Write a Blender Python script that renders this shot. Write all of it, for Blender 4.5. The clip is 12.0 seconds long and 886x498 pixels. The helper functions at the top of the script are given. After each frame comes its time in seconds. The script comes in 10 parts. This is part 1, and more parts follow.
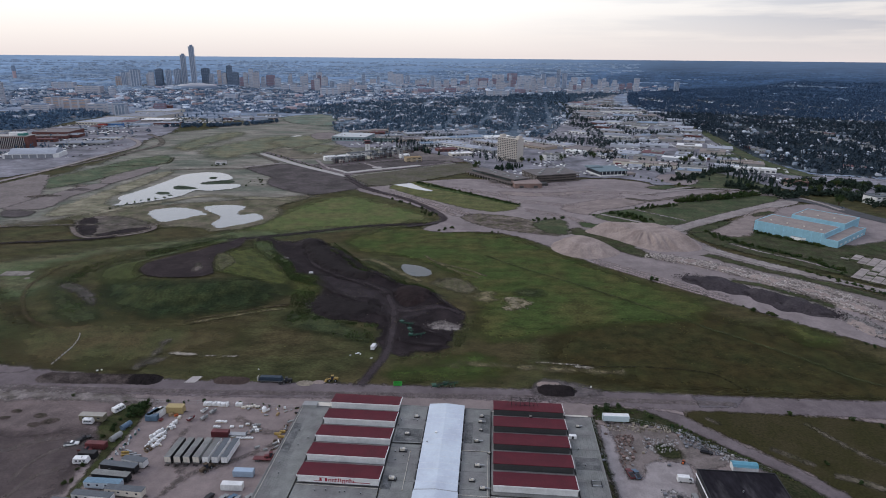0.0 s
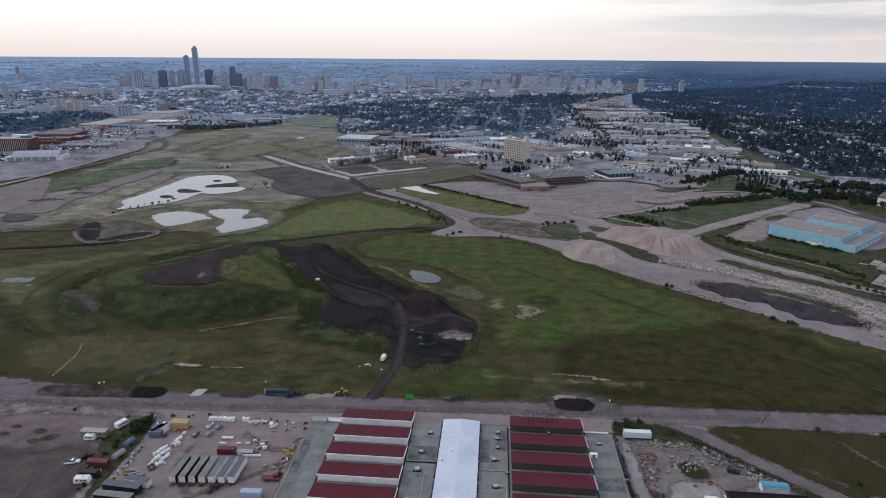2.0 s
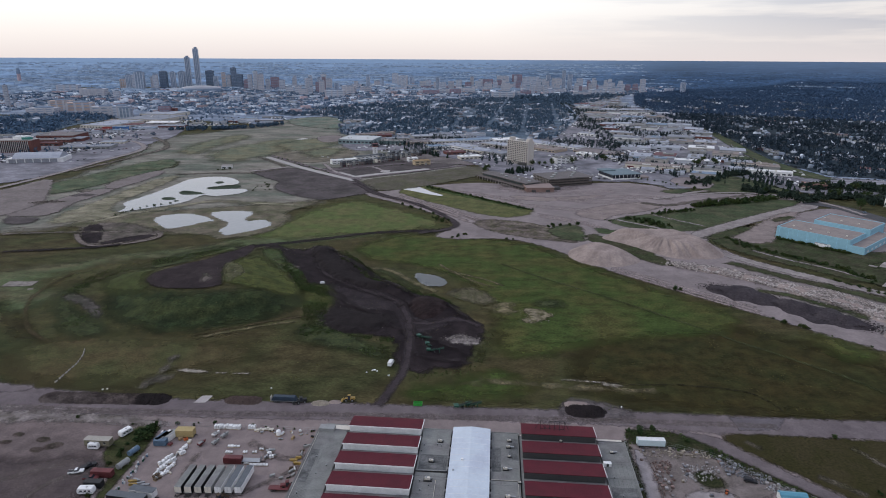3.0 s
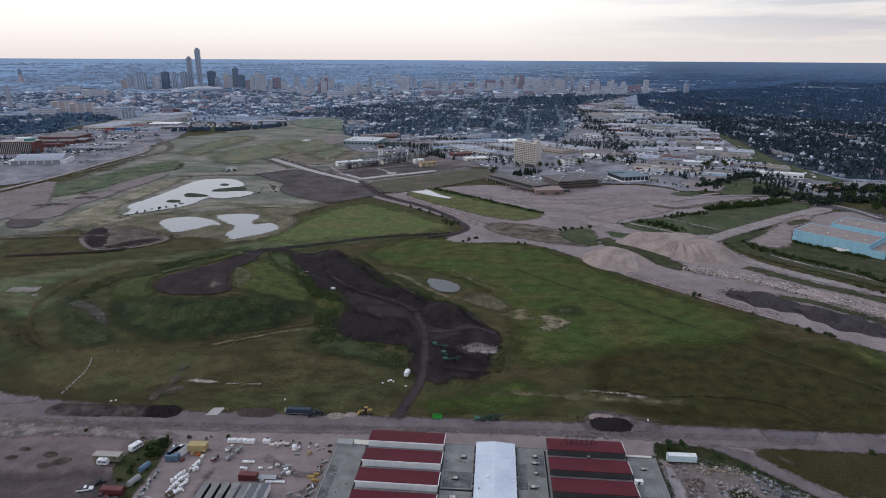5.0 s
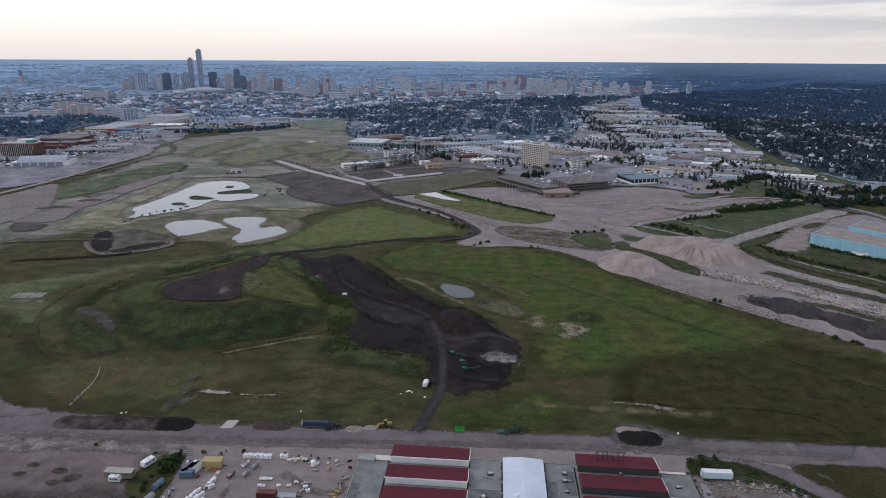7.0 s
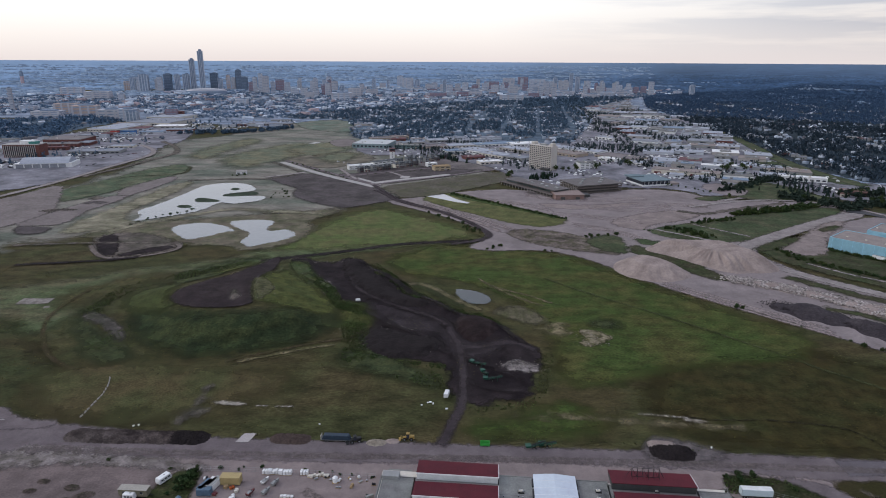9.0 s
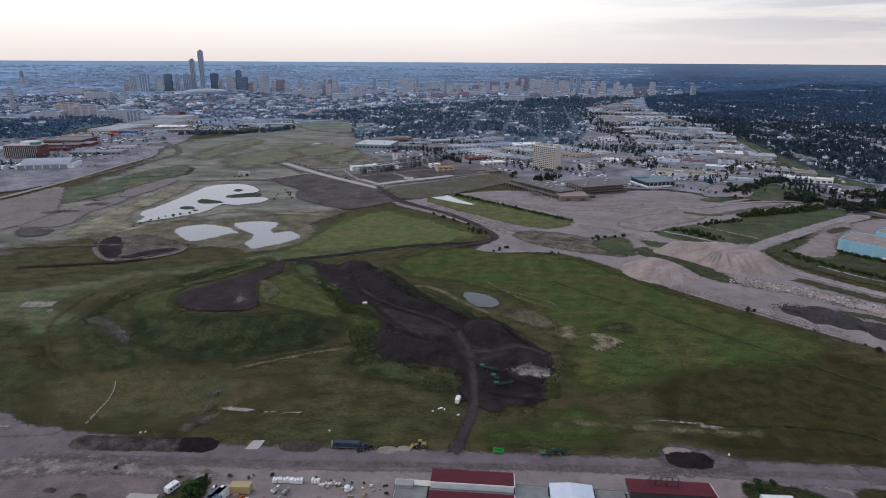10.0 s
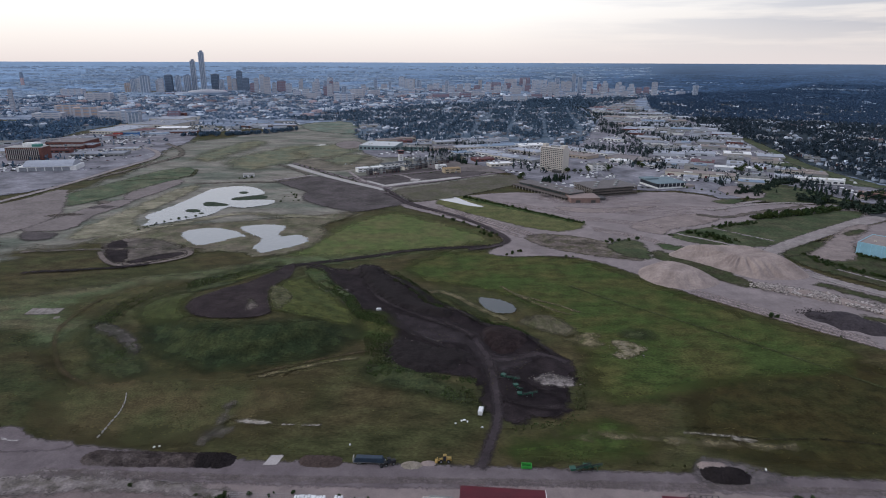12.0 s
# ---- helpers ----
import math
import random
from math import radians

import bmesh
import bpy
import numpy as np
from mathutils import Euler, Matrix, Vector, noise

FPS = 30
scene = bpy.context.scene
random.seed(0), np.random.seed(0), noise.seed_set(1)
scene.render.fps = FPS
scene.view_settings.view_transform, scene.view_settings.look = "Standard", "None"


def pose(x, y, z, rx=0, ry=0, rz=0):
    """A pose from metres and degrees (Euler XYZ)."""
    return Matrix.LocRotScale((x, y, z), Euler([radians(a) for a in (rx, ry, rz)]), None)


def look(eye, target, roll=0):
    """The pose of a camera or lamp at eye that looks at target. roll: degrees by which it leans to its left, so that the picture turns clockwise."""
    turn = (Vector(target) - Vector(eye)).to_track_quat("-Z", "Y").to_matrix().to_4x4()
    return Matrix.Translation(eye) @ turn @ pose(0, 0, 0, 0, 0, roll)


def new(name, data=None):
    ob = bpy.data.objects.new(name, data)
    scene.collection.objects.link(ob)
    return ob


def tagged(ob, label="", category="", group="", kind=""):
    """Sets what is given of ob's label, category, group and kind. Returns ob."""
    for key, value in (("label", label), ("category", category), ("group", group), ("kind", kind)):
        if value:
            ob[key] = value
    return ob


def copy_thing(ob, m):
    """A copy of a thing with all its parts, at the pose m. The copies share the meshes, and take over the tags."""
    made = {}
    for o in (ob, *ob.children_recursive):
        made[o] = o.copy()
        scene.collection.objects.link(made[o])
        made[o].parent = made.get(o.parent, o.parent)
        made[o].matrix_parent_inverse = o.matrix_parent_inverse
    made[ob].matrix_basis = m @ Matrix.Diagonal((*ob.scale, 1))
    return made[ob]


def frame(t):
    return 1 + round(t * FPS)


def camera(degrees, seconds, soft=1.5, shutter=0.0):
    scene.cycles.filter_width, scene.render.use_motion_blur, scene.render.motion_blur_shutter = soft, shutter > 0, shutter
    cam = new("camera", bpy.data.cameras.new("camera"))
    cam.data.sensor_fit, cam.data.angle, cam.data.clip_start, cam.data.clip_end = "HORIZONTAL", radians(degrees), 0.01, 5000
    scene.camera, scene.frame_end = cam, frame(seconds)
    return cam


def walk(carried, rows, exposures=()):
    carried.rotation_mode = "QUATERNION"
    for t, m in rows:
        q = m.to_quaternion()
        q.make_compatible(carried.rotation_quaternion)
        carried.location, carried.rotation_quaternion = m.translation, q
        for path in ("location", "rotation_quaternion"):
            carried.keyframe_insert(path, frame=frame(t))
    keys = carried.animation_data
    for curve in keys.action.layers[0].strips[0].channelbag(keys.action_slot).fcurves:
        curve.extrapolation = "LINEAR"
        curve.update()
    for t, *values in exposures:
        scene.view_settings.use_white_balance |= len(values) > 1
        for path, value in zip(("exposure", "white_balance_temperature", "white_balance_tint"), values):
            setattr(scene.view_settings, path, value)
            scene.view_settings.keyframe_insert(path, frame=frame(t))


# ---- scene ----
cam = camera(71.8, 12.0, soft=0.95)
PATH = [
    (0, (-4.281, 0.789, 150.019), (-4.28, 2.697, 149.42), 0.5),
    (0.5, (-5.204, 3.273, 150.1), (-5.205, 5.182, 149.502), 0.4),
    (1, (-6.275, 5.823, 150.195), (-6.279, 7.732, 149.597), 0.4),
    (1.5, (-7.538, 8.468, 150.416), (-7.544, 10.377, 149.819), 0.4),
    (2, (-9.138, 11.167, 150.616), (-9.146, 13.076, 150.019), 0.4),
    (2.5, (-10.964, 13.598, 150.772), (-10.973, 15.507, 150.175), 0.3),
    (3, (-12.867, 16.032, 150.925), (-12.877, 17.941, 150.329), 0.3),
    (5, (-21.606, 25.652, 150.899), (-21.618, 27.562, 150.305), 0.3),
    (5.5, (-23.862, 28.196, 150.803), (-23.875, 30.106, 150.209), 0.3),
    (6, (-26.201, 30.559, 150.761), (-26.214, 32.469, 150.168), 0.3),
    (6.5, (-28.721, 32.793, 150.736), (-28.734, 34.703, 150.144), 0.3),
    (7, (-31.211, 35.16, 150.652), (-31.223, 37.071, 150.061), 0.3),
    (9, (-41.411, 44.602, 150.488), (-41.423, 46.513, 149.899), 0.3),
    (9.5, (-44.106, 46.869, 150.467), (-44.117, 48.78, 149.878), 0.3),
    (10, (-46.69, 49.133, 150.506), (-46.701, 51.045, 149.918), 0.3),
    (10.5, (-49.176, 51.471, 150.523), (-49.187, 53.383, 149.934), 0.3),
    (11, (-51.647, 53.784, 150.526), (-51.658, 55.696, 149.937), 0.2),
    (11.5, (-54.181, 56.088, 150.522), (-54.193, 58.0, 149.934), 0.2),
    (12, (-56.79, 58.459, 150.536), (-56.8, 60.371, 149.949), 0.2),
]
walk(cam, [(t, look(eye, target, roll)) for t, eye, target, roll in PATH])

# ---- world: bright overcast evening, weak wide sun ----
SUN_TURN, SUN_HEIGHT = radians(-80), radians(35)
world = bpy.data.worlds.new("world")
scene.world = world
world.use_nodes = True
wt = world.node_tree
wt.nodes.clear()


def wnode(kind, **values):
    n = wt.nodes.new(kind)
    for key, value in values.items():
        n.inputs[key].default_value = value
    return n


def ramp(tree, stops, interpolation="LINEAR"):
    n = tree.nodes.new("ShaderNodeValToRGB")
    n.color_ramp.interpolation = interpolation
    while len(n.color_ramp.elements) < len(stops):
        n.color_ramp.elements.new(0.5)
    for e, (at, c) in zip(n.color_ramp.elements, stops):
        e.position, e.color = at, (*c, 1)
    return n


coords = wt.nodes.new("ShaderNodeTexCoord")
split = wt.nodes.new("ShaderNodeSeparateXYZ")
wt.links.new(coords.outputs["Generated"], split.inputs[0])
sky = wt.nodes.new("ShaderNodeTexSky")
sky.sky_type, sky.sun_disc, sky.sun_elevation, sky.sun_rotation = "NISHITA", False, SUN_HEIGHT, SUN_TURN
veil = ramp(wt, [(0.0, (0.69, 0.625, 0.615)), (0.03, (0.79, 0.735, 0.71)), (0.07, (0.90, 0.87, 0.845)), (0.2, (0.87, 0.90, 0.985)), (1.0, (0.540, 0.605, 0.815))])
wt.links.new(split.outputs["Z"], veil.inputs[0])
# long flat cloud streaks
stretch = wt.nodes.new("ShaderNodeMapping")
stretch.inputs["Scale"].default_value = (2.2, 2.2, 26)
wt.links.new(coords.outputs["Generated"], stretch.inputs[0])
cloud = wnode("ShaderNodeTexNoise", Scale=1.6, Detail=6.0, Roughness=0.55)
wt.links.new(stretch.outputs[0], cloud.inputs["Vector"])
streak = ramp(wt, [(0.40, (0.74, 0.73, 0.745)), (0.56, (0.46, 0.49, 0.575))])
wt.links.new(cloud.outputs["Fac"], streak.inputs[0])
clouds = wt.nodes.new("ShaderNodeMix")
clouds.data_type, clouds.blend_type = "RGBA", "MULTIPLY"
rise = wt.nodes.new("ShaderNodeMapRange")
rise.inputs["From Min"].default_value, rise.inputs["From Max"].default_value = -0.01, 0.055
wt.links.new(split.outputs["Z"], rise.inputs["Value"])
east = wt.nodes.new("ShaderNodeMapRange")
east.inputs["From Min"].default_value, east.inputs["From Max"].default_value = 0.06, 0.60
wt.links.new(split.outputs["X"], east.inputs["Value"])
where = wt.nodes.new("ShaderNodeMath")
where.operation = "MULTIPLY"
wt.links.new(rise.outputs[0], where.inputs[0])
wt.links.new(east.outputs[0], where.inputs[1])
wt.links.new(where.outputs[0], clouds.inputs["Factor"])
wt.links.new(veil.outputs[0], clouds.inputs["A"])
wt.links.new(streak.outputs[0], clouds.inputs["B"])
thin = wt.nodes.new("ShaderNodeMix")
thin.data_type, thin.blend_type = "RGBA", "ADD"
thin.inputs["Factor"].default_value = 0.004
wt.links.new(clouds.outputs["Result"], thin.inputs["A"])
wt.links.new(sky.outputs[0], thin.inputs["B"])
back = wnode("ShaderNodeBackground", Strength=1.0)
wt.links.new(thin.outputs["Result"], back.inputs[0])
wt.links.new(back.outputs[0], wt.nodes.new("ShaderNodeOutputWorld").inputs[0])

sun = new("sun", bpy.data.lights.new("sun", "SUN"))
sun.data.energy, sun.data.angle, sun.data.color = 0.6, radians(22), (1.0, 0.93, 0.85)
sun.matrix_world = look((0, 0, 500), (-400 * math.sin(SUN_TURN), -400 * math.cos(SUN_TURN), 500 - 400 * math.tan(SUN_HEIGHT)))
scene.view_settings.exposure = 0.28

# ---- materials ----
MATS, RAG = {}, {}


def mat(name, colour, rough=0.9, vary=0.25, size=1.0, big=25.0, second=None, metal=0.0, bump=0.15, spec=0.3, rag=None, soft=1.0, each=0.0, stretch=(1, 1, 1), mid=(0.42, 0.62), blotch=0.0):
    """Two scales of noise on a base colour; with rag, the outline of a ground sheet frays by that many metres."""
    m = bpy.data.materials.new(name)
    MATS[name] = m
    m.use_nodes = True
    t = m.node_tree
    p = t.nodes["Principled BSDF"]
    p.inputs["Roughness"].default_value, p.inputs["Metallic"].default_value = rough, metal
    p.inputs["Specular IOR Level"].default_value = spec if rough < 0.85 else min(spec, 0.06)
    g = t.nodes.new("ShaderNodeNewGeometry")
    mp = t.nodes.new("ShaderNodeMapping")
    mp.inputs["Scale"].default_value = stretch
    t.links.new(g.outputs["Position"], mp.inputs[0])

    def noise_at(scale, detail):
        n = t.nodes.new("ShaderNodeTexNoise")
        n.inputs["Scale"].default_value, n.inputs["Detail"].default_value, n.inputs["Roughness"].default_value = scale, detail, 0.6
        t.links.new(mp.outputs[0], n.inputs["Vector"])
        return n

    fine, broad = noise_at(1 / size, 5), noise_at(1 / big, 4)
    mid_n = noise_at(1 / (size * 7), 8)
    lo, hi = [c * (1 - vary) for c in colour], [c * (1 + vary) for c in colour]
    grain = ramp(t, [(0.3, lo), (0.7, hi)])
    t.links.new(fine.outputs["Fac"], grain.inputs[0])
    other = second or [c * (1 - vary * 0.7) for c in colour]
    patch = ramp(t, [(mid[0], (0, 0, 0)), (mid[1], (1, 1, 1))])
    t.links.new(broad.outputs["Fac"], patch.inputs[0])
    grain2 = ramp(t, [(0.3, [c * (1 - vary) for c in other]), (0.7, [c * (1 + vary) for c in other])])
    t.links.new(fine.outputs["Fac"], grain2.inputs[0])
    mix = t.nodes.new("ShaderNodeMix")
    mix.data_type = "RGBA"
    t.links.new(patch.outputs[0], mix.inputs["Factor"])
    t.links.new(grain.outputs[0], mix.inputs["A"])
    t.links.new(grain2.outputs[0], mix.inputs["B"])
    out = mix.outputs["Result"]
    if blotch:
        tone = ramp(t, [(0.34, (1 - blotch,) * 3), (0.66, (1 + blotch,) * 3)])
        t.links.new(mid_n.outputs["Fac"], tone.inputs[0])
        worn = t.nodes.new("ShaderNodeMix")
        worn.data_type, worn.blend_type = "RGBA", "MULTIPLY"
        worn.inputs["Factor"].default_value = 1
        t.links.new(out, worn.inputs["A"])
        t.links.new(tone.outputs[0], worn.inputs["B"])
        out = worn.outputs["Result"]
    if each:
        info = t.nodes.new("ShaderNodeObjectInfo")
        isl = t.nodes.new("ShaderNodeMath")
        isl.operation = "ADD"
        t.links.new(info.outputs["Random"], isl.inputs[0])
        t.links.new(g.outputs["Random Per Island"], isl.inputs[1])
        fr = t.nodes.new("ShaderNodeMath")
        fr.operation = "FRACT"
        t.links.new(isl.outputs[0], fr.inputs[0])
        sh = ramp(t, [(0.0, (1 - each,) * 3), (1.0, (1 + each,) * 3)])
        t.links.new(fr.outputs[0], sh.inputs[0])
        mul = t.nodes.new("ShaderNodeMix")
        mul.data_type, mul.blend_type = "RGBA", "MULTIPLY"
        mul.inputs["Factor"].default_value = 1
        t.links.new(out, mul.inputs["A"])
        t.links.new(sh.outputs[0], mul.inputs["B"])
        out = mul.outputs["Result"]
    t.links.new(out, p.inputs["Base Color"])
    if bump:
        b = t.nodes.new("ShaderNodeBump")
        b.inputs["Strength"].default_value, b.inputs["Distance"].default_value = 0.8, bump
        t.links.new(fine.outputs["Fac"], b.inputs["Height"])
        t.links.new(b.outputs[0], p.inputs["Normal"])
    if rag is not None:
        a = t.nodes.new("ShaderNodeAttribute")
        a.attribute_name = "sd"
        RAG[name] = rag + soft / 2
        n = noise_at(1 / max(rag * 2.4, 0.3), 9)
        n.inputs["Roughness"].default_value = 0.72
        fray = t.nodes.new("ShaderNodeMath")
        fray.operation = "MULTIPLY_ADD"
        t.links.new(n.outputs["Fac"], fray.inputs[0])
        fray.inputs[1].default_value, fray.inputs[2].default_value = rag * 5, -rag * 2.5
        add = t.nodes.new("ShaderNodeMath")
        t.links.new(fray.outputs[0], add.inputs[0])
        t.links.new(a.outputs["Fac"], add.inputs[1])
        edge = t.nodes.new("ShaderNodeMapRange")
        edge.inputs["From Min"].default_value, edge.inputs["From Max"].default_value = -soft / 2, soft / 2
        t.links.new(add.outputs[0], edge.inputs["Value"])
        t.links.new(edge.outputs[0], p.inputs["Alpha"])
    return m


grass = mat("grass", (0.044, 0.0462, 0.0190), vary=0.36, size=1.1, big=38, second=(0.056, 0.0462, 0.0215), bump=0.3, blotch=0.42, stretch=(0.6, 1, 1))
lush = mat("lush_grass", (0.042, 0.062, 0.0165), vary=0.42, size=1.1, big=24, second=(0.062, 0.062, 0.0205), rag=6, soft=13, bump=0.35, blotch=0.36, stretch=(0.7, 1, 1))
scrub = mat("dark_weeds", (0.031, 0.042, 0.0185), vary=0.5, size=1.6, big=12, second=(0.046, 0.052, 0.022), rag=5, soft=9, bump=0.8, blotch=0.4)
rusty = mat("reddish_grass", (0.0365, 0.0300, 0.0108), vary=0.28, size=1.1, big=30, second=(0.0290, 0.0305, 0.0106), rag=7, soft=16, bump=0.3, blotch=0.4)
# Blue is raised for distance haze here and in far_grass.
dry = mat("dry_grass", (0.196, 0.181, 0.152), vary=0.3, size=2.5, big=46, second=(0.103, 0.114, 0.090), rag=14, soft=22, blotch=0.3, stretch=(0.45, 1, 1))
straw = mat("straw_patch", (0.155, 0.130, 0.078), vary=0.45, size=1.2, big=9, second=(0.055, 0.056, 0.022), rag=5, soft=6, blotch=0.4)
meadow = mat("far_grass", (0.044, 0.060, 0.029), vary=0.35, size=2.5, big=25, second=(0.068, 0.070, 0.040), rag=3.5, soft=4, blotch=0.3)
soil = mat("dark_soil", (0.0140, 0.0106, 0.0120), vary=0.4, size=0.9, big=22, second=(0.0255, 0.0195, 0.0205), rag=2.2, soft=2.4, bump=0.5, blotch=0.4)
track = mat("dirt_track", (0.046, 0.037, 0.039), vary=0.25, size=1.0, big=10, second=(0.036, 0.029, 0.030), rag=1.0, soft=2.4, blotch=0.3)
gravel = mat("pale_gravel", (0.236, 0.210, 0.200), vary=0.18, size=1.2, big=24, second=(0.21, 0.18, 0.17), rag=1.8, soft=2, blotch=0.2)
roadtop = mat("worn_road", (0.148, 0.124, 0.126), vary=0.14, size=0.8, big=16, second=(0.118, 0.098, 0.101), rag=1.4, soft=2, blotch=0.14)
apron_m = mat("crushed_apron", (0.226, 0.192, 0.187), vary=0.12, size=1.6, big=40, second=(0.182, 0.155, 0.151), rag=2.2, soft=3, blotch=0.13)
lot = mat("yard_gravel", (0.226, 0.184, 0.174), vary=0.11, size=0.6, big=20, second=(0.190, 0.155, 0.148), rag=1.5, soft=2, blotch=0.12)
dirt = mat("brown_dirt", (0.165, 0.130, 0.124), vary=0.2, size=0.8, big=22, second=(0.112, 0.090, 0.086), rag=4, soft=6, blotch=0.16)
mud = mat("wet_mud", (0.118, 0.099, 0.086), vary=0.3, size=2, big=20, second=(0.065, 0.06, 0.045), rag=3.5, soft=4, blotch=0.35)
asphalt = mat("asphalt", (0.075, 0.075, 0.078), vary=0.2, size=0.8, big=14, rag=0.5, soft=1)
citylot = mat("city_paving", (0.196, 0.190, 0.208), vary=0.22, size=5, big=40, second=(0.138, 0.136, 0.152), rag=7, soft=6, blotch=0.4)
# Town ground seen far off: blue distance haze lifts its colour.
cityfloor = mat("hazed_city_ground", (0.150, 0.188, 0.246), vary=0.4, size=9, big=60, second=(0.205, 0.238, 0.288), rag=22, soft=30, blotch=0.4)
concrete = mat("concrete", (0.36, 0.34, 0.32), vary=0.12, size=0.7, big=6, bump=0.03)
whitepaint = mat("white_paint", (0.66, 0.66, 0.65), rough=0.55, vary=0.08, size=0.6, big=3, bump=0.01, blotch=0.10, each=0.08)
offwhite = mat("cream_paint", (0.55, 0.51, 0.44), rough=0.6, vary=0.1, size=0.8, big=5, bump=0.01)
redroof = mat("maroon_metal_roof", (0.098, 0.018, 0.026), rough=0.7, vary=0.14, size=0.5, big=5, second=(0.082, 0.017, 0.024), bump=0.02, spec=0.1)
whiteroof = mat("pale_membrane_roof", (0.50, 0.555, 0.605), rough=0.5, vary=0.05, size=1.0, big=9, second=(0.44, 0.48, 0.545), bump=0.01, blotch=0.05)
greyroof = mat("grey_roofing", (0.196, 0.200, 0.188), vary=0.18, size=0.6, big=9, second=(0.165, 0.16, 0.156), bump=0.03, each=0.1, blotch=0.14)
darkroof = mat("black_tar_roof", (0.017, 0.0155, 0.019), vary=0.35, size=1.2, big=6, second=(0.062, 0.058, 0.062), rough=0.95, stretch=(1, 0.3, 1), mid=(0.5, 0.72), blotch=0.3, bump=0.03)
tealroof = mat("teal_metal_roof", (0.10, 0.28, 0.36), rough=0.5, vary=0.1, size=0.6, big=4, bump=0.02)
bluewall = mat("sky_blue_siding", (0.23, 0.42, 0.51), rough=0.6, vary=0.1, size=0.5, big=7, bump=0.02, blotch=0.1)
tanroof = mat("tan_gravel_roof", (0.255, 0.218, 0.20), vary=0.12, size=1.2, big=10, second=(0.215, 0.185, 0.172))
# Dark siding and doors; also stands in for shade in wall recesses.
darkwall = mat("dark_siding_and_shade", (0.055, 0.055, 0.055), vary=0.2, size=0.4, big=3, rough=0.6)
glass = mat("dark_glass", (0.03, 0.035, 0.045), rough=0.12, vary=0.2, size=2, big=9, spec=0.6, bump=0)
rubber = mat("black_rubber", (0.02, 0.02, 0.02), vary=0.2, bump=0)
steel = mat("grey_steel", (0.30, 0.31, 0.32), rough=0.45, vary=0.12, size=0.4, big=3, metal=0.6, bump=0.01)
blackpaint = mat("black_paint", (0.018, 0.018, 0.02), rough=0.6, vary=0.2, size=0.6, big=3, bump=0.01)
wood = mat("raw_wood", (0.33, 0.24, 0.14), vary=0.25, size=0.3, big=2, bump=0.02)
yellow = mat("yellow_paint", (0.30, 0.20, 0.055), rough=0.6, vary=0.15, size=0.4, big=2, bump=0.01, blotch=0.2)
green_m = mat("green_paint", (0.05, 0.36, 0.06), rough=0.5, vary=0.1, size=0.4, big=2, bump=0.01)
darkgreen = mat("dark_green_paint", (0.015, 0.075, 0.05), rough=0.5, vary=0.15, size=0.4, big=2, bump=0.01)
redpaint = mat("dull_red_paint", (0.115, 0.030, 0.032), rough=0.6, vary=0.18, size=0.5, big=3, bump=0.01, blotch=0.2)
bluepaint = mat("blue_paint", (0.085, 0.135, 0.19), rough=0.6, vary=0.18, size=0.5, big=3, bump=0.01, blotch=0.2)
orange = mat("orange_paint", (0.36, 0.085, 0.025), rough=0.6, vary=0.12, size=0.4, big=2, bump=0.01)
greypaint = mat("grey_siding", (0.25, 0.255, 0.25), rough=0.6, vary=0.12, size=0.5, big=3, bump=0.01)
navy = mat("navy_tarp", (0.02, 0.035, 0.055), rough=0.6, vary=0.2, size=0.5, big=3, bump=0.03)
gravelpile = mat("sandy_gravel_pile", (0.285, 0.232, 0.208), vary=0.14, size=1.4, big=11, second=(0.225, 0.180, 0.162), bump=0.25, blotch=0.14, stretch=(1, 1, 0.3))
soilpile = mat("black_soil_pile", (0.022, 0.018, 0.018), vary=0.4, size=0.8, big=6, bump=0.3, spec=0.1)
rubble_m = mat("broken_concrete", (0.33, 0.295, 0.275), vary=0.2, size=0.5, big=9, second=(0.22, 0.19, 0.175), each=0.6, bump=0.05)
millings = mat("dark_asphalt_millings", (0.034, 0.029, 0.032), vary=0.35, size=1.2, big=10, second=(0.050, 0.043, 0.046), bump=0.25, each=0.3)
leaf = mat("leaves", (0.032, 0.055, 0.022), vary=0.4, size=0.8, big=8, second=(0.045, 0.06, 0.02), each=0.35, bump=0.1)
pine = mat("dark_conifer_leaves", (0.014, 0.026, 0.018), vary=0.4, size=0.8, big=8, each=0.3, bump=0.1)
# Town tree tones turn bluer and paler with distance: haze put in the colour.
citytree = mat("hazed_city_leaves", (0.060, 0.098, 0.140), vary=0.35, size=3, big=60, second=(0.066, 0.106, 0.152), each=0.35, bump=0.2)
bluetree = mat("hazed_town_woods", (0.068, 0.116, 0.176), vary=0.3, size=6, big=90, second=(0.082, 0.134, 0.200), each=0.3, bump=0.1)
darktree = mat("dark_belt_leaves", (0.024, 0.038, 0.030), vary=0.4, size=1.4, big=20, second=(0.032, 0.046, 0.034), each=0.4, bump=0.15)
lottree = mat("lot_tree_leaves", (0.034, 0.052, 0.056), vary=0.35, size=3, big=60, each=0.35, bump=0.2)
bark = mat("bark", (0.10, 0.075, 0.055), vary=0.3, size=0.3, big=2, bump=0.03)
brick_m = mat("red_brick", (0.15, 0.07, 0.062), vary=0.2, size=0.8, big=6, bump=0.03)
beige = mat("beige_stucco", (0.50, 0.465, 0.42), vary=0.08, size=1.0, big=6, bump=0.02)
pinkroof = mat("faded_red_roof", (0.155, 0.088, 0.092), vary=0.15, size=1, big=6)


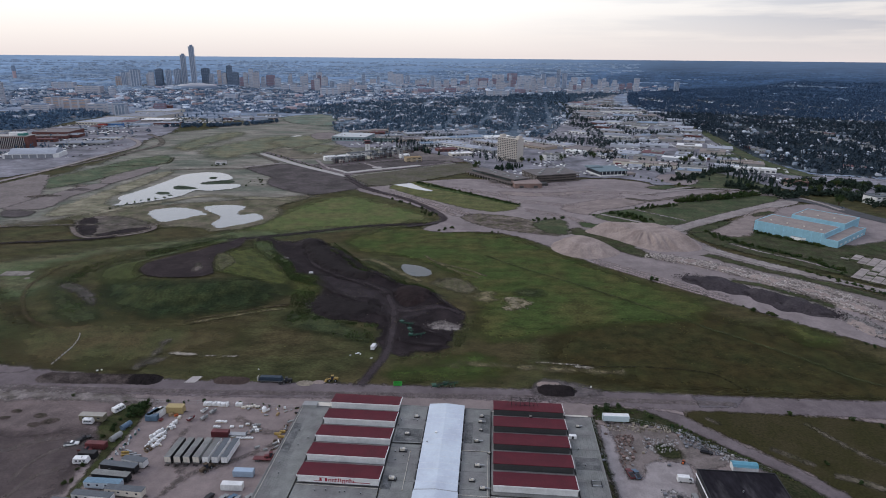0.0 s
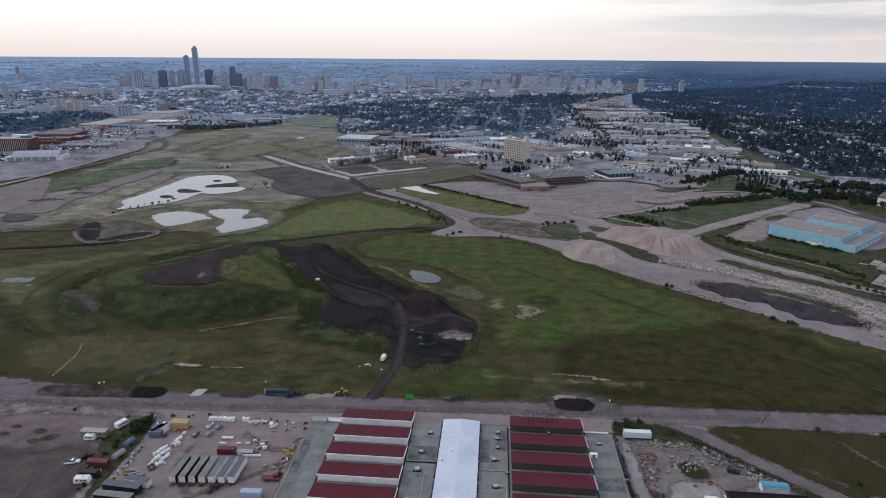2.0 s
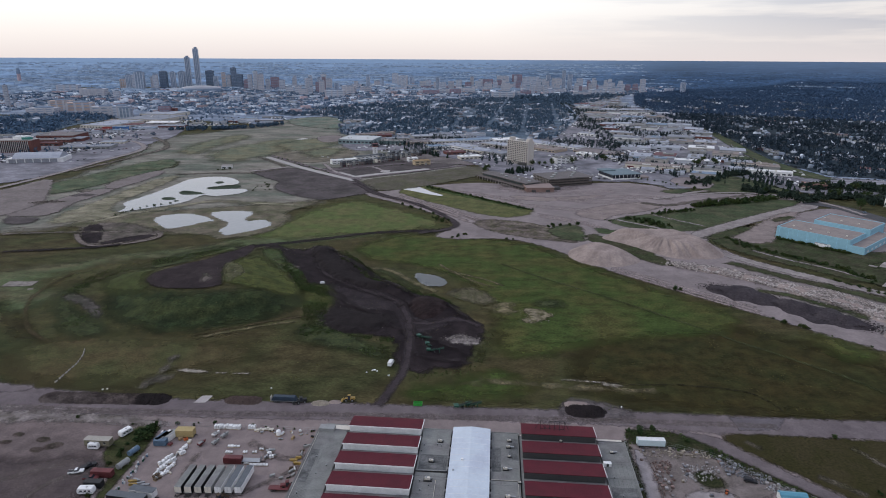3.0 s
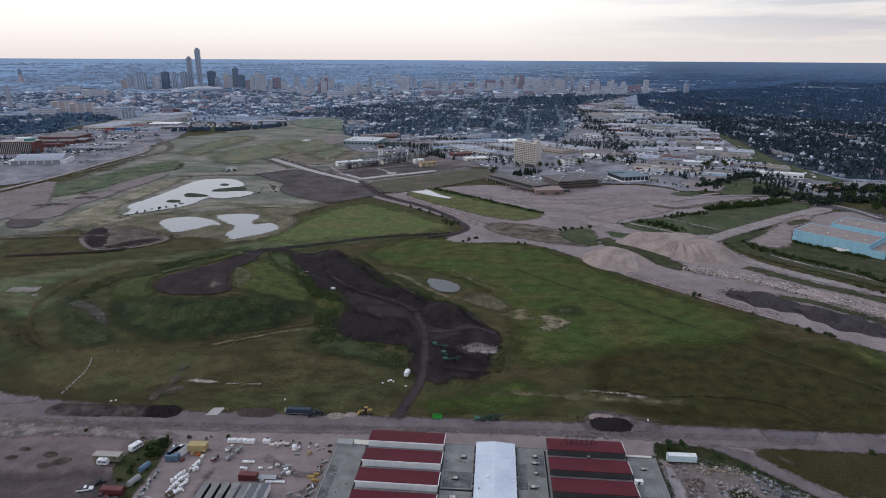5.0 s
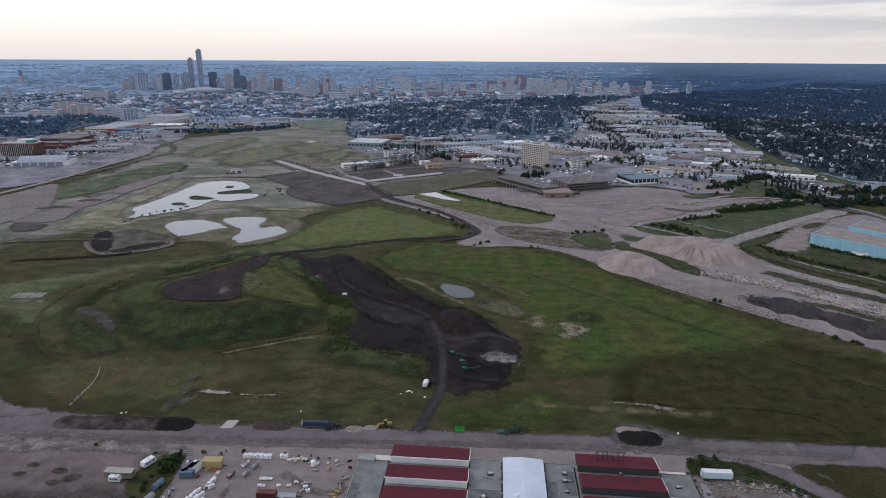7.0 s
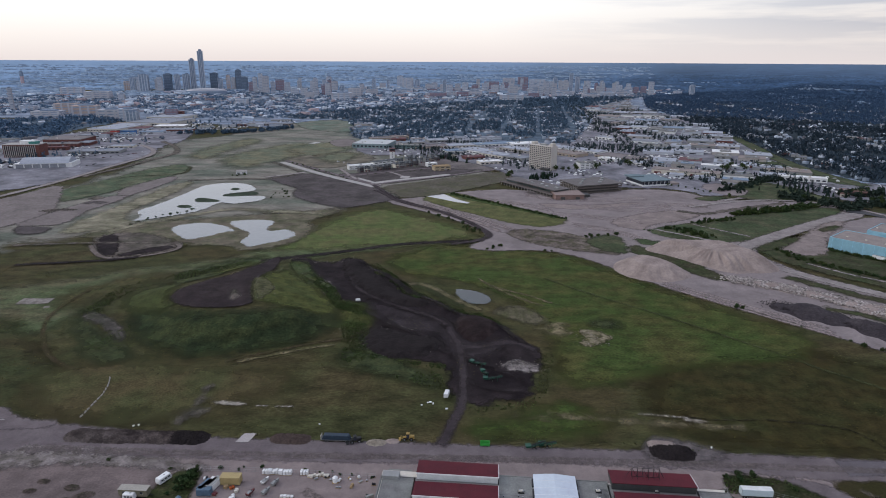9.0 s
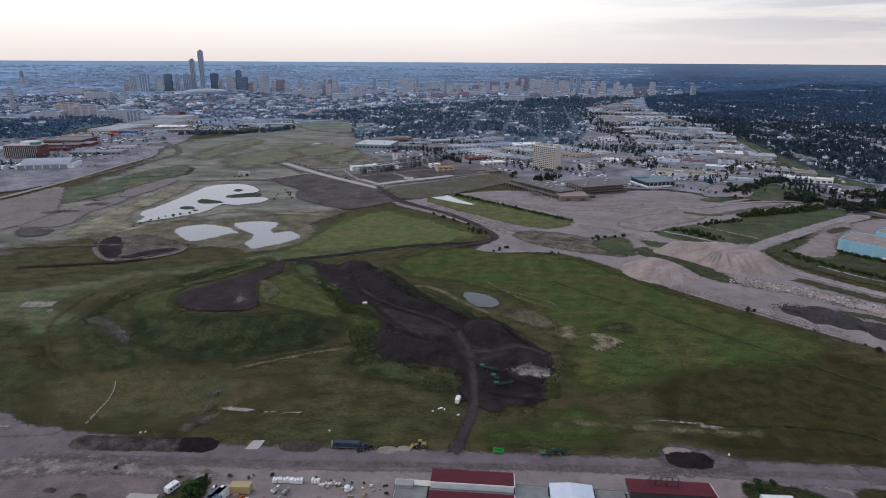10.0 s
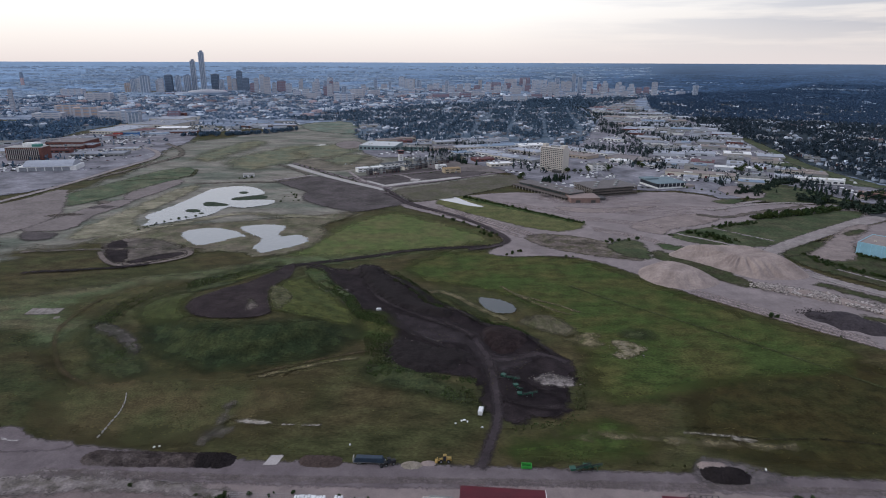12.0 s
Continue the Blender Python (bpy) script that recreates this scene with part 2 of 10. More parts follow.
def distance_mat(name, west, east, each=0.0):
    """Land near the horizon, distance haze in its colour: suburbs paler west, forest darker east."""
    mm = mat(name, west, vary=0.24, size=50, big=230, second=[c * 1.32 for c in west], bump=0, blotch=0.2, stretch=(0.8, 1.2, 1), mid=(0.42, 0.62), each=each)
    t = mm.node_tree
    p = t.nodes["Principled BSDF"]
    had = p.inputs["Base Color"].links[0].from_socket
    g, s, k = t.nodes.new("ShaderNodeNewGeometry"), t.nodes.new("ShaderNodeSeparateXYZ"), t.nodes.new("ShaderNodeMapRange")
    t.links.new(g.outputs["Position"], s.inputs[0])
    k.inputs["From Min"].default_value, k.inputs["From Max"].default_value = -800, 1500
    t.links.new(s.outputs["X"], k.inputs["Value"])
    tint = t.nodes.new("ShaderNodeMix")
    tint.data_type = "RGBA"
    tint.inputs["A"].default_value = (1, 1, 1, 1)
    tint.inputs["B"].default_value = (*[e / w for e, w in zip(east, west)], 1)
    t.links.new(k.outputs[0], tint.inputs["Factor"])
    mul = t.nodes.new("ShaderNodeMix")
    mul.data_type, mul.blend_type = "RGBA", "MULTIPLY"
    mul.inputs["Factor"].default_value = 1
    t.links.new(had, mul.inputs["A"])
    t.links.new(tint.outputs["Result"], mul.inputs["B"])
    # Haze tints the last stretch before the horizon pale blue, less so eastwards.
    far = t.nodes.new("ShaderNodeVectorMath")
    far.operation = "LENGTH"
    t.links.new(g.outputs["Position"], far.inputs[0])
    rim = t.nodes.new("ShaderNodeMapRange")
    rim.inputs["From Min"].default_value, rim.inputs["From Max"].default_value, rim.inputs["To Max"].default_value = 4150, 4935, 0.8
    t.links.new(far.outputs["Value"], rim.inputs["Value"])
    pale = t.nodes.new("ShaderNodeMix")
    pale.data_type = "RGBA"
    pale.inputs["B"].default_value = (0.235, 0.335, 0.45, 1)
    east_fade = t.nodes.new("ShaderNodeMapRange")
    east_fade.inputs["From Min"].default_value, east_fade.inputs["From Max"].default_value = 200, 1700
    east_fade.inputs["To Min"].default_value, east_fade.inputs["To Max"].default_value = 1.0, 0.42
    t.links.new(s.outputs["X"], east_fade.inputs["Value"])
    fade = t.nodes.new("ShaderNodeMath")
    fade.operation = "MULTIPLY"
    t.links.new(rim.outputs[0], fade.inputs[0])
    t.links.new(east_fade.outputs[0], fade.inputs[1])
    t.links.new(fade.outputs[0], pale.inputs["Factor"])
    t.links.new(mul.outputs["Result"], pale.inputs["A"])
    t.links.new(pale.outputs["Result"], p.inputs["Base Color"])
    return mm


haze_far = distance_mat("hazed_horizon", (0.158, 0.234, 0.338), (0.024, 0.048, 0.090))
fartree = distance_mat("hazed_far_woods", (0.138, 0.204, 0.288), (0.034, 0.064, 0.112), 0.25)

water = mat("silty_water", (0.13, 0.142, 0.152), rough=0.12, vary=0.08, size=4, big=30, spec=0.4, rag=2.0, soft=1.0, bump=0)
clearwater = mat("murky_pond_water", (0.025, 0.035, 0.04), rough=0.15, vary=0.15, size=2, big=9, spec=0.22, rag=1.4, soft=0.8, bump=0)

isle = mat("island_grass", (0.100, 0.099, 0.042), vary=0.35, size=1.5, big=16, second=(0.074, 0.084, 0.032), rag=3, soft=4, blotch=0.25)
reeds = mat("pond_reeds", (0.040, 0.055, 0.036), vary=0.4, size=1.0, big=6, rag=1.2, soft=1.0, bump=0.4, blotch=0.3)
apron_dark = mat("dark_apron", (0.195, 0.160, 0.148), vary=0.18, size=1.6, big=20, second=(0.235, 0.192, 0.177), rag=3.0, soft=5, blotch=0.2)
sheet_water = mat("sheet_water", (0.36, 0.36, 0.37), rough=0.25, vary=0.06, size=4, big=30, spec=0.4, rag=0.5, soft=0.6, bump=0)
# Some distance haze is mixed into this grass as extra blue.
drift = mat("meadow_drift", (0.112, 0.124, 0.084), vary=0.3, size=2.5, big=40, second=(0.145, 0.135, 0.085), rag=12, soft=26, blotch=0.3)
pale_rusty = mat("brownish_grass", (0.070, 0.057, 0.027), vary=0.4, size=1.0, big=30, second=(0.060, 0.062, 0.026), rag=8, soft=20, bump=0.4, blotch=0.28)
rough_grass = mat("rough_brown_grass", (0.036, 0.045, 0.020), vary=0.4, size=1.5, big=14, second=(0.054, 0.050, 0.030), rag=3.5, soft=4, blotch=0.3)
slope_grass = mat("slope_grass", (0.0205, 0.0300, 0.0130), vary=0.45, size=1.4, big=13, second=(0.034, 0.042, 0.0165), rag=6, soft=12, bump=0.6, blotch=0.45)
soil_weeds = mat("soil_weeds", (0.036, 0.053, 0.021), vary=0.5, size=1.5, big=7, second=(0.054, 0.062, 0.025), rag=2.0, soft=4, bump=0.7, blotch=0.5)
straw_row = mat("straw_row", (0.135, 0.112, 0.068), vary=0.4, size=1.2, big=9, second=(0.07, 0.066, 0.03), rag=1.0, soft=1.6, blotch=0.4)
trail_m = mat("brown_trail", (0.062, 0.046, 0.026), vary=0.35, size=1.0, big=10, second=(0.046, 0.042, 0.018), rag=0.8, soft=2.0, blotch=0.3)
lush_pale = mat("pale_green_grass", (0.078, 0.100, 0.034), vary=0.4, size=1.2, big=26, second=(0.104, 0.102, 0.044), rag=8, soft=16, bump=0.4, blotch=0.24)
bank_green = mat("bank_green", (0.050, 0.074, 0.024), vary=0.4, size=1.0, big=14, rag=1.5, soft=2, blotch=0.25)
streak_dark = mat("apron_streak", (0.235, 0.193, 0.183), vary=0.15, size=1.6, big=20, second=(0.285, 0.235, 0.222), rag=0.9, soft=2.6, blotch=0.15)
# Eastern leaf tones are shifted to blue for distance haze.
eastleaf = mat("hazed_eastern_trees", (0.028, 0.043, 0.059), vary=0.35, size=3, big=60, second=(0.033, 0.050, 0.069), each=0.35, bump=0.2)
eastwood = mat("hazed_eastern_forest", (0.038, 0.068, 0.118), vary=0.3, size=6, big=90, second=(0.044, 0.077, 0.131), each=0.3, bump=0.1)

# ---- builders ----
ROLL = random.Random(7)


def thing(name, label, category, x=0.0, y=0.0, z=0.0, rz=0.0, group=""):
    ob = tagged(new(name), label, category, group)
    ob.matrix_basis = pose(x, y, z, 0, 0, rz)
    return ob


def part(name, bm, material, parent, label=""):
    me = bpy.data.meshes.new(name)
    bm.to_mesh(me)
    bm.free()
    me.materials.append(material)
    ob = new(name, me)
    ob.parent = parent
    if label:
        tagged(ob, label)
    return ob


def mesh_of(name, verts, tris, material):
    """A mesh from arrays of vertices and triangles."""
    me = bpy.data.meshes.new(name)
    v, f = np.asarray(verts, dtype=np.float32), np.asarray(tris, dtype=np.int32)
    me.vertices.add(len(v))
    me.vertices.foreach_set("co", v.ravel())
    n = f.shape[1]
    me.loops.add(f.size)
    me.loops.foreach_set("vertex_index", f.ravel())
    me.polygons.add(len(f))
    me.polygons.foreach_set("loop_start", np.arange(0, f.size, n, dtype=np.int32))
    me.materials.append(material)
    me.update(calc_edges=True)
    return me


def box(bm, cx, cy, z0, sx, sy, sz, rz=0.0, taper=1.0, bevel=0.0):
    """A block standing at z0, its top smaller by taper, edges bevelled."""
    a, c, s = [], math.cos(radians(rz)), math.sin(radians(rz))
    for z, k in ((z0, 1.0), (z0 + sz, taper)):
        for dx, dy in ((-1, -1), (1, -1), (1, 1), (-1, 1)):
            x, y = dx * sx / 2 * k, dy * sy / 2 * k
            a.append(bm.verts.new((cx + x * c - y * s, cy + x * s + y * c, z)))
    faces = [bm.faces.new([a[i] for i in q]) for q in ((3, 2, 1, 0), (4, 5, 6, 7), (0, 1, 5, 4), (1, 2, 6, 5), (2, 3, 7, 6), (3, 0, 4, 7))]
    if bevel:
        edges = list({e for f in faces for e in f.edges})
        bmesh.ops.bevel(bm, geom=edges, offset=bevel, segments=1, affect="EDGES")
    return bm


def block(cx, cy, z0, sx, sy, sz, rz=0.0, taper=1.0, bevel=0.0):
    return box(bmesh.new(), cx, cy, z0, sx, sy, sz, rz, taper, bevel)


def prism(bm, profile, x0, x1, axis="x"):
    """A profile of (across, height) pairs drawn out along an axis."""
    rows = []
    for x in (x0, x1):
        rows.append([bm.verts.new((x, p, z) if axis == "x" else (p, x, z)) for p, z in profile])
    n = len(profile)
    bm.faces.new(rows[0][::-1])
    bm.faces.new(rows[1])
    for i in range(n):
        bm.faces.new((rows[0][i], rows[0][(i + 1) % n], rows[1][(i + 1) % n], rows[1][i]))
    bmesh.ops.recalc_face_normals(bm, faces=bm.faces[:])
    return bm


def rod(bm, a, b, r, sides=8, r2=None):
    a, b = Vector(a), Vector(b)
    d = b - a
    m = Matrix.Translation((a + b) / 2) @ d.to_track_quat("Z", "Y").to_matrix().to_4x4()
    bmesh.ops.create_cone(bm, cap_ends=True, segments=sides, radius1=r, radius2=r if r2 is None else r2, depth=d.length, matrix=m)
    return bm


def turned(m, p):
    return tuple(m @ Vector(p))


# ---- lie of the land ----
def bump_at(x, y, cx, cy, ax, ay, turn, h, flat=0.35):
    """A low hill with a flattened crown."""
    c, s = math.cos(radians(turn)), math.sin(radians(turn))
    u, v = ((x - cx) * c + (y - cy) * s) / ax, (-(x - cx) * s + (y - cy) * c) / ay
    r = np.sqrt(u * u + v * v)
    k = np.clip((1 - r) / (1 - flat), 0, 1)
    return h * k * k * (3 - 2 * k)


def far_rise(r):
    u = np.clip((r - 3700) / (4940 - 3700), 0, 1)
    dip = 150.0 / 3700 * (1 - u) + 0.0022 * u
    return np.where(r > 3700, 150.0 - r * dip, 0.0)


HILLS = []
MOUND = np.array([(-249, 398), (-223, 363), (-201, 343), (-180, 335), (-163, 335), (-149, 338), (-131, 346), (-117, 355), (-107, 366), (-104, 389), (-120, 426), (-142, 457), (-164, 490), (-180, 508), (-217, 472), (-235, 448), (-253, 432), (-256, 413)], dtype=float)


def land(x, y):
    x, y = np.asarray(x, dtype=float), np.asarray(y, dtype=float)
    z = far_rise(np.hypot(x, y))
    for hill in HILLS:
        z = z + bump_at(x, y, *hill)
    near = (x > -275) & (x < -85) & (y > 315) & (y < 530)
    if near.any():
        k = np.clip(depth_in(MOUND, x, y) / 40, 0, 1) if x.ndim else np.clip(depth_in(MOUND, x[None], y[None])[0] / 40, 0, 1)
        z = z + 8.6 * k * k * (3 - 2 * k)
    return z


def lay(x, y):
    return float(land(x, y))


def rounded(poly, times=2):
    p = np.array(poly, dtype=float)
    for _ in range(times):
        q = np.roll(p, -1, axis=0)
        p = np.stack((0.75 * p + 0.25 * q, 0.25 * p + 0.75 * q), axis=1).reshape(-1, 2)
    return p


def inside(poly, x, y):
    hit = np.zeros(np.shape(x), dtype=bool)
    q = np.roll(poly, -1, axis=0)
    for (ax, ay), (bx, by) in zip(poly, q):
        if ay != by:
            hit ^= ((ay > y) != (by > y)) & (x < (bx - ax) * (y - ay) / (by - ay) + ax)
    return hit


def depth_in(poly, x, y):
    """Distance to the outline, positive inside."""
    best = np.full(np.shape(x), 1e9)
    q = np.roll(poly, -1, axis=0)
    for (ax, ay), (bx, by) in zip(poly, q):
        dx, dy = bx - ax, by - ay
        k = np.clip(((x - ax) * dx + (y - ay) * dy) / max(dx * dx + dy * dy, 1e-9), 0, 1)
        best = np.minimum(best, np.hypot(x - ax - k * dx, y - ay - k * dy))
    return np.where(inside(poly, x, y), best, -best)


LAYER = [0.02]


def sheet(name, label, poly, material, category, margin=2.0, step=0.0, smooth=2, kind="structure", level=None):
    """A sheet of ground cover draped over the land inside an outline."""
    margin = max(margin, RAG.get(material.name, 0))
    p = rounded(poly, smooth) if smooth else np.array(poly, dtype=float)
    lo, hi = p.min(0) - margin, p.max(0) + margin
    if not step:
        step = max(0.8, max(hi - lo) / 130)
    xs, ys = np.arange(lo[0], hi[0] + step, step), np.arange(lo[1], hi[1] + step, step)
    gx, gy = np.meshgrid(xs, ys)
    sd = depth_in(p, gx, gy)
    LAYER[0] += 0.004
    gz = (land(gx, gy) + LAYER[0]) if level is None else np.full(gx.shape, level)
    w = len(xs)
    idx = np.arange(gx.size).reshape(gx.shape)
    quads = np.stack((idx[:-1, :-1], idx[:-1, 1:], idx[1:, 1:], idx[1:, :-1]), axis=-1).reshape(-1, 4)
    keep = (sd.ravel()[quads] > -margin - step * 0.8).any(axis=1)
    quads = quads[keep]
    used, back_to = np.unique(quads, return_inverse=True)
    me = mesh_of(name, np.stack((gx, gy, gz), axis=-1).reshape(-1, 3)[used], back_to.reshape(-1, 4), material)
    at = me.attributes.new("sd", "FLOAT", "POINT")
    at.data.foreach_set("value", sd.ravel()[used].astype(np.float32))
    return tagged(new(name, me), label, category, "", kind)


def band(line, width):
    """The outline of a strip of that width along a line."""
    p = np.array(line, dtype=float)
    for _ in range(2):
        q = np.stack((0.75 * p[:-1] + 0.25 * p[1:], 0.25 * p[:-1] + 0.75 * p[1:]), axis=1).reshape(-1, 2)
        p = np.vstack((p[:1], q, p[-1:]))
    d = np.gradient(p, axis=0)
    n = np.stack((-d[:, 1], d[:, 0]), axis=1) / np.maximum(np.hypot(d[:, 0], d[:, 1]), 1e-6)[:, None]
    return np.vstack((p + n * width / 2, (p - n * width / 2)[::-1]))


def strip(name, label, line, width, material, category, margin=2.0, step=0.0):
    return sheet(name, label, band(line, width), material, category, margin, step or max(1.2, width / 4), 0)


def scattered(poly, spacing, seed=1, jitter=0.45):
    """Uneven points over an area."""
    r = np.random.RandomState(seed)
    p = np.array(poly, dtype=float)
    lo, hi = p.min(0), p.max(0)
    gx, gy = np.meshgrid(np.arange(lo[0], hi[0], spacing), np.arange(lo[1], hi[1], spacing))
    gx = gx + r.uniform(-jitter, jitter, gx.shape) * spacing
    gy = gy + r.uniform(-jitter, jitter, gy.shape) * spacing
    ok = inside(p, gx, gy)
    return np.stack((gx[ok], gy[ok]), axis=1)


def along(line, spacing, seed=1, spread=0.0):
    r = np.random.RandomState(seed)
    out = []
    for (ax, ay), (bx, by) in zip(line[:-1], line[1:]):
        n = max(1, int(math.hypot(bx - ax, by - ay) / spacing))
        for i in range(n):
            k = (i + r.uniform(0.1, 0.9)) / n
            out.append((ax + (bx - ax) * k + r.normal(0, 1) * spread, ay + (by - ay) * k + r.normal(0, 1) * spread))
    return np.array(out)


def merged(name, verts, tris, places, sizes, material, label, category, heights=None, seed=3, lift=0.0, ground=True):
    """Many small copies of a shape joined into one object of stuff."""
    r = np.random.RandomState(seed)
    v, f = np.array(verts, dtype=float), np.array(tris, dtype=int)
    n = len(places)
    a = r.uniform(0, 2 * math.pi, n)
    heights = sizes if heights is None else heights
    c, s = np.cos(a)[:, None], np.sin(a)[:, None]
    x = (v[None, :, 0] * c - v[None, :, 1] * s) * sizes[:, None] + places[:, 0:1]
    y = (v[None, :, 0] * s + v[None, :, 1] * c) * sizes[:, None] + places[:, 1:2]
    z = v[None, :, 2] * heights[:, None] + lift
    if ground:
        z = z + land(places[:, 0], places[:, 1])[:, None]
    me = mesh_of(name, np.stack((x, y, z), axis=-1).reshape(-1, 3), (f[None] + (np.arange(n) * len(v))[:, None, None]).reshape(-1, f.shape[1]), material)
    return tagged(new(name, me), label, category, "", "stuff")


def spire(seed, tiers=3, sides=6):
    """An uneven conifer shape one metre high."""
    r = random.Random(seed)
    v, f = [], []
    for k in range(tiers):
        z0, z1 = 0.06 + k * 0.28, 0.06 + k * 0.28 + 0.44
        rad = 0.24 * (1 - k * 0.27)
        base = len(v)
        for i in range(sides):
            a = 2 * math.pi * (i + r.uniform(-0.3, 0.3)) / sides
            q = rad * r.uniform(0.65, 1.2)
            v.append((q * math.cos(a), q * math.sin(a), z0 + r.uniform(-0.04, 0.04)))
        v.append((r.uniform(-0.02, 0.02), r.uniform(-0.02, 0.02), min(1.0, z1)))
        f += [[base + i, base + (i + 1) % sides, base + sides] for i in range(sides)]
    return v, f

# ---- ground ----
HILLS += [(-18, 371, 24, 15, -42, 3.2, 0.25), (-82, 454, 36, 13, -62, 2.6, 0.2), (-50, 408, 28, 11, -42, 2.0, 0.2), (-112, 487, 16, 13, 10, 1.5, 0.2), (-118, 430, 28, 13, -52, 2.0, 0.2)]

radii = np.concatenate(([0.05, 30, 60, 90], np.arange(130, 640, 3.5), np.arange(640, 1100, 12), np.geomspace(1100, 3700, 50), np.linspace(3740, 4940, 40)))
turns = np.concatenate((np.arange(-60, 60, 0.6), np.arange(60, 300, 5.0)))
turns = np.radians(90 - turns)
rr, aa = np.meshgrid(radii, turns)
gx, gy = rr * np.cos(aa), rr * np.sin(aa)
gz = land(gx, gy)
gz = np.where((rr < 640) & (gz > 0.02), gz - 0.35 * np.clip(gz, 0, 1), gz)
ids = np.arange(gx.size).reshape(gx.shape)
nxt = np.roll(ids, -1, axis=0)
quads = np.stack((ids[:, :-1], nxt[:, :-1], nxt[:, 1:], ids[:, 1:]), axis=-1)
mid_r = np.broadcast_to((radii[:-1] + radii[1:]) / 2, quads.shape[:2])
ground_me = mesh_of("ground", np.stack((gx, gy, gz), axis=-1).reshape(-1, 3), quads.reshape(-1, 4)[:, ::-1], grass)
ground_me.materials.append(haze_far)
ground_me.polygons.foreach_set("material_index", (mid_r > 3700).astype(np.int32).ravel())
ground_me.polygons.foreach_set("use_smooth", np.ones(len(ground_me.polygons), dtype=bool))
tagged(new("ground", ground_me), "wide flat field of mown grass reaching the horizon", "ground", "", "structure")

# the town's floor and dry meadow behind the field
sheet("town_ground", "built-up ground between streets and trees, hazed blue", [(-4000, 2375), (-1125, 1662), (-525, 1538), (-250, 1325), (-75, 1125), (312, 900), (412, 750), (600, 650), (875, 538), (1875, 375), (3500, 750), (3300, 1800), (0, 3750), (-3000, 2400)], cityfloor, "ground", 30, 45)
# Tree shade is painted into this dark floor colour.
sheet("woods_floor", "ground under the town trees, tree shade in its dark colour", [(616, 2125), (525, 1275), (495, 956), (508, 840), (632, 797), (2458, 3229), (1923, 3515), (1171, 3175), (790, 2734)], mat("woods_floor", (0.028, 0.041, 0.050), vary=0.4, size=8, big=60, rag=14, soft=14, blotch=0.3), "ground", 20, 22)
sheet("dry_meadow", "dry yellowish meadow of the old airfield", [(-411, 501), (-414, 547), (-368, 549), (-348, 600), (-291, 627), (-230, 656), (-168, 658), (-103, 729), (8, 851), (33, 900), (-87, 1057), (-231, 1341), (-295, 1642), (-404, 1665), (-492, 1321), (-566, 1216), (-495, 924), (-505, 739), (-522, 650)], dry, "meadow", 16, 6)
sheet("green_meadow", "green mown meadow behind the mound", [(-365, 428), (-320, 449), (-280, 472), (-222, 498), (-185, 535), (-106, 579), (-49, 559), (-117, 524), (-177, 494), (-255, 441), (-271, 373), (-295, 336)], mat("green_meadow", (0.076, 0.096, 0.046), vary=0.38, size=1.1, big=24, second=(0.092, 0.085, 0.048), rag=8, soft=18, bump=0.3, blotch=0.35, stretch=(0.6, 1, 1)), "meadow", 18)
sheet("reddish_grass", "reddish-brown autumn grass in the field", [(71, 344), (127, 359), (171, 342), (208, 306), (240, 272), (262, 250), (225, 244), (134, 254), (83.4, 262), (52, 273), (52, 292)], rusty, "meadow", 18)
sheet("dark_grass", "darker green grass of the field's corner", [(-310, 285), (-345, 345), (-315, 395), (-270, 350), (-225, 312), (-180, 288), (-165, 272), (-205, 274)], mat("dark_field_grass", (0.034, 0.041, 0.0165), vary=0.36, size=1.1, big=24, second=(0.046, 0.040, 0.018), rag=7, soft=15, bump=0.3, blotch=0.4, stretch=(0.6, 1, 1)), "meadow", 18)
sheet("reddish_grass", "reddish-brown autumn grass beside the mound", [(-243, 314), (-226, 334), (-163, 327), (-121.2, 320.1), (-114.5, 309.2), (-143.7, 282.3), (-197.4, 275.4), (-229, 281)], pale_rusty, "meadow", 18)
sheet("bright_grass", "brighter green grass of the field", [(-94, 510), (-38, 550), (54, 524), (92, 461), (134, 404), (167, 369), (158, 345), (128, 336), (92, 334), (60, 322), (34, 308), (14, 314), (18, 345), (22, 378), (-6, 437), (-42, 464), (-69, 463)], lush, "meadow", 18)
sheet("bright_grass", "brighter green grass near the ponds", [(-171, 576), (-142, 651), (-110, 681), (-54, 628), (-6, 582), (-49, 553), (-119, 537), (-181, 522), (-183, 545)], lush_pale, "meadow", 14)
sheet("bright_grass", "bright green grass by the gravel track", [(-30.2, 275.4), (13.2, 294.6), (26, 285), (29, 274), (12, 266), (-26.9, 268.1)], lush, "meadow", 10)

# ---- near road and lots ----
sheet("gravel_lot", "grey-brown gravel ground of the storage yards", [(-287, 262), (-215.5, 260.6), (-139.9, 260.8), (-42.3, 259.2), (40.7, 256.4), (93.4, 254.2), (139.5, 251), (200.5, 249), (258, 246), (198.8, 179.5), (152.2, 178.9), (38.3, 102.9), (-53.5, 102.2), (-184.1, 150.3)], lot, "gravel lot", 2, 4, 1)
sheet("dirt_lot", "bare brown dirt lot with tyre marks", [(-265, 238), (-205, 245.5), (-174.8, 246.5), (-150.2, 246.4), (-144.1, 222.5), (-143.4, 196.7), (-140.9, 175.5), (-192.5, 159.4)], dirt, "dirt lot", 5, 1.5)
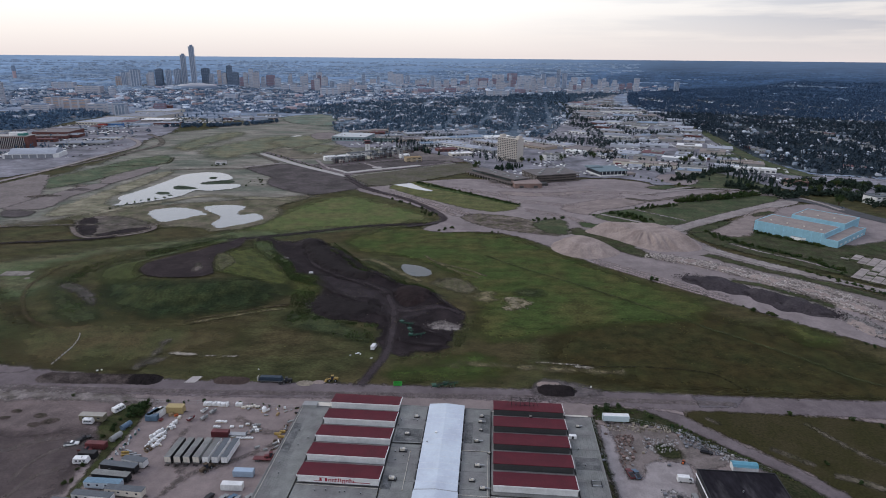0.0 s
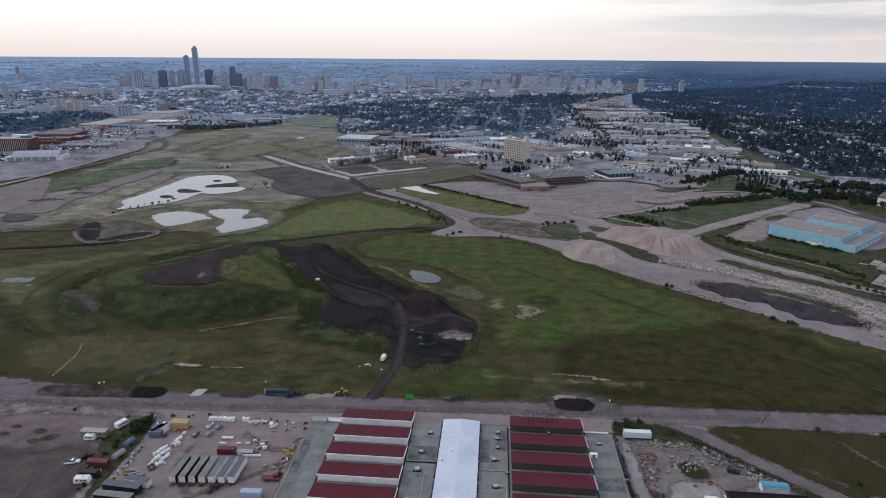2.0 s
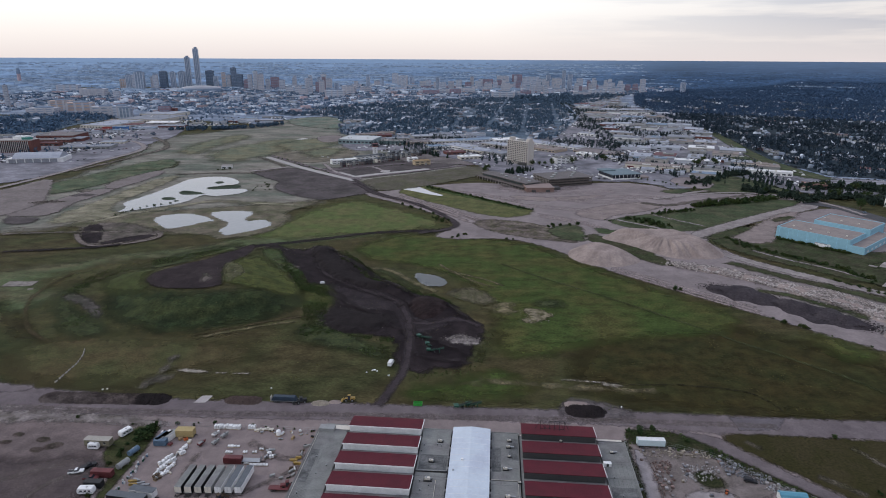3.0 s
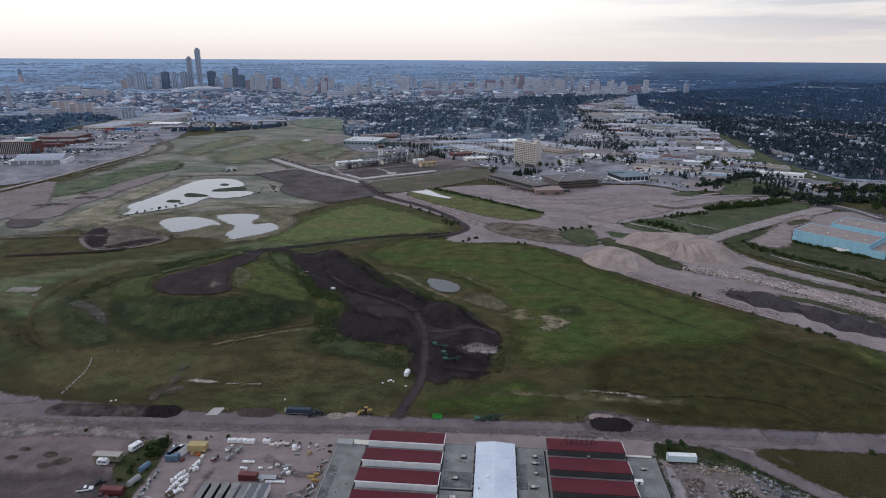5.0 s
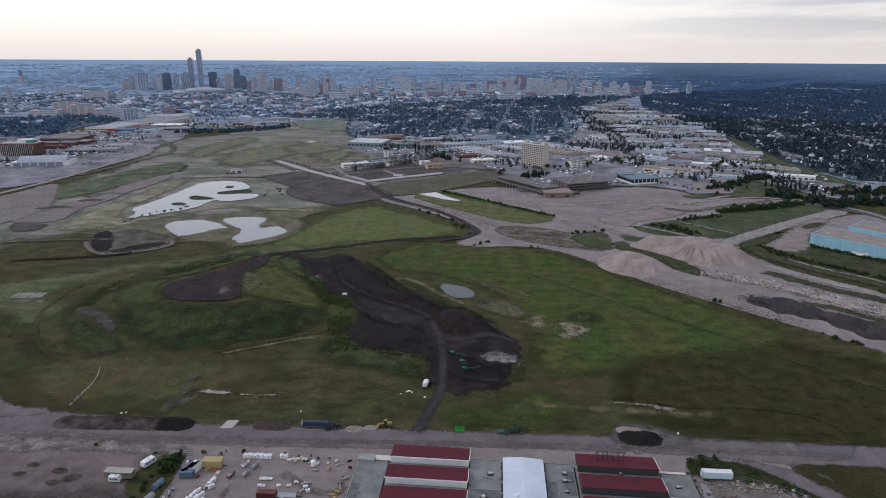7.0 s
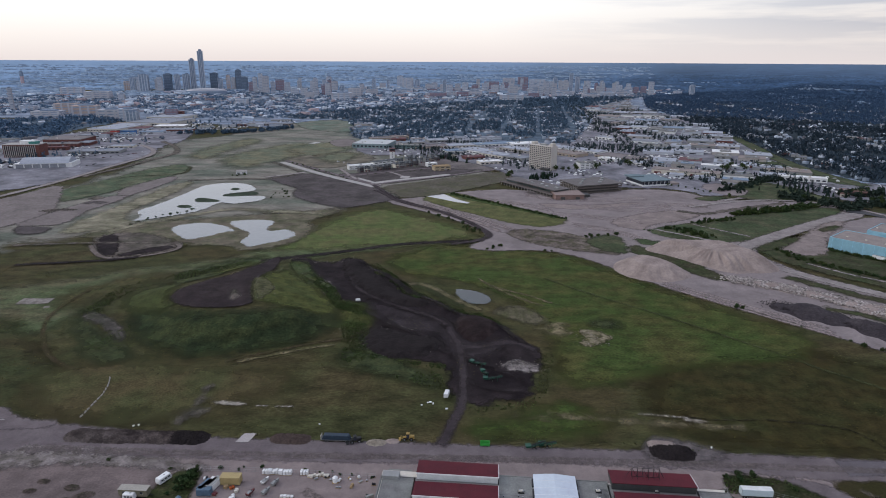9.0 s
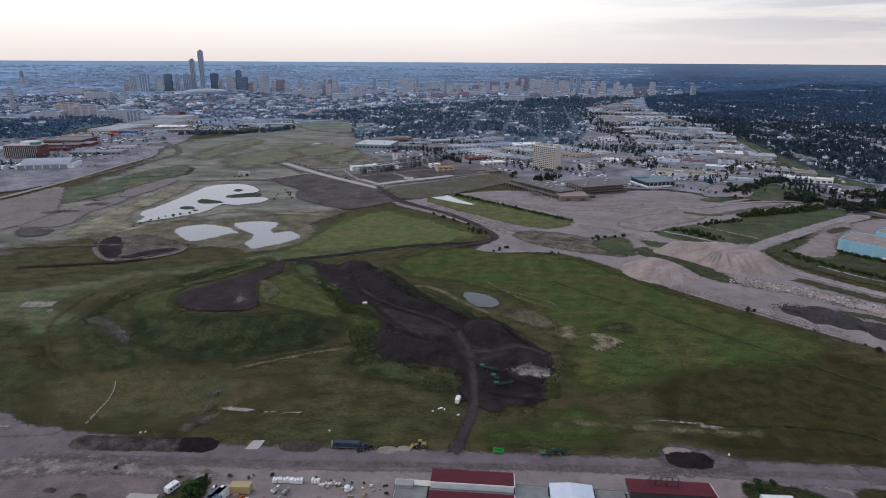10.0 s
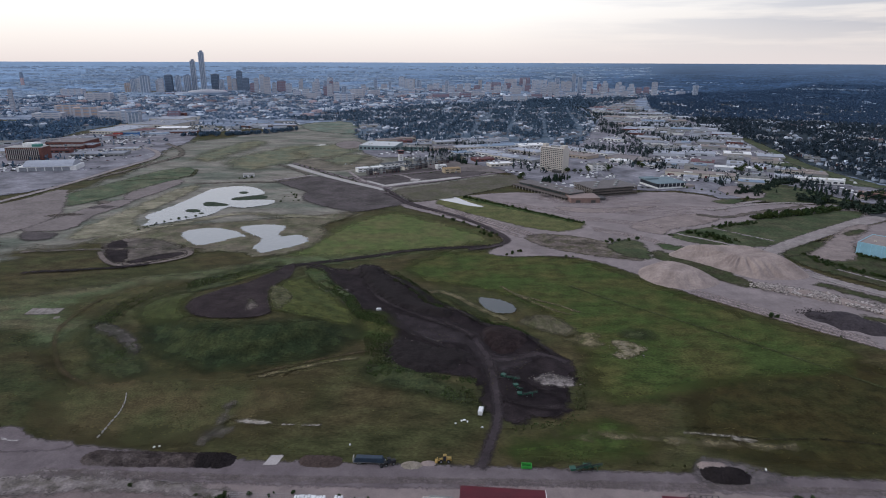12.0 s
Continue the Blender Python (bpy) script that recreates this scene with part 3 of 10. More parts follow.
sheet("dirt_lot", "darker trampled dirt of the lower lot", [(-243.8, 215.1), (-177.2, 218.8), (-159.6, 220.7), (-146.1, 220.9), (-142.8, 207.1), (-143.8, 190.2), (-139.7, 167.4), (-192.5, 159.4)], mat("dark_dirt", (0.073, 0.058, 0.057), vary=0.24, size=0.8, big=16, second=(0.098, 0.078, 0.074), rag=4, soft=9, blotch=0.2), "dirt lot", 5, 1.5)
sheet("gravel_road", "wide worn gravel road across the field's edge", [(-303, 279), (-226, 276), (-201.2, 272.4), (-141.3, 264), (-94.5, 262.6), (-42.6, 261.3), (0.7, 258.9), (40.9, 257.5), (67.4, 256.3), (93.7, 255.2), (140, 252), (200.5, 249), (257, 245), (243.7, 229.8), (190.9, 235.1), (150.6, 237.6), (101.4, 240), (62.4, 245.9), (21.4, 248.1), (-25.5, 250.3), (-66.7, 247.7), (-129.7, 249.7), (-183.1, 251.8), (-277, 251)], roadtop, "road", 2, 2, 1)
sheet("asphalt_patch", "dark asphalt crossing in the gravel road", [(112.8, 252.5), (136.8, 251.9), (129.1, 243.2), (112.7, 242.9)], mat("grey_asphalt", (0.124, 0.110, 0.117), vary=0.15, size=0.8, big=8, rag=0.8, soft=1.2, blotch=0.12), "road", 1.5, 0.8, 0)
sheet("field_road", "narrow gravel road running diagonally past the yard", [(84.5, 242.5), (100.9, 238.6), (108.7, 227), (124.2, 209.7), (137.9, 194.4), (150.6, 178.9), (136.6, 178.7), (127.5, 195), (113.2, 210.3), (96.9, 227.7), (80.9, 238.7)], roadtop, "road", 2, 1.2, 1)
sheet("grass_verge", "rough grass corner between two gravel roads", [(101.6, 237.7), (109.2, 240.5), (150.6, 237.6), (174.1, 235.2), (187.9, 230.7), (224.7, 221.8), (175.2, 163.4), (154.7, 163.2), (138.2, 195.1), (124.6, 210.4), (109.1, 227.8)], mat("verge_grass", (0.0325, 0.0300, 0.0112), vary=0.38, size=1.0, big=14, second=(0.043, 0.036, 0.017), rag=1.6, soft=2, bump=0.3), "meadow", 3, 1.5, 1)
sheet("weed_strip", "weedy bank along the fence of the stone yard", [(62.4, 239.4), (67.6, 244.1), (88.6, 239.3), (97.4, 228.9), (113.5, 211), (127.9, 195.6), (137.5, 180.2), (119.4, 180), (122, 197.5), (110.1, 208.4), (93.3, 224.3), (78.5, 230.8), (63, 232.3)], mat("weeds", (0.024, 0.031, 0.012), vary=0.5, size=1.0, big=8, second=(0.040, 0.038, 0.02), rag=1.4, soft=2, bump=0.5), "weeds", 3, 1.2, 1)
sheet("weed_strip", "overgrown green strip beside the trailer yard", [(-149.8, 229), (-145.1, 240), (-140.3, 246.6), (-135.3, 244.7), (-133.3, 238.2), (-133.3, 227.6), (-133.5, 216.3), (-134.3, 207), (-134.6, 198), (-134.8, 182), (-134.2, 167.5), (-136.6, 167.4), (-137.2, 183), (-137.6, 198), (-138.4, 207), (-143.5, 216), (-148.5, 222)], mat("brown_weeds", (0.042, 0.050, 0.019), vary=0.5, size=1.0, big=6, second=(0.050, 0.046, 0.024), rag=1.0, soft=1.6, bump=0.5, blotch=0.35), "weeds", 3, 1.2, 1)
for line, width in (([(153.1, 231), (158, 220.8), (161.8, 212), (171.6, 200.1)], 2.8), ([(129.1, 212.7), (134.6, 208), (140.4, 202.5)], 3.1), ([(145, 196.5), (152, 193.3), (163.2, 185.4)], 4.4), ([(111.9, 234.7), (115.9, 229.6)], 2.5)):
    strip("worn_trail", "worn bare trail through rough grass", line, width * 0.8, MATS["tan_trail"] if "tan_trail" in MATS else mat("tan_trail", (0.105, 0.090, 0.068), vary=0.3, size=1.0, big=6, second=(0.050, 0.046, 0.026), rag=0.9, soft=1.8, blotch=0.4), "path", 2)

sheet("dust_patch", "grey dust spread round the soil heap", [(38, 256), (41.5, 262), (45, 267), (53, 266), (64, 261), (72, 256), (66, 251), (52, 250), (40, 252)], mat("grey_dust", (0.088, 0.076, 0.076), vary=0.25, size=0.8, big=5, second=(0.130, 0.112, 0.108), rag=2.0, soft=4, blotch=0.3), "bare soil", 4, 0.8, 1)
sheet("road_apron", "pale widened end of the gravel road", [(-263, 268), (-257, 279), (-247, 285), (-242, 287), (-235, 282), (-225, 276), (-207.7, 275.5), (-212.8, 268.5)], roadtop, "road", 2, 1, 1)
sheet("concrete_slab_patch", "pale concrete slab by the road", [(-127.9, 260.8), (-125.9, 267.3), (-120.9, 267.3), (-122.3, 261.2)], mat("pale_slab", (0.36, 0.33, 0.315), vary=0.1, size=0.8, big=5, rag=0.3, soft=0.4), "slab", 1, 0.8, 0)
strip("road_line", "faint painted line along the gravel road", [(-237, 258), (-214.6, 257.1), (-196.5, 256), (-169.7, 254.3)], 0.5, MATS["pale_slab"], "road line", 1)
strip("road_line", "pale curved kerb on the road end", [(-242, 278), (-238, 276), (-233, 276)], 1.2, MATS["pale_slab"], "kerb", 1)
sheet("broken_paving", "cracked old paving with weeds beside the road", [(-249, 251), (-212.4, 253.8), (-186.1, 252.8), (-155, 249.9), (-132.8, 246.4), (-131.4, 242.1), (-165.3, 244.8), (-194.7, 245.7), (-238.8, 238.7)], mat("cracked_paving", (0.188, 0.163, 0.155), vary=0.35, size=0.9, big=6, second=(0.105, 0.092, 0.080), rag=3, soft=3, blotch=0.35), "paving", 3, 1, 1)
for line in ([(-162.4, 190), (-162.2, 202.6), (-153.7, 210.7), (-139.6, 213.9)], [(-178.1, 206.7), (-167.3, 214.3), (-155.5, 217.5)], [(-158.3, 180.9), (-155.8, 192.6), (-148.1, 197.3)], [(-103.1, 187.6), (-97.7, 194.7), (-83.3, 202.6), (-69, 215.6)], [(-104.6, 181.6), (-98.9, 192.4), (-111.7, 207.6), (-111.2, 223)], [(-92.6, 231.7), (-77, 219.4), (-66.3, 223.6)], [(-212.6, 256.4), (-131, 252.6), (-41.4, 252.1), (52.8, 249.6), (129.4, 246)]):
    for side in (-0.9, 0.9):
        shifted = [(x + side * 0.3, y + side) for x, y in line]
        strip("tyre_mark", "faint dark tyre mark on gravel", shifted, 0.5, mat("tyre_mark", (0.155, 0.128, 0.118), vary=0.25, size=0.7, big=4, rag=1.0, soft=2.2, blotch=0.3) if "tyre_mark" not in MATS else MATS["tyre_mark"], "tyre mark", 1.5)

# ---- the field ----
sheet("soil_field", "dark bare topsoil stripped of grass", [(-165, 504), (-153, 507), (-138, 494), (-129, 494), (-122, 507), (-109, 505), (-103.6, 486), (-100, 476), (-92.7, 481), (-86, 467), (-82, 452), (-74, 447), (-70.6, 430), (-59, 422), (-51, 417), (-44, 401), (-38, 396), (-23.7, 395), (-20, 386), (-12, 374), (-1.6, 363.5), (6.8, 352), (10.5, 343), (7.7, 332), (3.1, 321), (0.6, 303.5), (-3.7, 297.6), (-17, 293), (-28, 291.6), (-31, 292.8), (-40.7, 304), (-40, 328), (-44.8, 331), (-55.7, 333.4), (-67, 339.6), (-81.6, 339.4), (-87.5, 350), (-91.4, 368), (-84.6, 378), (-87, 386), (-92.7, 406), (-100, 415), (-112, 410), (-122, 421), (-126, 432), (-124, 445), (-137.6, 452), (-138, 464), (-148, 480)], mat("frayed_soil", (0.0145, 0.0110, 0.0124), vary=0.4, size=0.9, big=22, second=(0.0255, 0.0195, 0.0205), rag=4.2, soft=3.2, bump=0.5, blotch=0.4), "bare soil", 4, 1.0, 1)
sheet("worn_soil", "greyish soil packed down by machines", [(-93.5, 416.7), (-76.2, 407.5), (-59.6, 398.7), (-40.4, 386.2), (-36.6, 370.3), (-31.8, 357.8), (-15.6, 354.5), (-8.5, 347.8), (-25.9, 337.0), (-31.9, 334.4), (-37.2, 335.5), (-39.7, 355.5), (-50.3, 370.0), (-66.7, 371.2), (-81.6, 389.6)], mat("packed_soil", (0.034, 0.0275, 0.0295), vary=0.3, size=1.2, big=12, second=(0.024, 0.019, 0.020), rag=2.2, soft=6, bump=0.3, blotch=0.35), "bare soil", 4, 1.0, 1)
strip("dirt_track", "dark earth track past the mound", [(-186, 497), (-154, 512), (-122, 524), (-89, 544), (-49, 553), (-12, 558)], 6.2, soil, "path", 3)
strip("dirt_track", "greyish dirt track through the dark soil", [(-43.5, 260), (-41.4, 265), (-38.4, 276), (-34.6, 288.5), (-32.9, 302), (-32.8, 327), (-33.9, 352), (-37.6, 365), (-41, 379)], 4.6, track, "path", 2)
strip("dirt_track", "faint dirt track through the dark soil", [(-33, 352), (-24, 349), (-10, 356), (0.1, 355), (7.2, 346)], 4.5, track, "path", 2)
sheet("debris_patch", "pale crushed debris strewn on dark soil", [(-12.9, 330.4), (-5.9, 336), (1.7, 332), (9.1, 328), (2.3, 320.7), (-5.1, 323.7), (-11.6, 325)], mat("pale_debris", (0.21, 0.185, 0.172), vary=0.4, size=1.0, big=5, second=(0.05, 0.043, 0.042), rag=2.6, soft=2.0, blotch=0.4), "debris", 4, 0.8)
sheet("weed_patch", "dark weeds growing over the soil heap", [(-166, 497), (-150, 497), (-139, 470), (-126, 448), (-124, 432), (-137, 440), (-152, 467)], soil_weeds, "weeds", 6, 1.2)
strip("weed_patch", "green weeds creeping over the bare soil", [(-144.9, 467.0), (-129.2, 449.6), (-120.0, 431.3), (-112.8, 411.5), (-97.3, 404.3), (-90.7, 393.7)], 7.0, soil_weeds, "weeds", 4, 1.0)
strip("debris_line", "thin line of pale debris on the soil", [(-77.5, 382.2), (-69.7, 377.5), (-61.4, 371.3)], 1.2, MATS["pale_debris"], "debris", 2, 0.6)
strip("debris_line", "thin line of pale debris on the soil", [(-88.9, 370.8), (-80.9, 369.5), (-72.7, 365.1)], 0.9, MATS["pale_debris"], "debris", 2, 0.6)
strip("debris_line", "thin line of pale debris on the soil", [(-139.4, 447.1), (-131.6, 451.8), (-124.5, 452.0)], 1.4, MATS["pale_debris"], "debris", 2, 0.6)
strip("debris_line", "thin line of pale debris on the soil", [(-50.7, 359.6), (-46.9, 356.1), (-43.1, 354.0)], 1.2, MATS["pale_debris"], "debris", 2, 0.6)
strip("debris_line", "thin line of pale debris on the soil", [(-86.3, 357.5), (-82.4, 359.7)], 1.0, MATS["pale_debris"], "debris", 2, 0.6)
sheet("weed_patch", "green weeds between mound and bare soil", [(-105, 412), (-94, 404), (-86, 384), (-92, 368), (-104, 372), (-107, 390)], lush, "weeds", 6, 1.2)
sheet("weed_patch", "dark weeds at the mound's foot", [(-266, 380), (-264, 390), (-247, 371), (-224, 351), (-212, 345), (-206, 332.6), (-219, 326), (-234, 337), (-248.5, 356)], scrub, "weeds", 6, 1.2)
sheet("weed_patch", "darker green cover on the mound's slope", [(-236, 383), (-232, 402), (-214, 384), (-190, 374), (-160, 376), (-138, 386), (-118, 396), (-108, 384), (-110, 366), (-131, 350), (-149, 341), (-163, 338), (-180, 338), (-201, 346), (-222, 366)], slope_grass, "weeds", 8, 1.2)
sheet("weed_patch", "dark weeds beside the bare soil", [(-101, 341), (-87, 351), (-65.7, 336.2), (-49.9, 317.8), (-41.7, 302.3), (-61.9, 313.1), (-90, 324.6)], scrub, "weeds", 6, 1.2)
strip("weed_line", "band of dark weeds round the mound's back", [(-264, 392), (-269, 411), (-266, 429), (-257, 444), (-245, 454), (-231, 470), (-213, 489), (-196, 502), (-186, 508)], 9.5, scrub, "weeds", 6)
sheet("weed_patch", "dark weeds behind the mound's crown", [(-236, 449), (-222, 440), (-205, 437), (-195, 447), (-206, 462), (-204, 480), (-216, 474)], scrub, "weeds", 5, 1.2)
sheet("soil_field", "dark bare topsoil on the mound's crown", [(-215, 400), (-216, 410), (-210, 418.4), (-202.5, 431), (-193.4, 437.4), (-187, 445), (-182, 461), (-180, 482), (-181, 503), (-173, 510), (-170, 488), (-167.5, 460), (-170, 438), (-169.5, 421), (-165.7, 408), (-158.9, 392), (-165, 384.7), (-177, 382.4), (-191, 382.6), (-204.5, 388.7)], mat("crown_soil", (0.026, 0.0195, 0.0205), vary=0.35, size=0.9, big=16, second=(0.038, 0.029, 0.029), rag=1.2, soft=2.0, bump=0.5, blotch=0.3), "bare soil", 3, 0.9, 1)
sheet("debris_patch", "pale scraped spot on the mound's crown", [(-176, 397), (-179, 413), (-175, 411), (-171, 395)], mud, "bare soil", 2, 0.6, 1)
sheet("bright_grass", "yellow-green crest of the mound", [(-169, 440), (-166, 462), (-160, 478), (-140, 450), (-121, 420), (-108, 396), (-121, 388), (-142, 389), (-156, 394), (-165, 410)], mat("crest_grass", (0.066, 0.072, 0.022), vary=0.45, size=1.0, big=9, second=(0.050, 0.062, 0.020), rag=4, soft=8, bump=0.4, blotch=0.4), "meadow", 8, 1.2)
sheet("stony_patch", "stony pale weeds beside the bare crown", [(-172, 436), (-165.5, 440), (-151, 415), (-155, 405), (-156.5, 394), (-162, 405), (-168, 420)], mat("stony_weeds", (0.098, 0.092, 0.050), vary=0.6, size=1.3, big=4, second=(0.050, 0.056, 0.022), rag=1.6, soft=3, bump=0.4, blotch=0.5), "weeds", 4, 0.8)
sheet("bright_grass", "light green grass left of the bare ramp", [(-213, 465), (-200, 484), (-188, 494), (-185, 480), (-191, 461), (-200, 453)], lush, "meadow", 4, 1)
sheet("bright_grass", "light grass shoulder of the mound", [(-247, 402), (-252, 426), (-238, 440), (-218, 436), (-219, 405), (-208, 386), (-226, 388)], mat("shoulder_grass", (0.048, 0.056, 0.020), vary=0.4, size=1.0, big=12, second=(0.040, 0.050, 0.018), rag=4, soft=9, blotch=0.35), "meadow", 8, 1.2)
sheet("bare_patch", "grey bare ground in the weeds", [(-265, 390), (-259, 394), (-245, 385.5), (-230, 371), (-222.7, 359), (-222.5, 352), (-232, 362), (-246.6, 377), (-257.5, 382)], mat("grey_scrape", (0.078, 0.068, 0.062), vary=0.4, size=1.4, big=8, second=(0.038, 0.040, 0.025), rag=2.0, soft=3, blotch=0.4), "bare soil", 4, 0.8)
sheet("pond", "small shallow pond reflecting the sky", [(-36, 433.7), (-33.7, 439.6), (-24, 436.3), (-17, 431.6), (-12.4, 424.6), (-12.8, 413), (-19.7, 412), (-26.5, 412.8), (-31.3, 419)], clearwater, "pond", 2, 0.6, 1)
sheet("straw_patch", "sparse greyish patch of dead grass", [(-12.6, 399.5), (0.7, 411), (8.5, 407), (21, 387), (13.5, 380), (4.6, 383), (-5.5, 391)], mat("sparse_grass", (0.105, 0.092, 0.062), vary=0.35, size=1.2, big=7, second=(0.062, 0.062, 0.030), rag=2.5, soft=5, blotch=0.4, stretch=(1, 0.4, 1)), "meadow", 4, 1)
sheet("straw_patch", "bright tan patch of dead grass", [(12.9, 372.6), (20.5, 383.6), (28, 382), (29, 369), (25.6, 364), (17, 367.5)], straw, "meadow", 4, 0.8)
sheet("straw_patch", "stony tan plot in the grass", [(35.3, 373), (40.4, 374.7), (47, 373), (54.4, 363), (47.7, 358), (38, 350), (32.8, 354.5), (38.7, 362.7)], mat("stony_plot", (0.215, 0.185, 0.125), vary=0.5, size=1.8, big=4, second=(0.070, 0.066, 0.030), rag=1.8, soft=2, blotch=0.5), "meadow", 4, 0.8)
sheet("dark_dip", "dark green dip in the bright grass", [(44, 385), (54, 388), (62, 385), (61, 377), (53, 375), (46, 379)], scrub, "meadow", 5, 1)
strip("straw_line", "tan line of dead grass", [(-18, 460), (-11, 446), (4, 434), (17, 425), (27, 414)], 1.8, straw_row, "meadow", 3)
strip("straw_line", "tan line of dead grass", [(-11, 446), (3, 427), (13, 416), (21, 410)], 1.6, straw_row, "meadow", 3)
strip("old_furrow", "grassy bank beside the small pond", [(-68, 448), (-59, 449), (-48, 438), (-35, 417.5), (-25, 407.6), (-19, 402)], 4.5, straw_row, "meadow", 4)
strip("old_furrow", "dark overgrown furrow", [(-64, 446), (-54, 438), (-41, 419), (-31, 408)], 2.2, scrub, "meadow", 4)
strip("mown_line", "dark rut below the mound", [(-156, 331), (-147, 337), (-136, 342.4), (-123.5, 349), (-110, 355), (-92, 362)], 2.0, trail_m, "meadow", 3)
strip("mown_line", "pale dry line below the mound", [(-150, 330), (-135, 338), (-122, 344), (-114, 348), (-103, 351)], 2.4, straw_row, "meadow", 3)
strip("mown_line", "faint pale line in the grass", [(-10.6, 282.3), (29.7, 279.4), (57.9, 276.9), (85.7, 274.5)], 1.6, straw, "meadow", 3)
sheet("bare_patch", "brown bare patch in the grass", [(-159.8, 278.4), (-154.5, 285.8), (-148.5, 286.7), (-149.2, 281.7), (-154.5, 276.8)], mud, "bare soil", 3, 0.8)
chalk = mat("chalky_scrape", (0.27, 0.245, 0.21), vary=0.3, size=0.9, big=4, second=(0.12, 0.105, 0.075), rag=0.7, soft=1.0, blotch=0.35)
sheet("pale_scrape", "pale scraped ground along the field's edge", [(-150, 291), (-144, 292.6), (-130, 290), (-138.5, 288.2)], chalk, "debris", 3, 0.6, 1)
strip("mown_line", "faint pale line in the grass", [(-127.5, 288.6), (-122, 288.2)], 0.8, chalk, "debris", 3)
strip("mown_line", "faint pale line in the grass", [(-118.3, 288.4), (-110.8, 287.9)], 1.1, chalk, "debris", 3)
strip("pale_scrape", "pale chalky scrape along the field's edge", [(44, 284.5), (56, 283), (66, 281.5)], 1.0, chalk, "debris", 3)
sheet("pale_scrape", "pale chalky scrape along the field's edge", [(62, 280.5), (67, 281.5), (74, 278.5), (70, 277.4), (64, 278.8)], chalk, "debris", 3, 0.6, 1)
strip("wheel_line", "long faint wheel track across the grass", [(30, 461), (35, 455), (50, 437), (70, 417), (80, 408), (112, 374), (142, 340), (151, 327), (162, 317), (173, 304), (184, 293), (191, 282), (199, 270), (209, 263)], 1.2, mat("faint_trail", (0.054, 0.060, 0.026), vary=0.35, size=1.0, big=8, second=(0.048, 0.056, 0.022), rag=0.9, soft=2.4, blotch=0.4), "path", 6)
strip("old_furrow", "dark ditch line along the field's edge", [(66, 281.5), (84, 279.4), (97, 281), (111, 278.7), (123, 276.5), (131, 274), (136, 267), (138.5, 260), (138.6, 255.5)], 0.8, mat("ditch_dark", (0.028, 0.025, 0.013), vary=0.4, size=1.0, big=6, rag=0.8, soft=1.2, blotch=0.4), "meadow", 3)
sheet("bright_grass", "green lobe beside the old runway", [(195.7, 335.5), (195.4, 322), (197, 308), (209, 306), (220, 313), (211, 323), (207, 336)], lush, "meadow", 10)
sheet("reddish_grass", "reddish grass left of the mound", [(-284, 398), (-271, 407), (-259, 440), (-236, 462), (-263, 467), (-283, 440), (-299, 420)], pale_rusty, "meadow", 14)

# ---- gravel strips of the old runway ----
sheet("old_runway", "pale gravel strips and apron of a removed runway", [(-115, 712), (-89, 726), (-63, 737), (-22, 768), (44, 786), (103, 738), (161, 784), (235, 787), (271, 725), (365, 722), (396, 669), (287, 594), (210, 538), (219, 487), (254, 429), (290, 378), (329, 325), (278, 268), (238, 304), (226, 317), (205, 339), (183, 364), (159, 397), (127, 426), (94, 468), (80, 495), (54, 524), (30, 532), (-11, 526), (-26, 540), (-4, 561), (-9, 593), (-30, 626), (-63, 662)], apron_m, "gravel apron", 3, 2.5, 1)
sheet("brown_zone", "darker trampled zone of the apron", [(115, 627), (155, 660), (204, 679), (224, 662), (197, 635), (150, 613), (144, 594), (125, 603)], apron_dark, "bare soil", 4, 1.5, 1)
sheet("brown_zone", "darker scraped band of the apron", [(59, 709), (111, 696), (167, 714), (171, 705), (107, 675), (64, 685)], apron_dark, "bare soil", 5, 1.5, 1)
sheet("brown_zone", "darker worn lane of the apron", [(-90, 710), (-58, 680), (-19, 637), (5, 598), (10, 580), (-7, 612), (-44, 652), (-86, 697)], apron_dark, "bare soil", 4, 1.5, 1)
for line in ([(-21, 732), (33, 708), (69, 673)], [(62, 736), (114, 718), (185, 734)], [(68, 659), (114, 642), (148, 628)], [(136, 691), (192, 709), (241, 695)], [(81, 615), (117, 589), (133, 563)], [(112, 452), (146, 413), (184, 372)], [(-66, 698), (-19, 648), (22, 590)], [(110, 690), (151, 671), (201, 690)], [(49, 749), (95, 727), (148, 754)]):
    for q in range(3):
        strip("wheel_streak", "faint darker wheel streak on the apron", [(a, b - 7 + 6.5 * q) for a, b in line], 2.4, streak_dark, "tyre mark", 1, 1.5)
sheet("grass_island", "yellow-green grass island between gravel strips", [(-76, 730), (-39, 760), (-22, 753), (6, 714), (44, 675), (75, 640), (77, 623), (53, 602), (28, 611), (-7, 645), (-46, 687)], isle, "meadow", 4, 1.5, 1)
sheet("puddle_sheet", "pale angular puddle on the grass island", [(-67, 739), (-47, 752), (-42, 745), (-31, 724), (-16, 705), (-19, 701), (-34, 710), (-51, 726)], MATS["sheet_water"], "pond", 1, 1, 0)
strip("hedge_bank", "dark green bank along the grass island", [(-37, 749), (-1, 710), (38, 675), (69, 640)], 8.8, bank_green, "weeds", 4)
sheet("scrub_patch", "brown scrubby ground between gravel strips", [(11, 580), (25, 599), (61, 589), (86, 568), (99, 538), (103, 516), (74, 525), (45, 539), (26, 556)], mat("scrubby_spoil", (0.124, 0.1008, 0.088), vary=0.4, size=2.0, big=9, second=(0.0624, 0.0576, 0.0352), rag=3.0, soft=3.5, bump=0.5, blotch=0.45), "bare soil", 4, 1.5, 1)
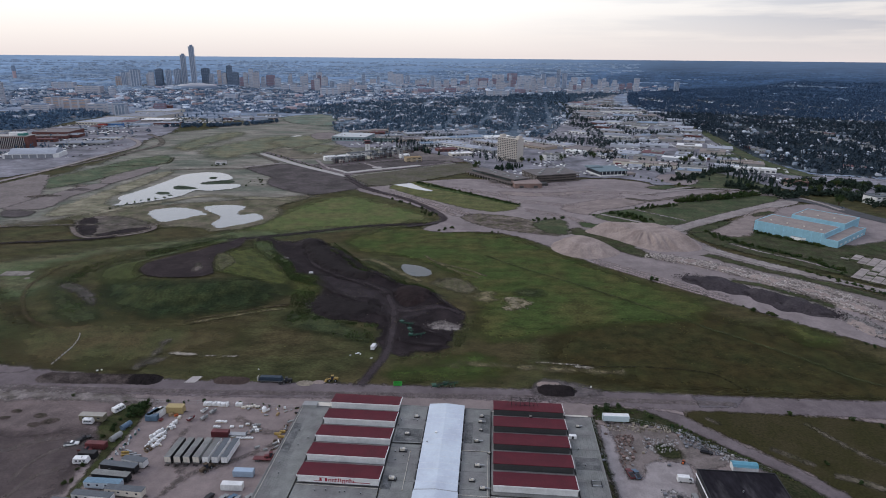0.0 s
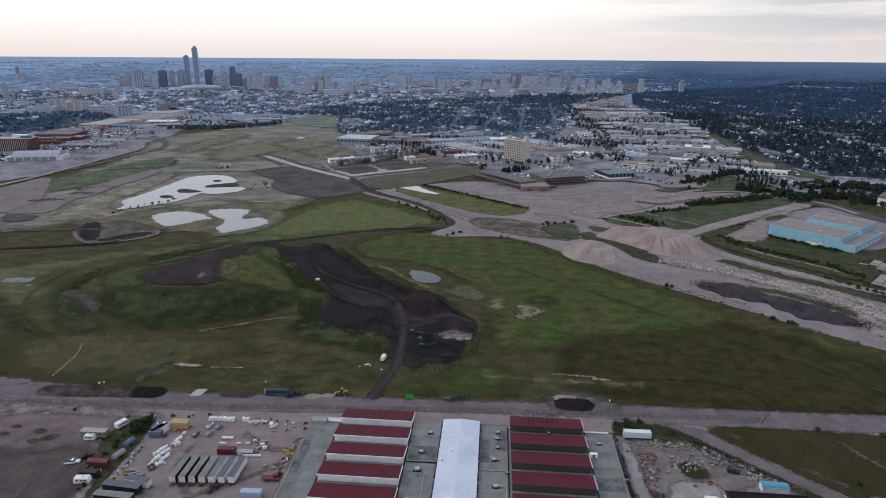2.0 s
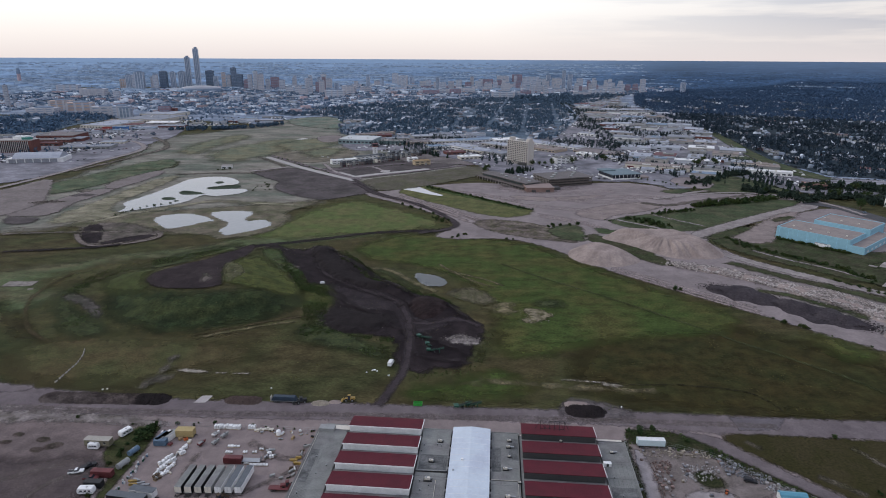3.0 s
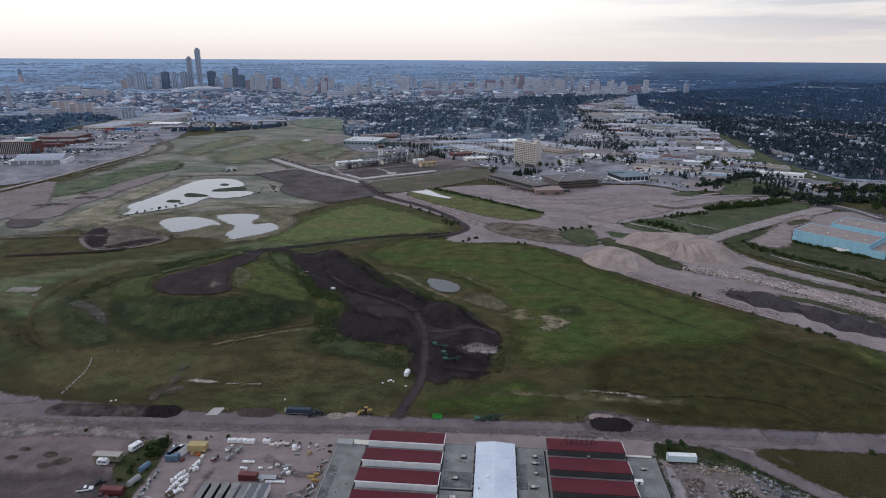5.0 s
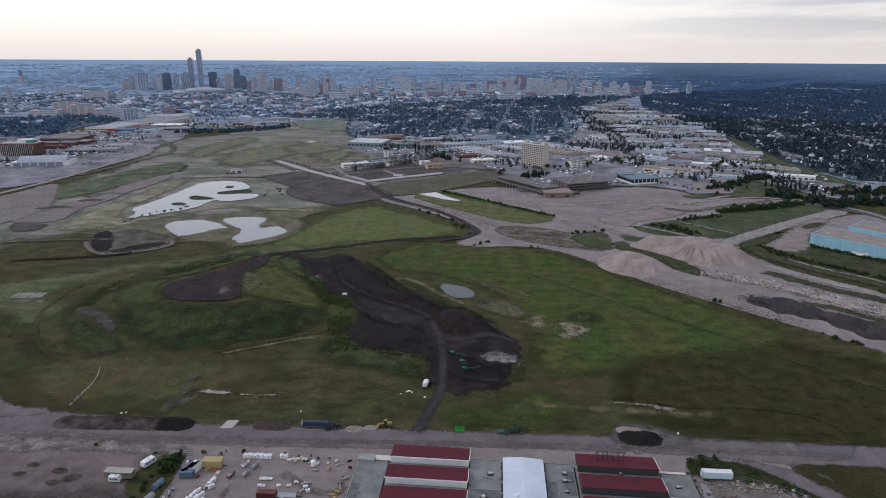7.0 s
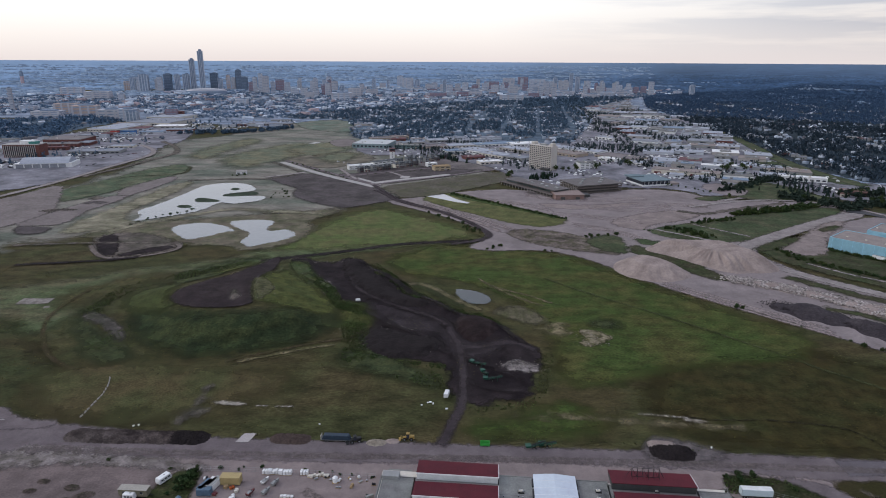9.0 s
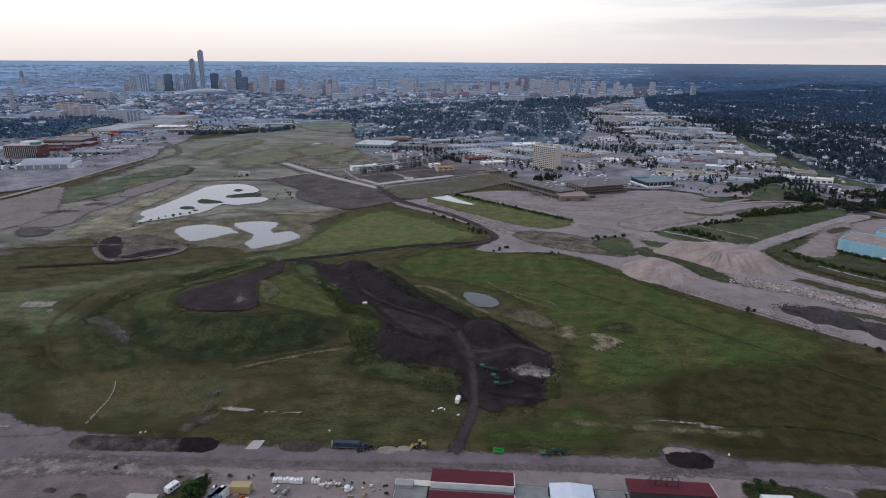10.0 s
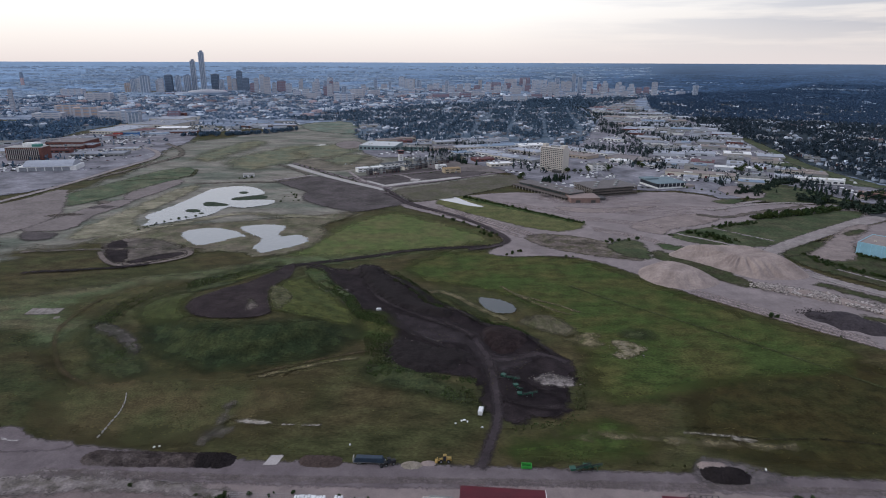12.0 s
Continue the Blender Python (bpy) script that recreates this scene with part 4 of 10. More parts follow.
sheet("grass_patch", "grass patch between gravel strips", [(79, 559), (98, 579), (114, 577), (113, 550), (109, 524), (92, 523), (82, 542)], meadow, "meadow", 3, 1, 1)
sheet("grass_patch", "grass strip between gravel heaps", [(116, 551), (131, 532), (152, 498), (162, 470), (162, 455), (143, 466), (130, 503), (109, 524)], rough_grass, "meadow", 3, 1, 1)
sheet("grass_patch", "small grass patch on the gravel", [(124, 569), (139, 563), (149, 552), (139, 542), (125, 551)], meadow, "meadow", 2, 1, 1)
sheet("grass_field", "green rectangular grass field beside the apron", [(143, 594), (164, 609), (187, 619), (252, 652), (318, 677), (353, 696), (393, 686), (285, 604), (204, 549), (175, 561), (152, 572)], meadow, "meadow", 3, 1.5, 1)
sheet("pale_road", "pale concrete taxiway between grass fields", [(200, 545), (257, 589), (326, 639), (380, 674), (393, 658), (336, 625), (270, 581), (214, 534)], gravel, "road", 2, 1.2, 1)
strip("pale_road", "thin pale road between grass fields", [(153, 599), (171, 582), (192, 561)], 3.8, gravel, "road", 2)
strip("pale_road", "thin pale road between grass fields", [(196, 619), (214, 596), (232, 575)], 2.5, gravel, "road", 2)
strip("brown_bank", "low brown bank at the apron's edge", [(202, 673), (222, 657), (262, 681), (335, 714)], 7.5, mud, "bare soil", 3)
sheet("grass_patch", "grass patch on the apron", [(238, 737), (274, 752), (283, 739), (255, 717)], meadow, "meadow", 3, 1.5, 1)
sheet("grass_field", "dark grassy ground round the blue building", [(218, 538), (266, 572), (300, 586), (291, 550), (343, 503), (397, 525), (440, 449), (351, 350), (307, 403), (277, 432), (244, 469), (221, 503)], rough_grass, "meadow", 4, 1.5, 1)
sheet("paved_lot", "cracked pale concrete yard by the blue building", [(289, 586), (372, 646), (406, 653), (404, 620), (437, 575), (396, 517), (325, 490), (293, 550)], apron_m, "paved lot", 2, 1.5, 1)
sheet("paved_lot", "worn grey concrete pad beside the blue hall", [(233, 535), (252, 518), (274, 527), (293, 566), (318, 596), (338, 613), (355, 640), (320, 622), (274, 571)], apron_dark, "paved lot", 3, 1.5, 1)
sheet("grass_patch", "weedy patch between pad and taxiway", [(210, 535), (227, 529), (275, 570), (269, 579)], rough_grass, "meadow", 2, 1, 1)
sheet("grass_patch", "grass patch on the concrete yard", [(304, 600), (331, 619), (337, 612), (308, 591)], rough_grass, "meadow", 2, 1, 1)
PAD = [(310, 462), (331, 474), (353, 449), (344, 409), (299, 397), (290, 420), (320, 443)]
slab_pad = sheet("paved_lot", "cracked pale concrete pad of weedy-jointed slabs", PAD, rough_grass, "paved lot", 2, 1.2, 1)
slab_block = block(0, 0, 0, 5.6, 3.6, 0.12)
slab_mesh = bpy.data.meshes.new("slab")
slab_block.to_mesh(slab_mesh)
slab_block.free()
slab_mesh.materials.append(mat("weathered_slab", (0.30, 0.265, 0.25), vary=0.14, size=1.0, big=8, second=(0.24, 0.21, 0.20), each=0.16, bump=0.03, blotch=0.16))
lean, settle = radians(-46), random.Random(41)
for a in range(-12, 13):
    for b in range(-16, 17):
        sx, sy = 322 + a * 6.1 * math.cos(lean) - b * 4.1 * math.sin(lean), 435 + a * 6.1 * math.sin(lean) + b * 4.1 * math.cos(lean)
        if depth_in(np.array(PAD, dtype=float), np.array([[sx]]), np.array([[sy]]))[0, 0] > 2.2 and settle.random() < 0.9:
            slab = new("slab", slab_mesh)
            slab.parent = slab_pad
            slab.matrix_world = pose(sx, sy, land(sx, sy) + LAYER[0] + settle.uniform(0.0, 0.05), 0, 0, math.degrees(lean) + settle.uniform(-1, 1))
strip("pale_road", "pale gravel road beyond the rubble rows", [(196, 512), (217, 480), (242, 447), (268, 417), (297, 389), (333, 350)], 10.0, gravel, "road", 2)
strip("pale_road", "thin concrete kerb line in the grass", [(240, 500), (256, 475), (277, 456), (292, 430)], 2.5, gravel, "road", 2)
strip("grass_strip", "weedy strip between rubble and road", [(207, 468), (235, 433), (262, 407), (288, 376), (316, 349)], 10.0, rough_grass, "meadow", 3)
strip("grass_strip", "weedy strip between rubble rows", [(199, 408), (215, 400), (230, 385), (246, 361)], 7.5, rough_grass, "meadow", 3)

# ---- ponds and earthworks of the airfield ----
sheet("mud_bank", "muddy bank round the ponds", [(-342, 600), (-316, 616), (-270, 633), (-214, 646), (-182, 664), (-147, 676), (-164, 642), (-177, 621), (-164, 592), (-169, 557), (-181, 537), (-204, 521), (-227, 536), (-259, 538), (-297, 566), (-364, 551), (-363, 585)], mat("dry_bank", (0.128, 0.110, 0.080), vary=0.3, size=2, big=18, second=(0.092, 0.092, 0.054), rag=5, soft=7, blotch=0.35), "bare soil", 4, 2, 1)
sheet("dry_lots", "dry grassy lots between new streets", [(-316, 1023), (-281, 1070), (-231, 1098), (-179, 1065), (-150, 1010), (-194, 940), (-221, 921), (-267, 955)], mat("dry_lot", (0.150, 0.132, 0.100), vary=0.3, size=2.5, big=24, second=(0.110, 0.098, 0.080), rag=5, soft=6, blotch=0.35), "meadow", 4, 2, 1)
sheet("soil_field", "grey-brown stripped soil beside the new streets", [(-287, 852), (-238, 886), (-208, 863), (-153, 807), (-118, 770), (-93, 724), (-113, 706), (-147, 675), (-168, 684), (-209, 719), (-224, 747), (-223, 778), (-243, 797)], mat("stripped_soil", (0.082, 0.070, 0.070), vary=0.25, size=3, big=30, second=(0.058, 0.051, 0.049), rag=3, soft=5, blotch=0.25), "bare soil", 4, 2, 1)
sheet("soil_field", "stripped soil lots between new streets", [(-199, 878), (-157, 890), (-121, 933), (-61, 953), (-17, 956), (9, 930), (-24, 877), (-78, 838), (-132, 806), (-163, 834)], MATS["stripped_soil"], "bare soil", 3, 2, 1)
sheet("building_lot", "trampled grey building lots behind the new rows", [(-114, 1016), (-48, 1046), (10, 1063), (67, 1027), (86, 979), (79, 902), (51, 911), (9, 919), (-43, 927), (-87, 946)], mat("trampled_lot", (0.155, 0.135, 0.128), vary=0.25, size=3, big=30, second=(0.11, 0.096, 0.09), rag=3, soft=5, blotch=0.2), "bare soil", 3, 2, 1)
sheet("soil_field", "brown weedy stripped field beside the new streets", [(-127, 790), (-70, 830), (0, 888), (50, 906), (74, 892), (65, 854), (45, 840), (-22, 772), (-63, 737), (-92, 726), (-108, 757)], mat("brown_soil", (0.094, 0.084, 0.066), vary=0.25, size=3, big=25, second=(0.078, 0.076, 0.048), rag=4, soft=5, blotch=0.2), "bare soil", 4, 2, 1)
sheet("pond", "long pale pond with reedy islands", [(-347, 612), (-345, 636), (-361, 653), (-355, 680), (-350, 712), (-345, 764), (-344, 792), (-328, 808), (-301, 810), (-280, 788), (-269, 763), (-284, 753), (-300, 743), (-299, 732), (-252, 734), (-246, 722), (-252, 704), (-266, 697), (-274, 691), (-292, 700), (-294, 663), (-310, 644), (-332, 624)], water, "pond", 2, 1.5, 1)
sheet("pond", "pale stormwater pond", [(-298, 589), (-293, 605), (-273, 613), (-248, 599), (-233, 581), (-242, 581), (-253, 564), (-266, 552), (-277, 562)], water, "pond", 2, 1.0, 1)
sheet("pond", "curved pale stormwater pond", [(-253, 614), (-240, 623), (-214, 624), (-206, 612), (-209, 589), (-203, 582), (-189, 591), (-175, 571), (-184, 553), (-195, 544), (-208, 530), (-215, 543), (-221, 550), (-217, 564), (-220, 578), (-235, 591)], water, "pond", 2, 1.0, 1)
for pts in ([(-328, 675), (-329, 686), (-316, 684), (-310, 673), (-319, 670)], [(-324, 713), (-321, 724), (-292, 708), (-292, 701), (-308, 698), (-317, 700)], [(-303, 770), (-302, 778), (-294, 776), (-290, 766), (-297, 762)], [(-301, 735), (-283, 751), (-268, 758), (-259, 741), (-278, 730), (-295, 728)], [(-311, 667), (-310, 672), (-304, 667), (-306, 662)]):
    sheet("reed_island", "low reedy island in the pond", pts, reeds, "island", 2, 0.8, 1)
sheet("earth_basin", "oval earth basin with bare sides", [(-340, 535), (-316, 504), (-302, 501), (-280, 511), (-265, 525), (-266, 536), (-285, 556), (-312, 574), (-337, 574), (-348, 563)], mud, "bare soil", 3, 1.2, 1)
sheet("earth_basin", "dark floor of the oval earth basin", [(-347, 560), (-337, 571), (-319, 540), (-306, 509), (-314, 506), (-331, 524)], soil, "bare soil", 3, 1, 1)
# The basin is flat; shade on its side is laid in as dark soil.
sheet("earth_basin", "basin side with its shade put in as dark soil colour", [(-306, 509), (-294, 523), (-283, 532), (-273, 535), (-267, 527), (-282, 515), (-300, 504)], soil, "bare soil", 2, 1, 1)
strip("pale_track", "pale track round the earth basin", [(-340, 535), (-329, 518), (-315, 503), (-301, 499), (-279, 508), (-264, 522), (-264, 534), (-275, 546)], 4.2, mat("pale_track", (0.150, 0.125, 0.110), vary=0.25, size=1.0, big=10, rag=0.8, soft=1.6, blotch=0.3), "path", 2)
strip("dirt_track", "dark track across the meadow", [(-369, 483), (-346, 487), (-323, 491), (-300, 497), (-285, 505)], 4.5, soil, "path", 3)
strip("dirt_track", "dark track across the meadow", [(-404, 533), (-384, 537), (-361, 540), (-338, 542), (-304, 544), (-268, 541)], 4.0, mud, "path", 3)
sheet("old_runway", "brown band of removed runway", [(-423, 730), (-402, 728), (-391, 845), (-421, 852), (-443, 849), (-440, 798)], mat("runway_dirt", (0.185, 0.158, 0.150), vary=0.2, size=3, big=25, second=(0.145, 0.126, 0.118), rag=3, soft=4), "bare soil", 3, 2, 1)
sheet("old_runway", "brown nearer band of removed runway", [(-444, 635), (-440, 673), (-431, 714), (-423, 730), (-402, 728), (-408, 675), (-413, 655), (-403, 601), (-426, 595), (-446, 594), (-470, 628)], MATS["runway_dirt"], "bare soil", 3, 2, 1)
sheet("dark_soil_strip", "dark stripped soil beside the old runway", [(-443, 589), (-435, 595), (-406, 590), (-404, 571), (-414, 565), (-427, 566)], MATS["stripped_soil"], "bare soil", 3, 1.5, 1)
sheet("pale_dry_band", "pale dry grass between runway and pond", [(-388, 568), (-399, 601), (-394, 649), (-389, 710), (-386, 790), (-366, 827), (-360, 756), (-364, 699), (-368, 660), (-359, 625), (-334, 603), (-354, 577)], mat("pale_dry_grass", (0.215, 0.195, 0.140), vary=0.3, size=2.2, big=16, second=(0.135, 0.130, 0.085), rag=6, soft=9, blotch=0.35, stretch=(0.6, 1, 1)), "meadow", 6, 2, 1)
strip("pale_dry_band", "pale dry track below the long pond", [(-349, 576), (-334, 603), (-306, 634), (-284, 656), (-266, 669), (-229, 662), (-195, 656), (-168, 649)], 9, MATS["pale_dry_grass"], "path", 4)
strip("brown_bank", "dark low bank on the old runway", [(-433, 688), (-426, 697), (-413, 691)], 9, MATS["stripped_soil"], "bare soil", 3)
sheet("bare_patch", "dark bare patch on the old runway", [(-445, 714), (-438, 726), (-426, 719), (-431, 706)], mud, "bare soil", 3, 1, 1)
sheet("green_strip", "green grass strip along the old runway", [(-506, 750), (-498, 764), (-476, 858), (-468, 914), (-436, 956), (-410, 917), (-405, 876), (-431, 793), (-433, 756), (-453, 711), (-461, 695), (-480, 706)], mat("far_meadow_green", (0.062, 0.086, 0.050), vary=0.3, size=2.5, big=25, second=(0.098, 0.102, 0.064), rag=5, soft=7, blotch=0.35), "meadow", 4, 2, 1)
strip("old_furrow", "dark line beside the green strip", [(-473, 841), (-446, 856), (-397, 866), (-414, 927)], 4, rough_grass, "meadow", 3)
sheet("green_strip", "green field at the meadow's far end", [(-422, 1614), (-304, 1692), (-242, 1409), (-288, 1382), (-386, 1473)], mat("far_green_field", (0.105, 0.135, 0.105), vary=0.25, size=4, big=40, second=(0.150, 0.150, 0.118), rag=8, soft=10, blotch=0.3), "meadow", 6, 4, 1)
sheet("dirt_lot", "grey construction dirt lot", [(-569, 663), (-532, 717), (-524, 804), (-475, 713), (-444, 653), (-448, 596), (-480, 551)], MATS["runway_dirt"], "dirt lot", 4, 2, 1)
sheet("industrial_lot", "grey industrial yards with parked vehicles", [(-656, 705), (-555, 751), (-532, 842), (-521, 1031), (-556, 1147), (-544, 1218), (-589, 1381), (-779, 1596), (-829, 1362), (-851, 1178), (-987, 1087)], citylot, "paved lot", 6, 5, 1)
strip("pale_road", "pale road along the industrial yards", [(-562, 654), (-546, 737), (-538, 791), (-533, 856), (-532, 944), (-521, 1031), (-545, 1100), (-600, 1161)], 8.8, gravel, "road", 2)
strip("pale_road", "curved dirt road beside the meadow", [(-525, 843), (-509, 934), (-497, 1019), (-493, 1074), (-531, 1149), (-585, 1215)], 8.8, mud, "road", 3)
strip("pale_road", "pale dirt road past the ponds", [(-376, 824), (-320, 839), (-273, 837), (-237, 881), (-277, 936), (-320, 991), (-330, 1042)], 5.0, mud, "road", 3)
strip("pale_pavement", "pale new concrete street kerb", [(-293, 975), (-244, 911), (-199, 859), (-161, 821), (-131, 790)], 2.6, concrete, "street", 2)
strip("pale_pavement", "pale new concrete street kerb", [(-163, 847), (-147, 830), (-129, 806)], 2.2, concrete, "street", 2)
strip("street", "grey new street", [(-293, 993), (-228, 912), (-174, 851), (-125, 794)], 8.0, roadtop, "street", 2)
strip("street", "thin pale site road", [(-284, 850), (-258, 870), (-238, 891)], 7, gravel, "street", 2)
strip("street", "thin pale site road between soil lots", [(-123, 897), (-109, 878), (-93, 846)], 6, gravel, "street", 2)
strip("street", "thin pale site road between soil lots", [(-195, 919), (-173, 865), (-161, 843)], 6, gravel, "street", 2)
strip("pale_track", "curved dirt track onto the apron", [(-133, 798), (-118, 767), (-108, 739), (-94, 716), (-65, 680)], 5.0, track, "path", 2)
strip("street", "pale new street past the apartment rows", [(-134, 806), (-100, 828), (-71, 847), (-25, 882), (9, 909), (52, 937)], 7, roadtop, "street", 2)
strip("pale_pavement", "pale new kerb beside the street", [(-135, 814), (-102, 839), (-72, 856), (-41, 877)], 2.8, concrete, "street", 2)
strip("street", "pale new street lined with young trees", [(-180, 860), (-154, 876), (-125, 897), (-77, 925), (-26, 950)], 7, roadtop, "street", 2)
sheet("puddle_sheet", "pale dried puddle between soil lots", [(-105, 855), (-98, 864), (-91, 860), (-96, 851)], concrete, "slab", 1, 1, 1)
strip("dirt_track", "curving dirt track onto the apron", [(-128, 771), (-112, 746), (-97, 709), (-65, 683), (-31, 642), (-7, 593), (-1, 571), (-17, 554), (-38, 546)], 6.2, track, "path", 2)
sheet("pond", "small white pond at the meadow's far end", [(-302, 1181), (-297, 1208), (-282, 1218), (-279, 1174), (-289, 1157)], MATS["sheet_water"], "pond", 2, 1.5, 1)

# ---- paved areas of the town ----
sheet("commercial_lot", "grey paved commercial blocks", [(-193, 1051), (-219, 1270), (-100, 1231), (47, 1260), (182, 1164), (297, 1545), (438, 2008), (604, 2150), (611, 1818), (564, 1438), (526, 1146), (479, 923), (487, 831), (582, 803), (610, 759), (522, 685), (410, 717), (362, 846), (272, 728), (237, 795), (162, 791), (52, 802), (42, 911), (-27, 1008), (-97, 1057)], citylot, "paved lot", 8, 8, 1)
strip("avenue", "long grey avenue running towards the towers", [(262, 938), (297, 1132), (331, 1420), (368, 1793), (406, 2127)], 20.0, citylot, "road", 4)
sheet("park", "green park strip below the trees", [(435, 1048), (478, 1038), (470, 923), (497, 848), (473, 806), (445, 873), (438, 947)], meadow, "park", 5, 4, 1)
strip("highway", "grey main road with light traffic", [(383, 680), (409, 658), (417, 603), (435, 565)], 20.0, asphalt, "road", 3)
strip("highway", "grey main road with light traffic", [(451, 821), (488, 806), (550, 809), (610, 759)], 15.0, citylot, "road", 3)
strip("dirt_track", "dirt track between the park and the apron", [(271, 725), (331, 754), (355, 715), (396, 692), (406, 664)], 6.2, gravel, "road", 2)
sheet("park", "grassy ground behind the apron", [(315, 814), (370, 847), (396, 787), (396, 717), (347, 728), (300, 746)], meadow, "park", 4, 3, 1)

strip("green_strip", "long green rail corridor beside the sheds", [(576, 1427), (536, 1239), (494, 1052), (479, 923), (490, 814)], 24, meadow, "meadow", 3)
sheet("grass_field", "weedy ground behind the apron", [(313, 791), (364, 833), (392, 779), (403, 705), (365, 722), (306, 726), (292, 753)], meadow, "meadow", 4, 2, 1)
strip("pale_road", "pale gravel road behind the apron", [(220, 691), (276, 718), (321, 730), (365, 722), (396, 692), (409, 658), (412, 622)], 6, gravel, "road", 2)
sheet("dirt_lot", "grey-brown dirt yard behind the apron", [(276, 813), (317, 831), (329, 784), (303, 746), (276, 759)], apron_m, "dirt lot", 3, 2, 1)


track_faint = mat("soil_streak", (0.034, 0.027, 0.028), vary=0.3, size=1.0, big=10, second=(0.020, 0.0155, 0.0165), rag=1.4, soft=4.0, blotch=0.4)
# green and brown drifts in the dry meadow
for pts, m in (([(-405, 999), (-371, 1127), (-321, 1215), (-266, 1167), (-278, 1046), (-318, 956), (-345, 911)], drift), ([(-331, 1130), (-259, 1238), (-208, 1138), (-240, 1048), (-278, 1046)], drift), ([(-466, 1034), (-464, 1153), (-432, 1284), (-392, 1229), (-416, 1109), (-418, 986)], drift), ([(-259, 1047), (-200, 1093), (-179, 1025), (-222, 961)], drift), ([(-276, 1237), (-232, 1279), (-206, 1188), (-239, 1136)], MATS["runway_dirt"])):
    sheet("meadow_drift", "greener or browner drift in the dry meadow", pts, m, "meadow", 6, 3)
strip("wheel_streak", "faint worn track through the dark soil", [(-40, 377), (-49, 390), (-72.5, 406), (-89, 421), (-103, 437.6), (-113, 469), (-119, 500)], 5.5, track_faint, "path", 2, 0.9)
strip("wheel_streak", "faint wheel streak in the dark soil", [(-86, 460), (-64, 431), (-41, 400), (-20, 383), (-5, 370)], 2.2, track_faint, "tyre mark", 1, 0.9)
strip("wheel_streak", "faint wheel streak in the dark soil", [(-106, 493), (-92, 469), (-64, 426)], 2.2, track_faint, "tyre mark", 1, 0.9)
strip("wheel_streak", "faint wheel streak in the dark soil", [(-32.3, 340.3), (-18.1, 326), (-1.8, 311.4)], 2.2, track_faint, "tyre mark", 1, 0.9)
strip("wheel_streak", "faint wheel streak in the dark soil", [(-92, 399), (-73, 378), (-52, 359), (-40.7, 341.8)], 2.2, track_faint, "tyre mark", 1, 0.9)
strip("wheel_streak", "faint wheel streak in the dark soil", [(-24, 379), (-9, 370), (2, 356)], 2.2, track_faint, "tyre mark", 1, 0.9)
strip("wheel_streak", "faint wheel streak in the dark soil", [(-30.1, 310.9), (-17.2, 302.7), (-4.9, 303)], 2.2, track_faint, "tyre mark", 1, 0.9)
strip("worn_trail", "faint reddish trail round the mound", [(-283, 432), (-285, 404), (-282, 380), (-265, 352), (-250, 333), (-230, 320)], 1.8, trail_m, "path", 3)
strip("worn_trail", "thin dark track from the road to the grass", [(-154.7, 305.3), (-153.8, 291.4), (-155.3, 278.8), (-157.2, 272.9)], 2.4, mud, "path", 3)

# ---- warehouse mall with red sawtooth roofs ----
mall = thing("warehouse_mall", "warehouse mall with maroon sawtooth bays and long pale roof", "warehouse", -2.6, 233.18, 0, -4.5)
mall.matrix_basis = mall.matrix_basis @ Matrix.Diagonal((1.254, 1.226, 0.963, 1))


def mall_roof_field(u0, u1, v0, v1, name="roof"):
    """A flat roof with a low kerb round it."""
    bm = bmesh.new()
    box(bm, (u0 + u1) / 2, (v0 + v1) / 2, 4.7, u1 - u0, v1 - v0, 0.3)
    for a, b, c, d in ((u0, u1, v1 - 0.15, v1 + 0.15), (u0, u1, v0 - 0.15, v0 + 0.15), (u0 - 0.15, u0 + 0.15, v0, v1), (u1 - 0.15, u1 + 0.15, v0, v1)):
        box(bm, (a + b) / 2, (c + d) / 2, 4.9, b - a, d - c, 0.28)
    return part(name, bm, greyroof, mall, "weathered grey flat roofing")


part("wall", block(-0.5, -45, 0, 98, 90, 4.8), offwhite, mall, "cream painted outer wall")
for u0, u1, v0, v1 in ((-49.5, -39.6, -90, -3), (-39.6, -15.3, -43.4, -3), (-39.6, -15.3, -90, -43.4), (-15.3, -5.4, -22, 0.4), (-15.3, -5.4, -90, -22), (6.7, 15.8, -24, 0.4), (6.7, 15.8, -90, -24), (15.8, 40.6, -44, -1), (15.8, 40.6, -90, -44), (40.6, 49.2, -60, -1.5)):
    mall_roof_field(u0, u1, v0, v1)
part("roof_annex", block(-44.5, -0.8, 0, 7, 4.4, 4.2, bevel=0.05), greyroof, mall, "low grey annex roof")
part("roof_annex", block(-46.6, -3.0, 0, 5.0, 2.6, 6.4, bevel=0.05), greypaint, mall, "small pale rooftop room")


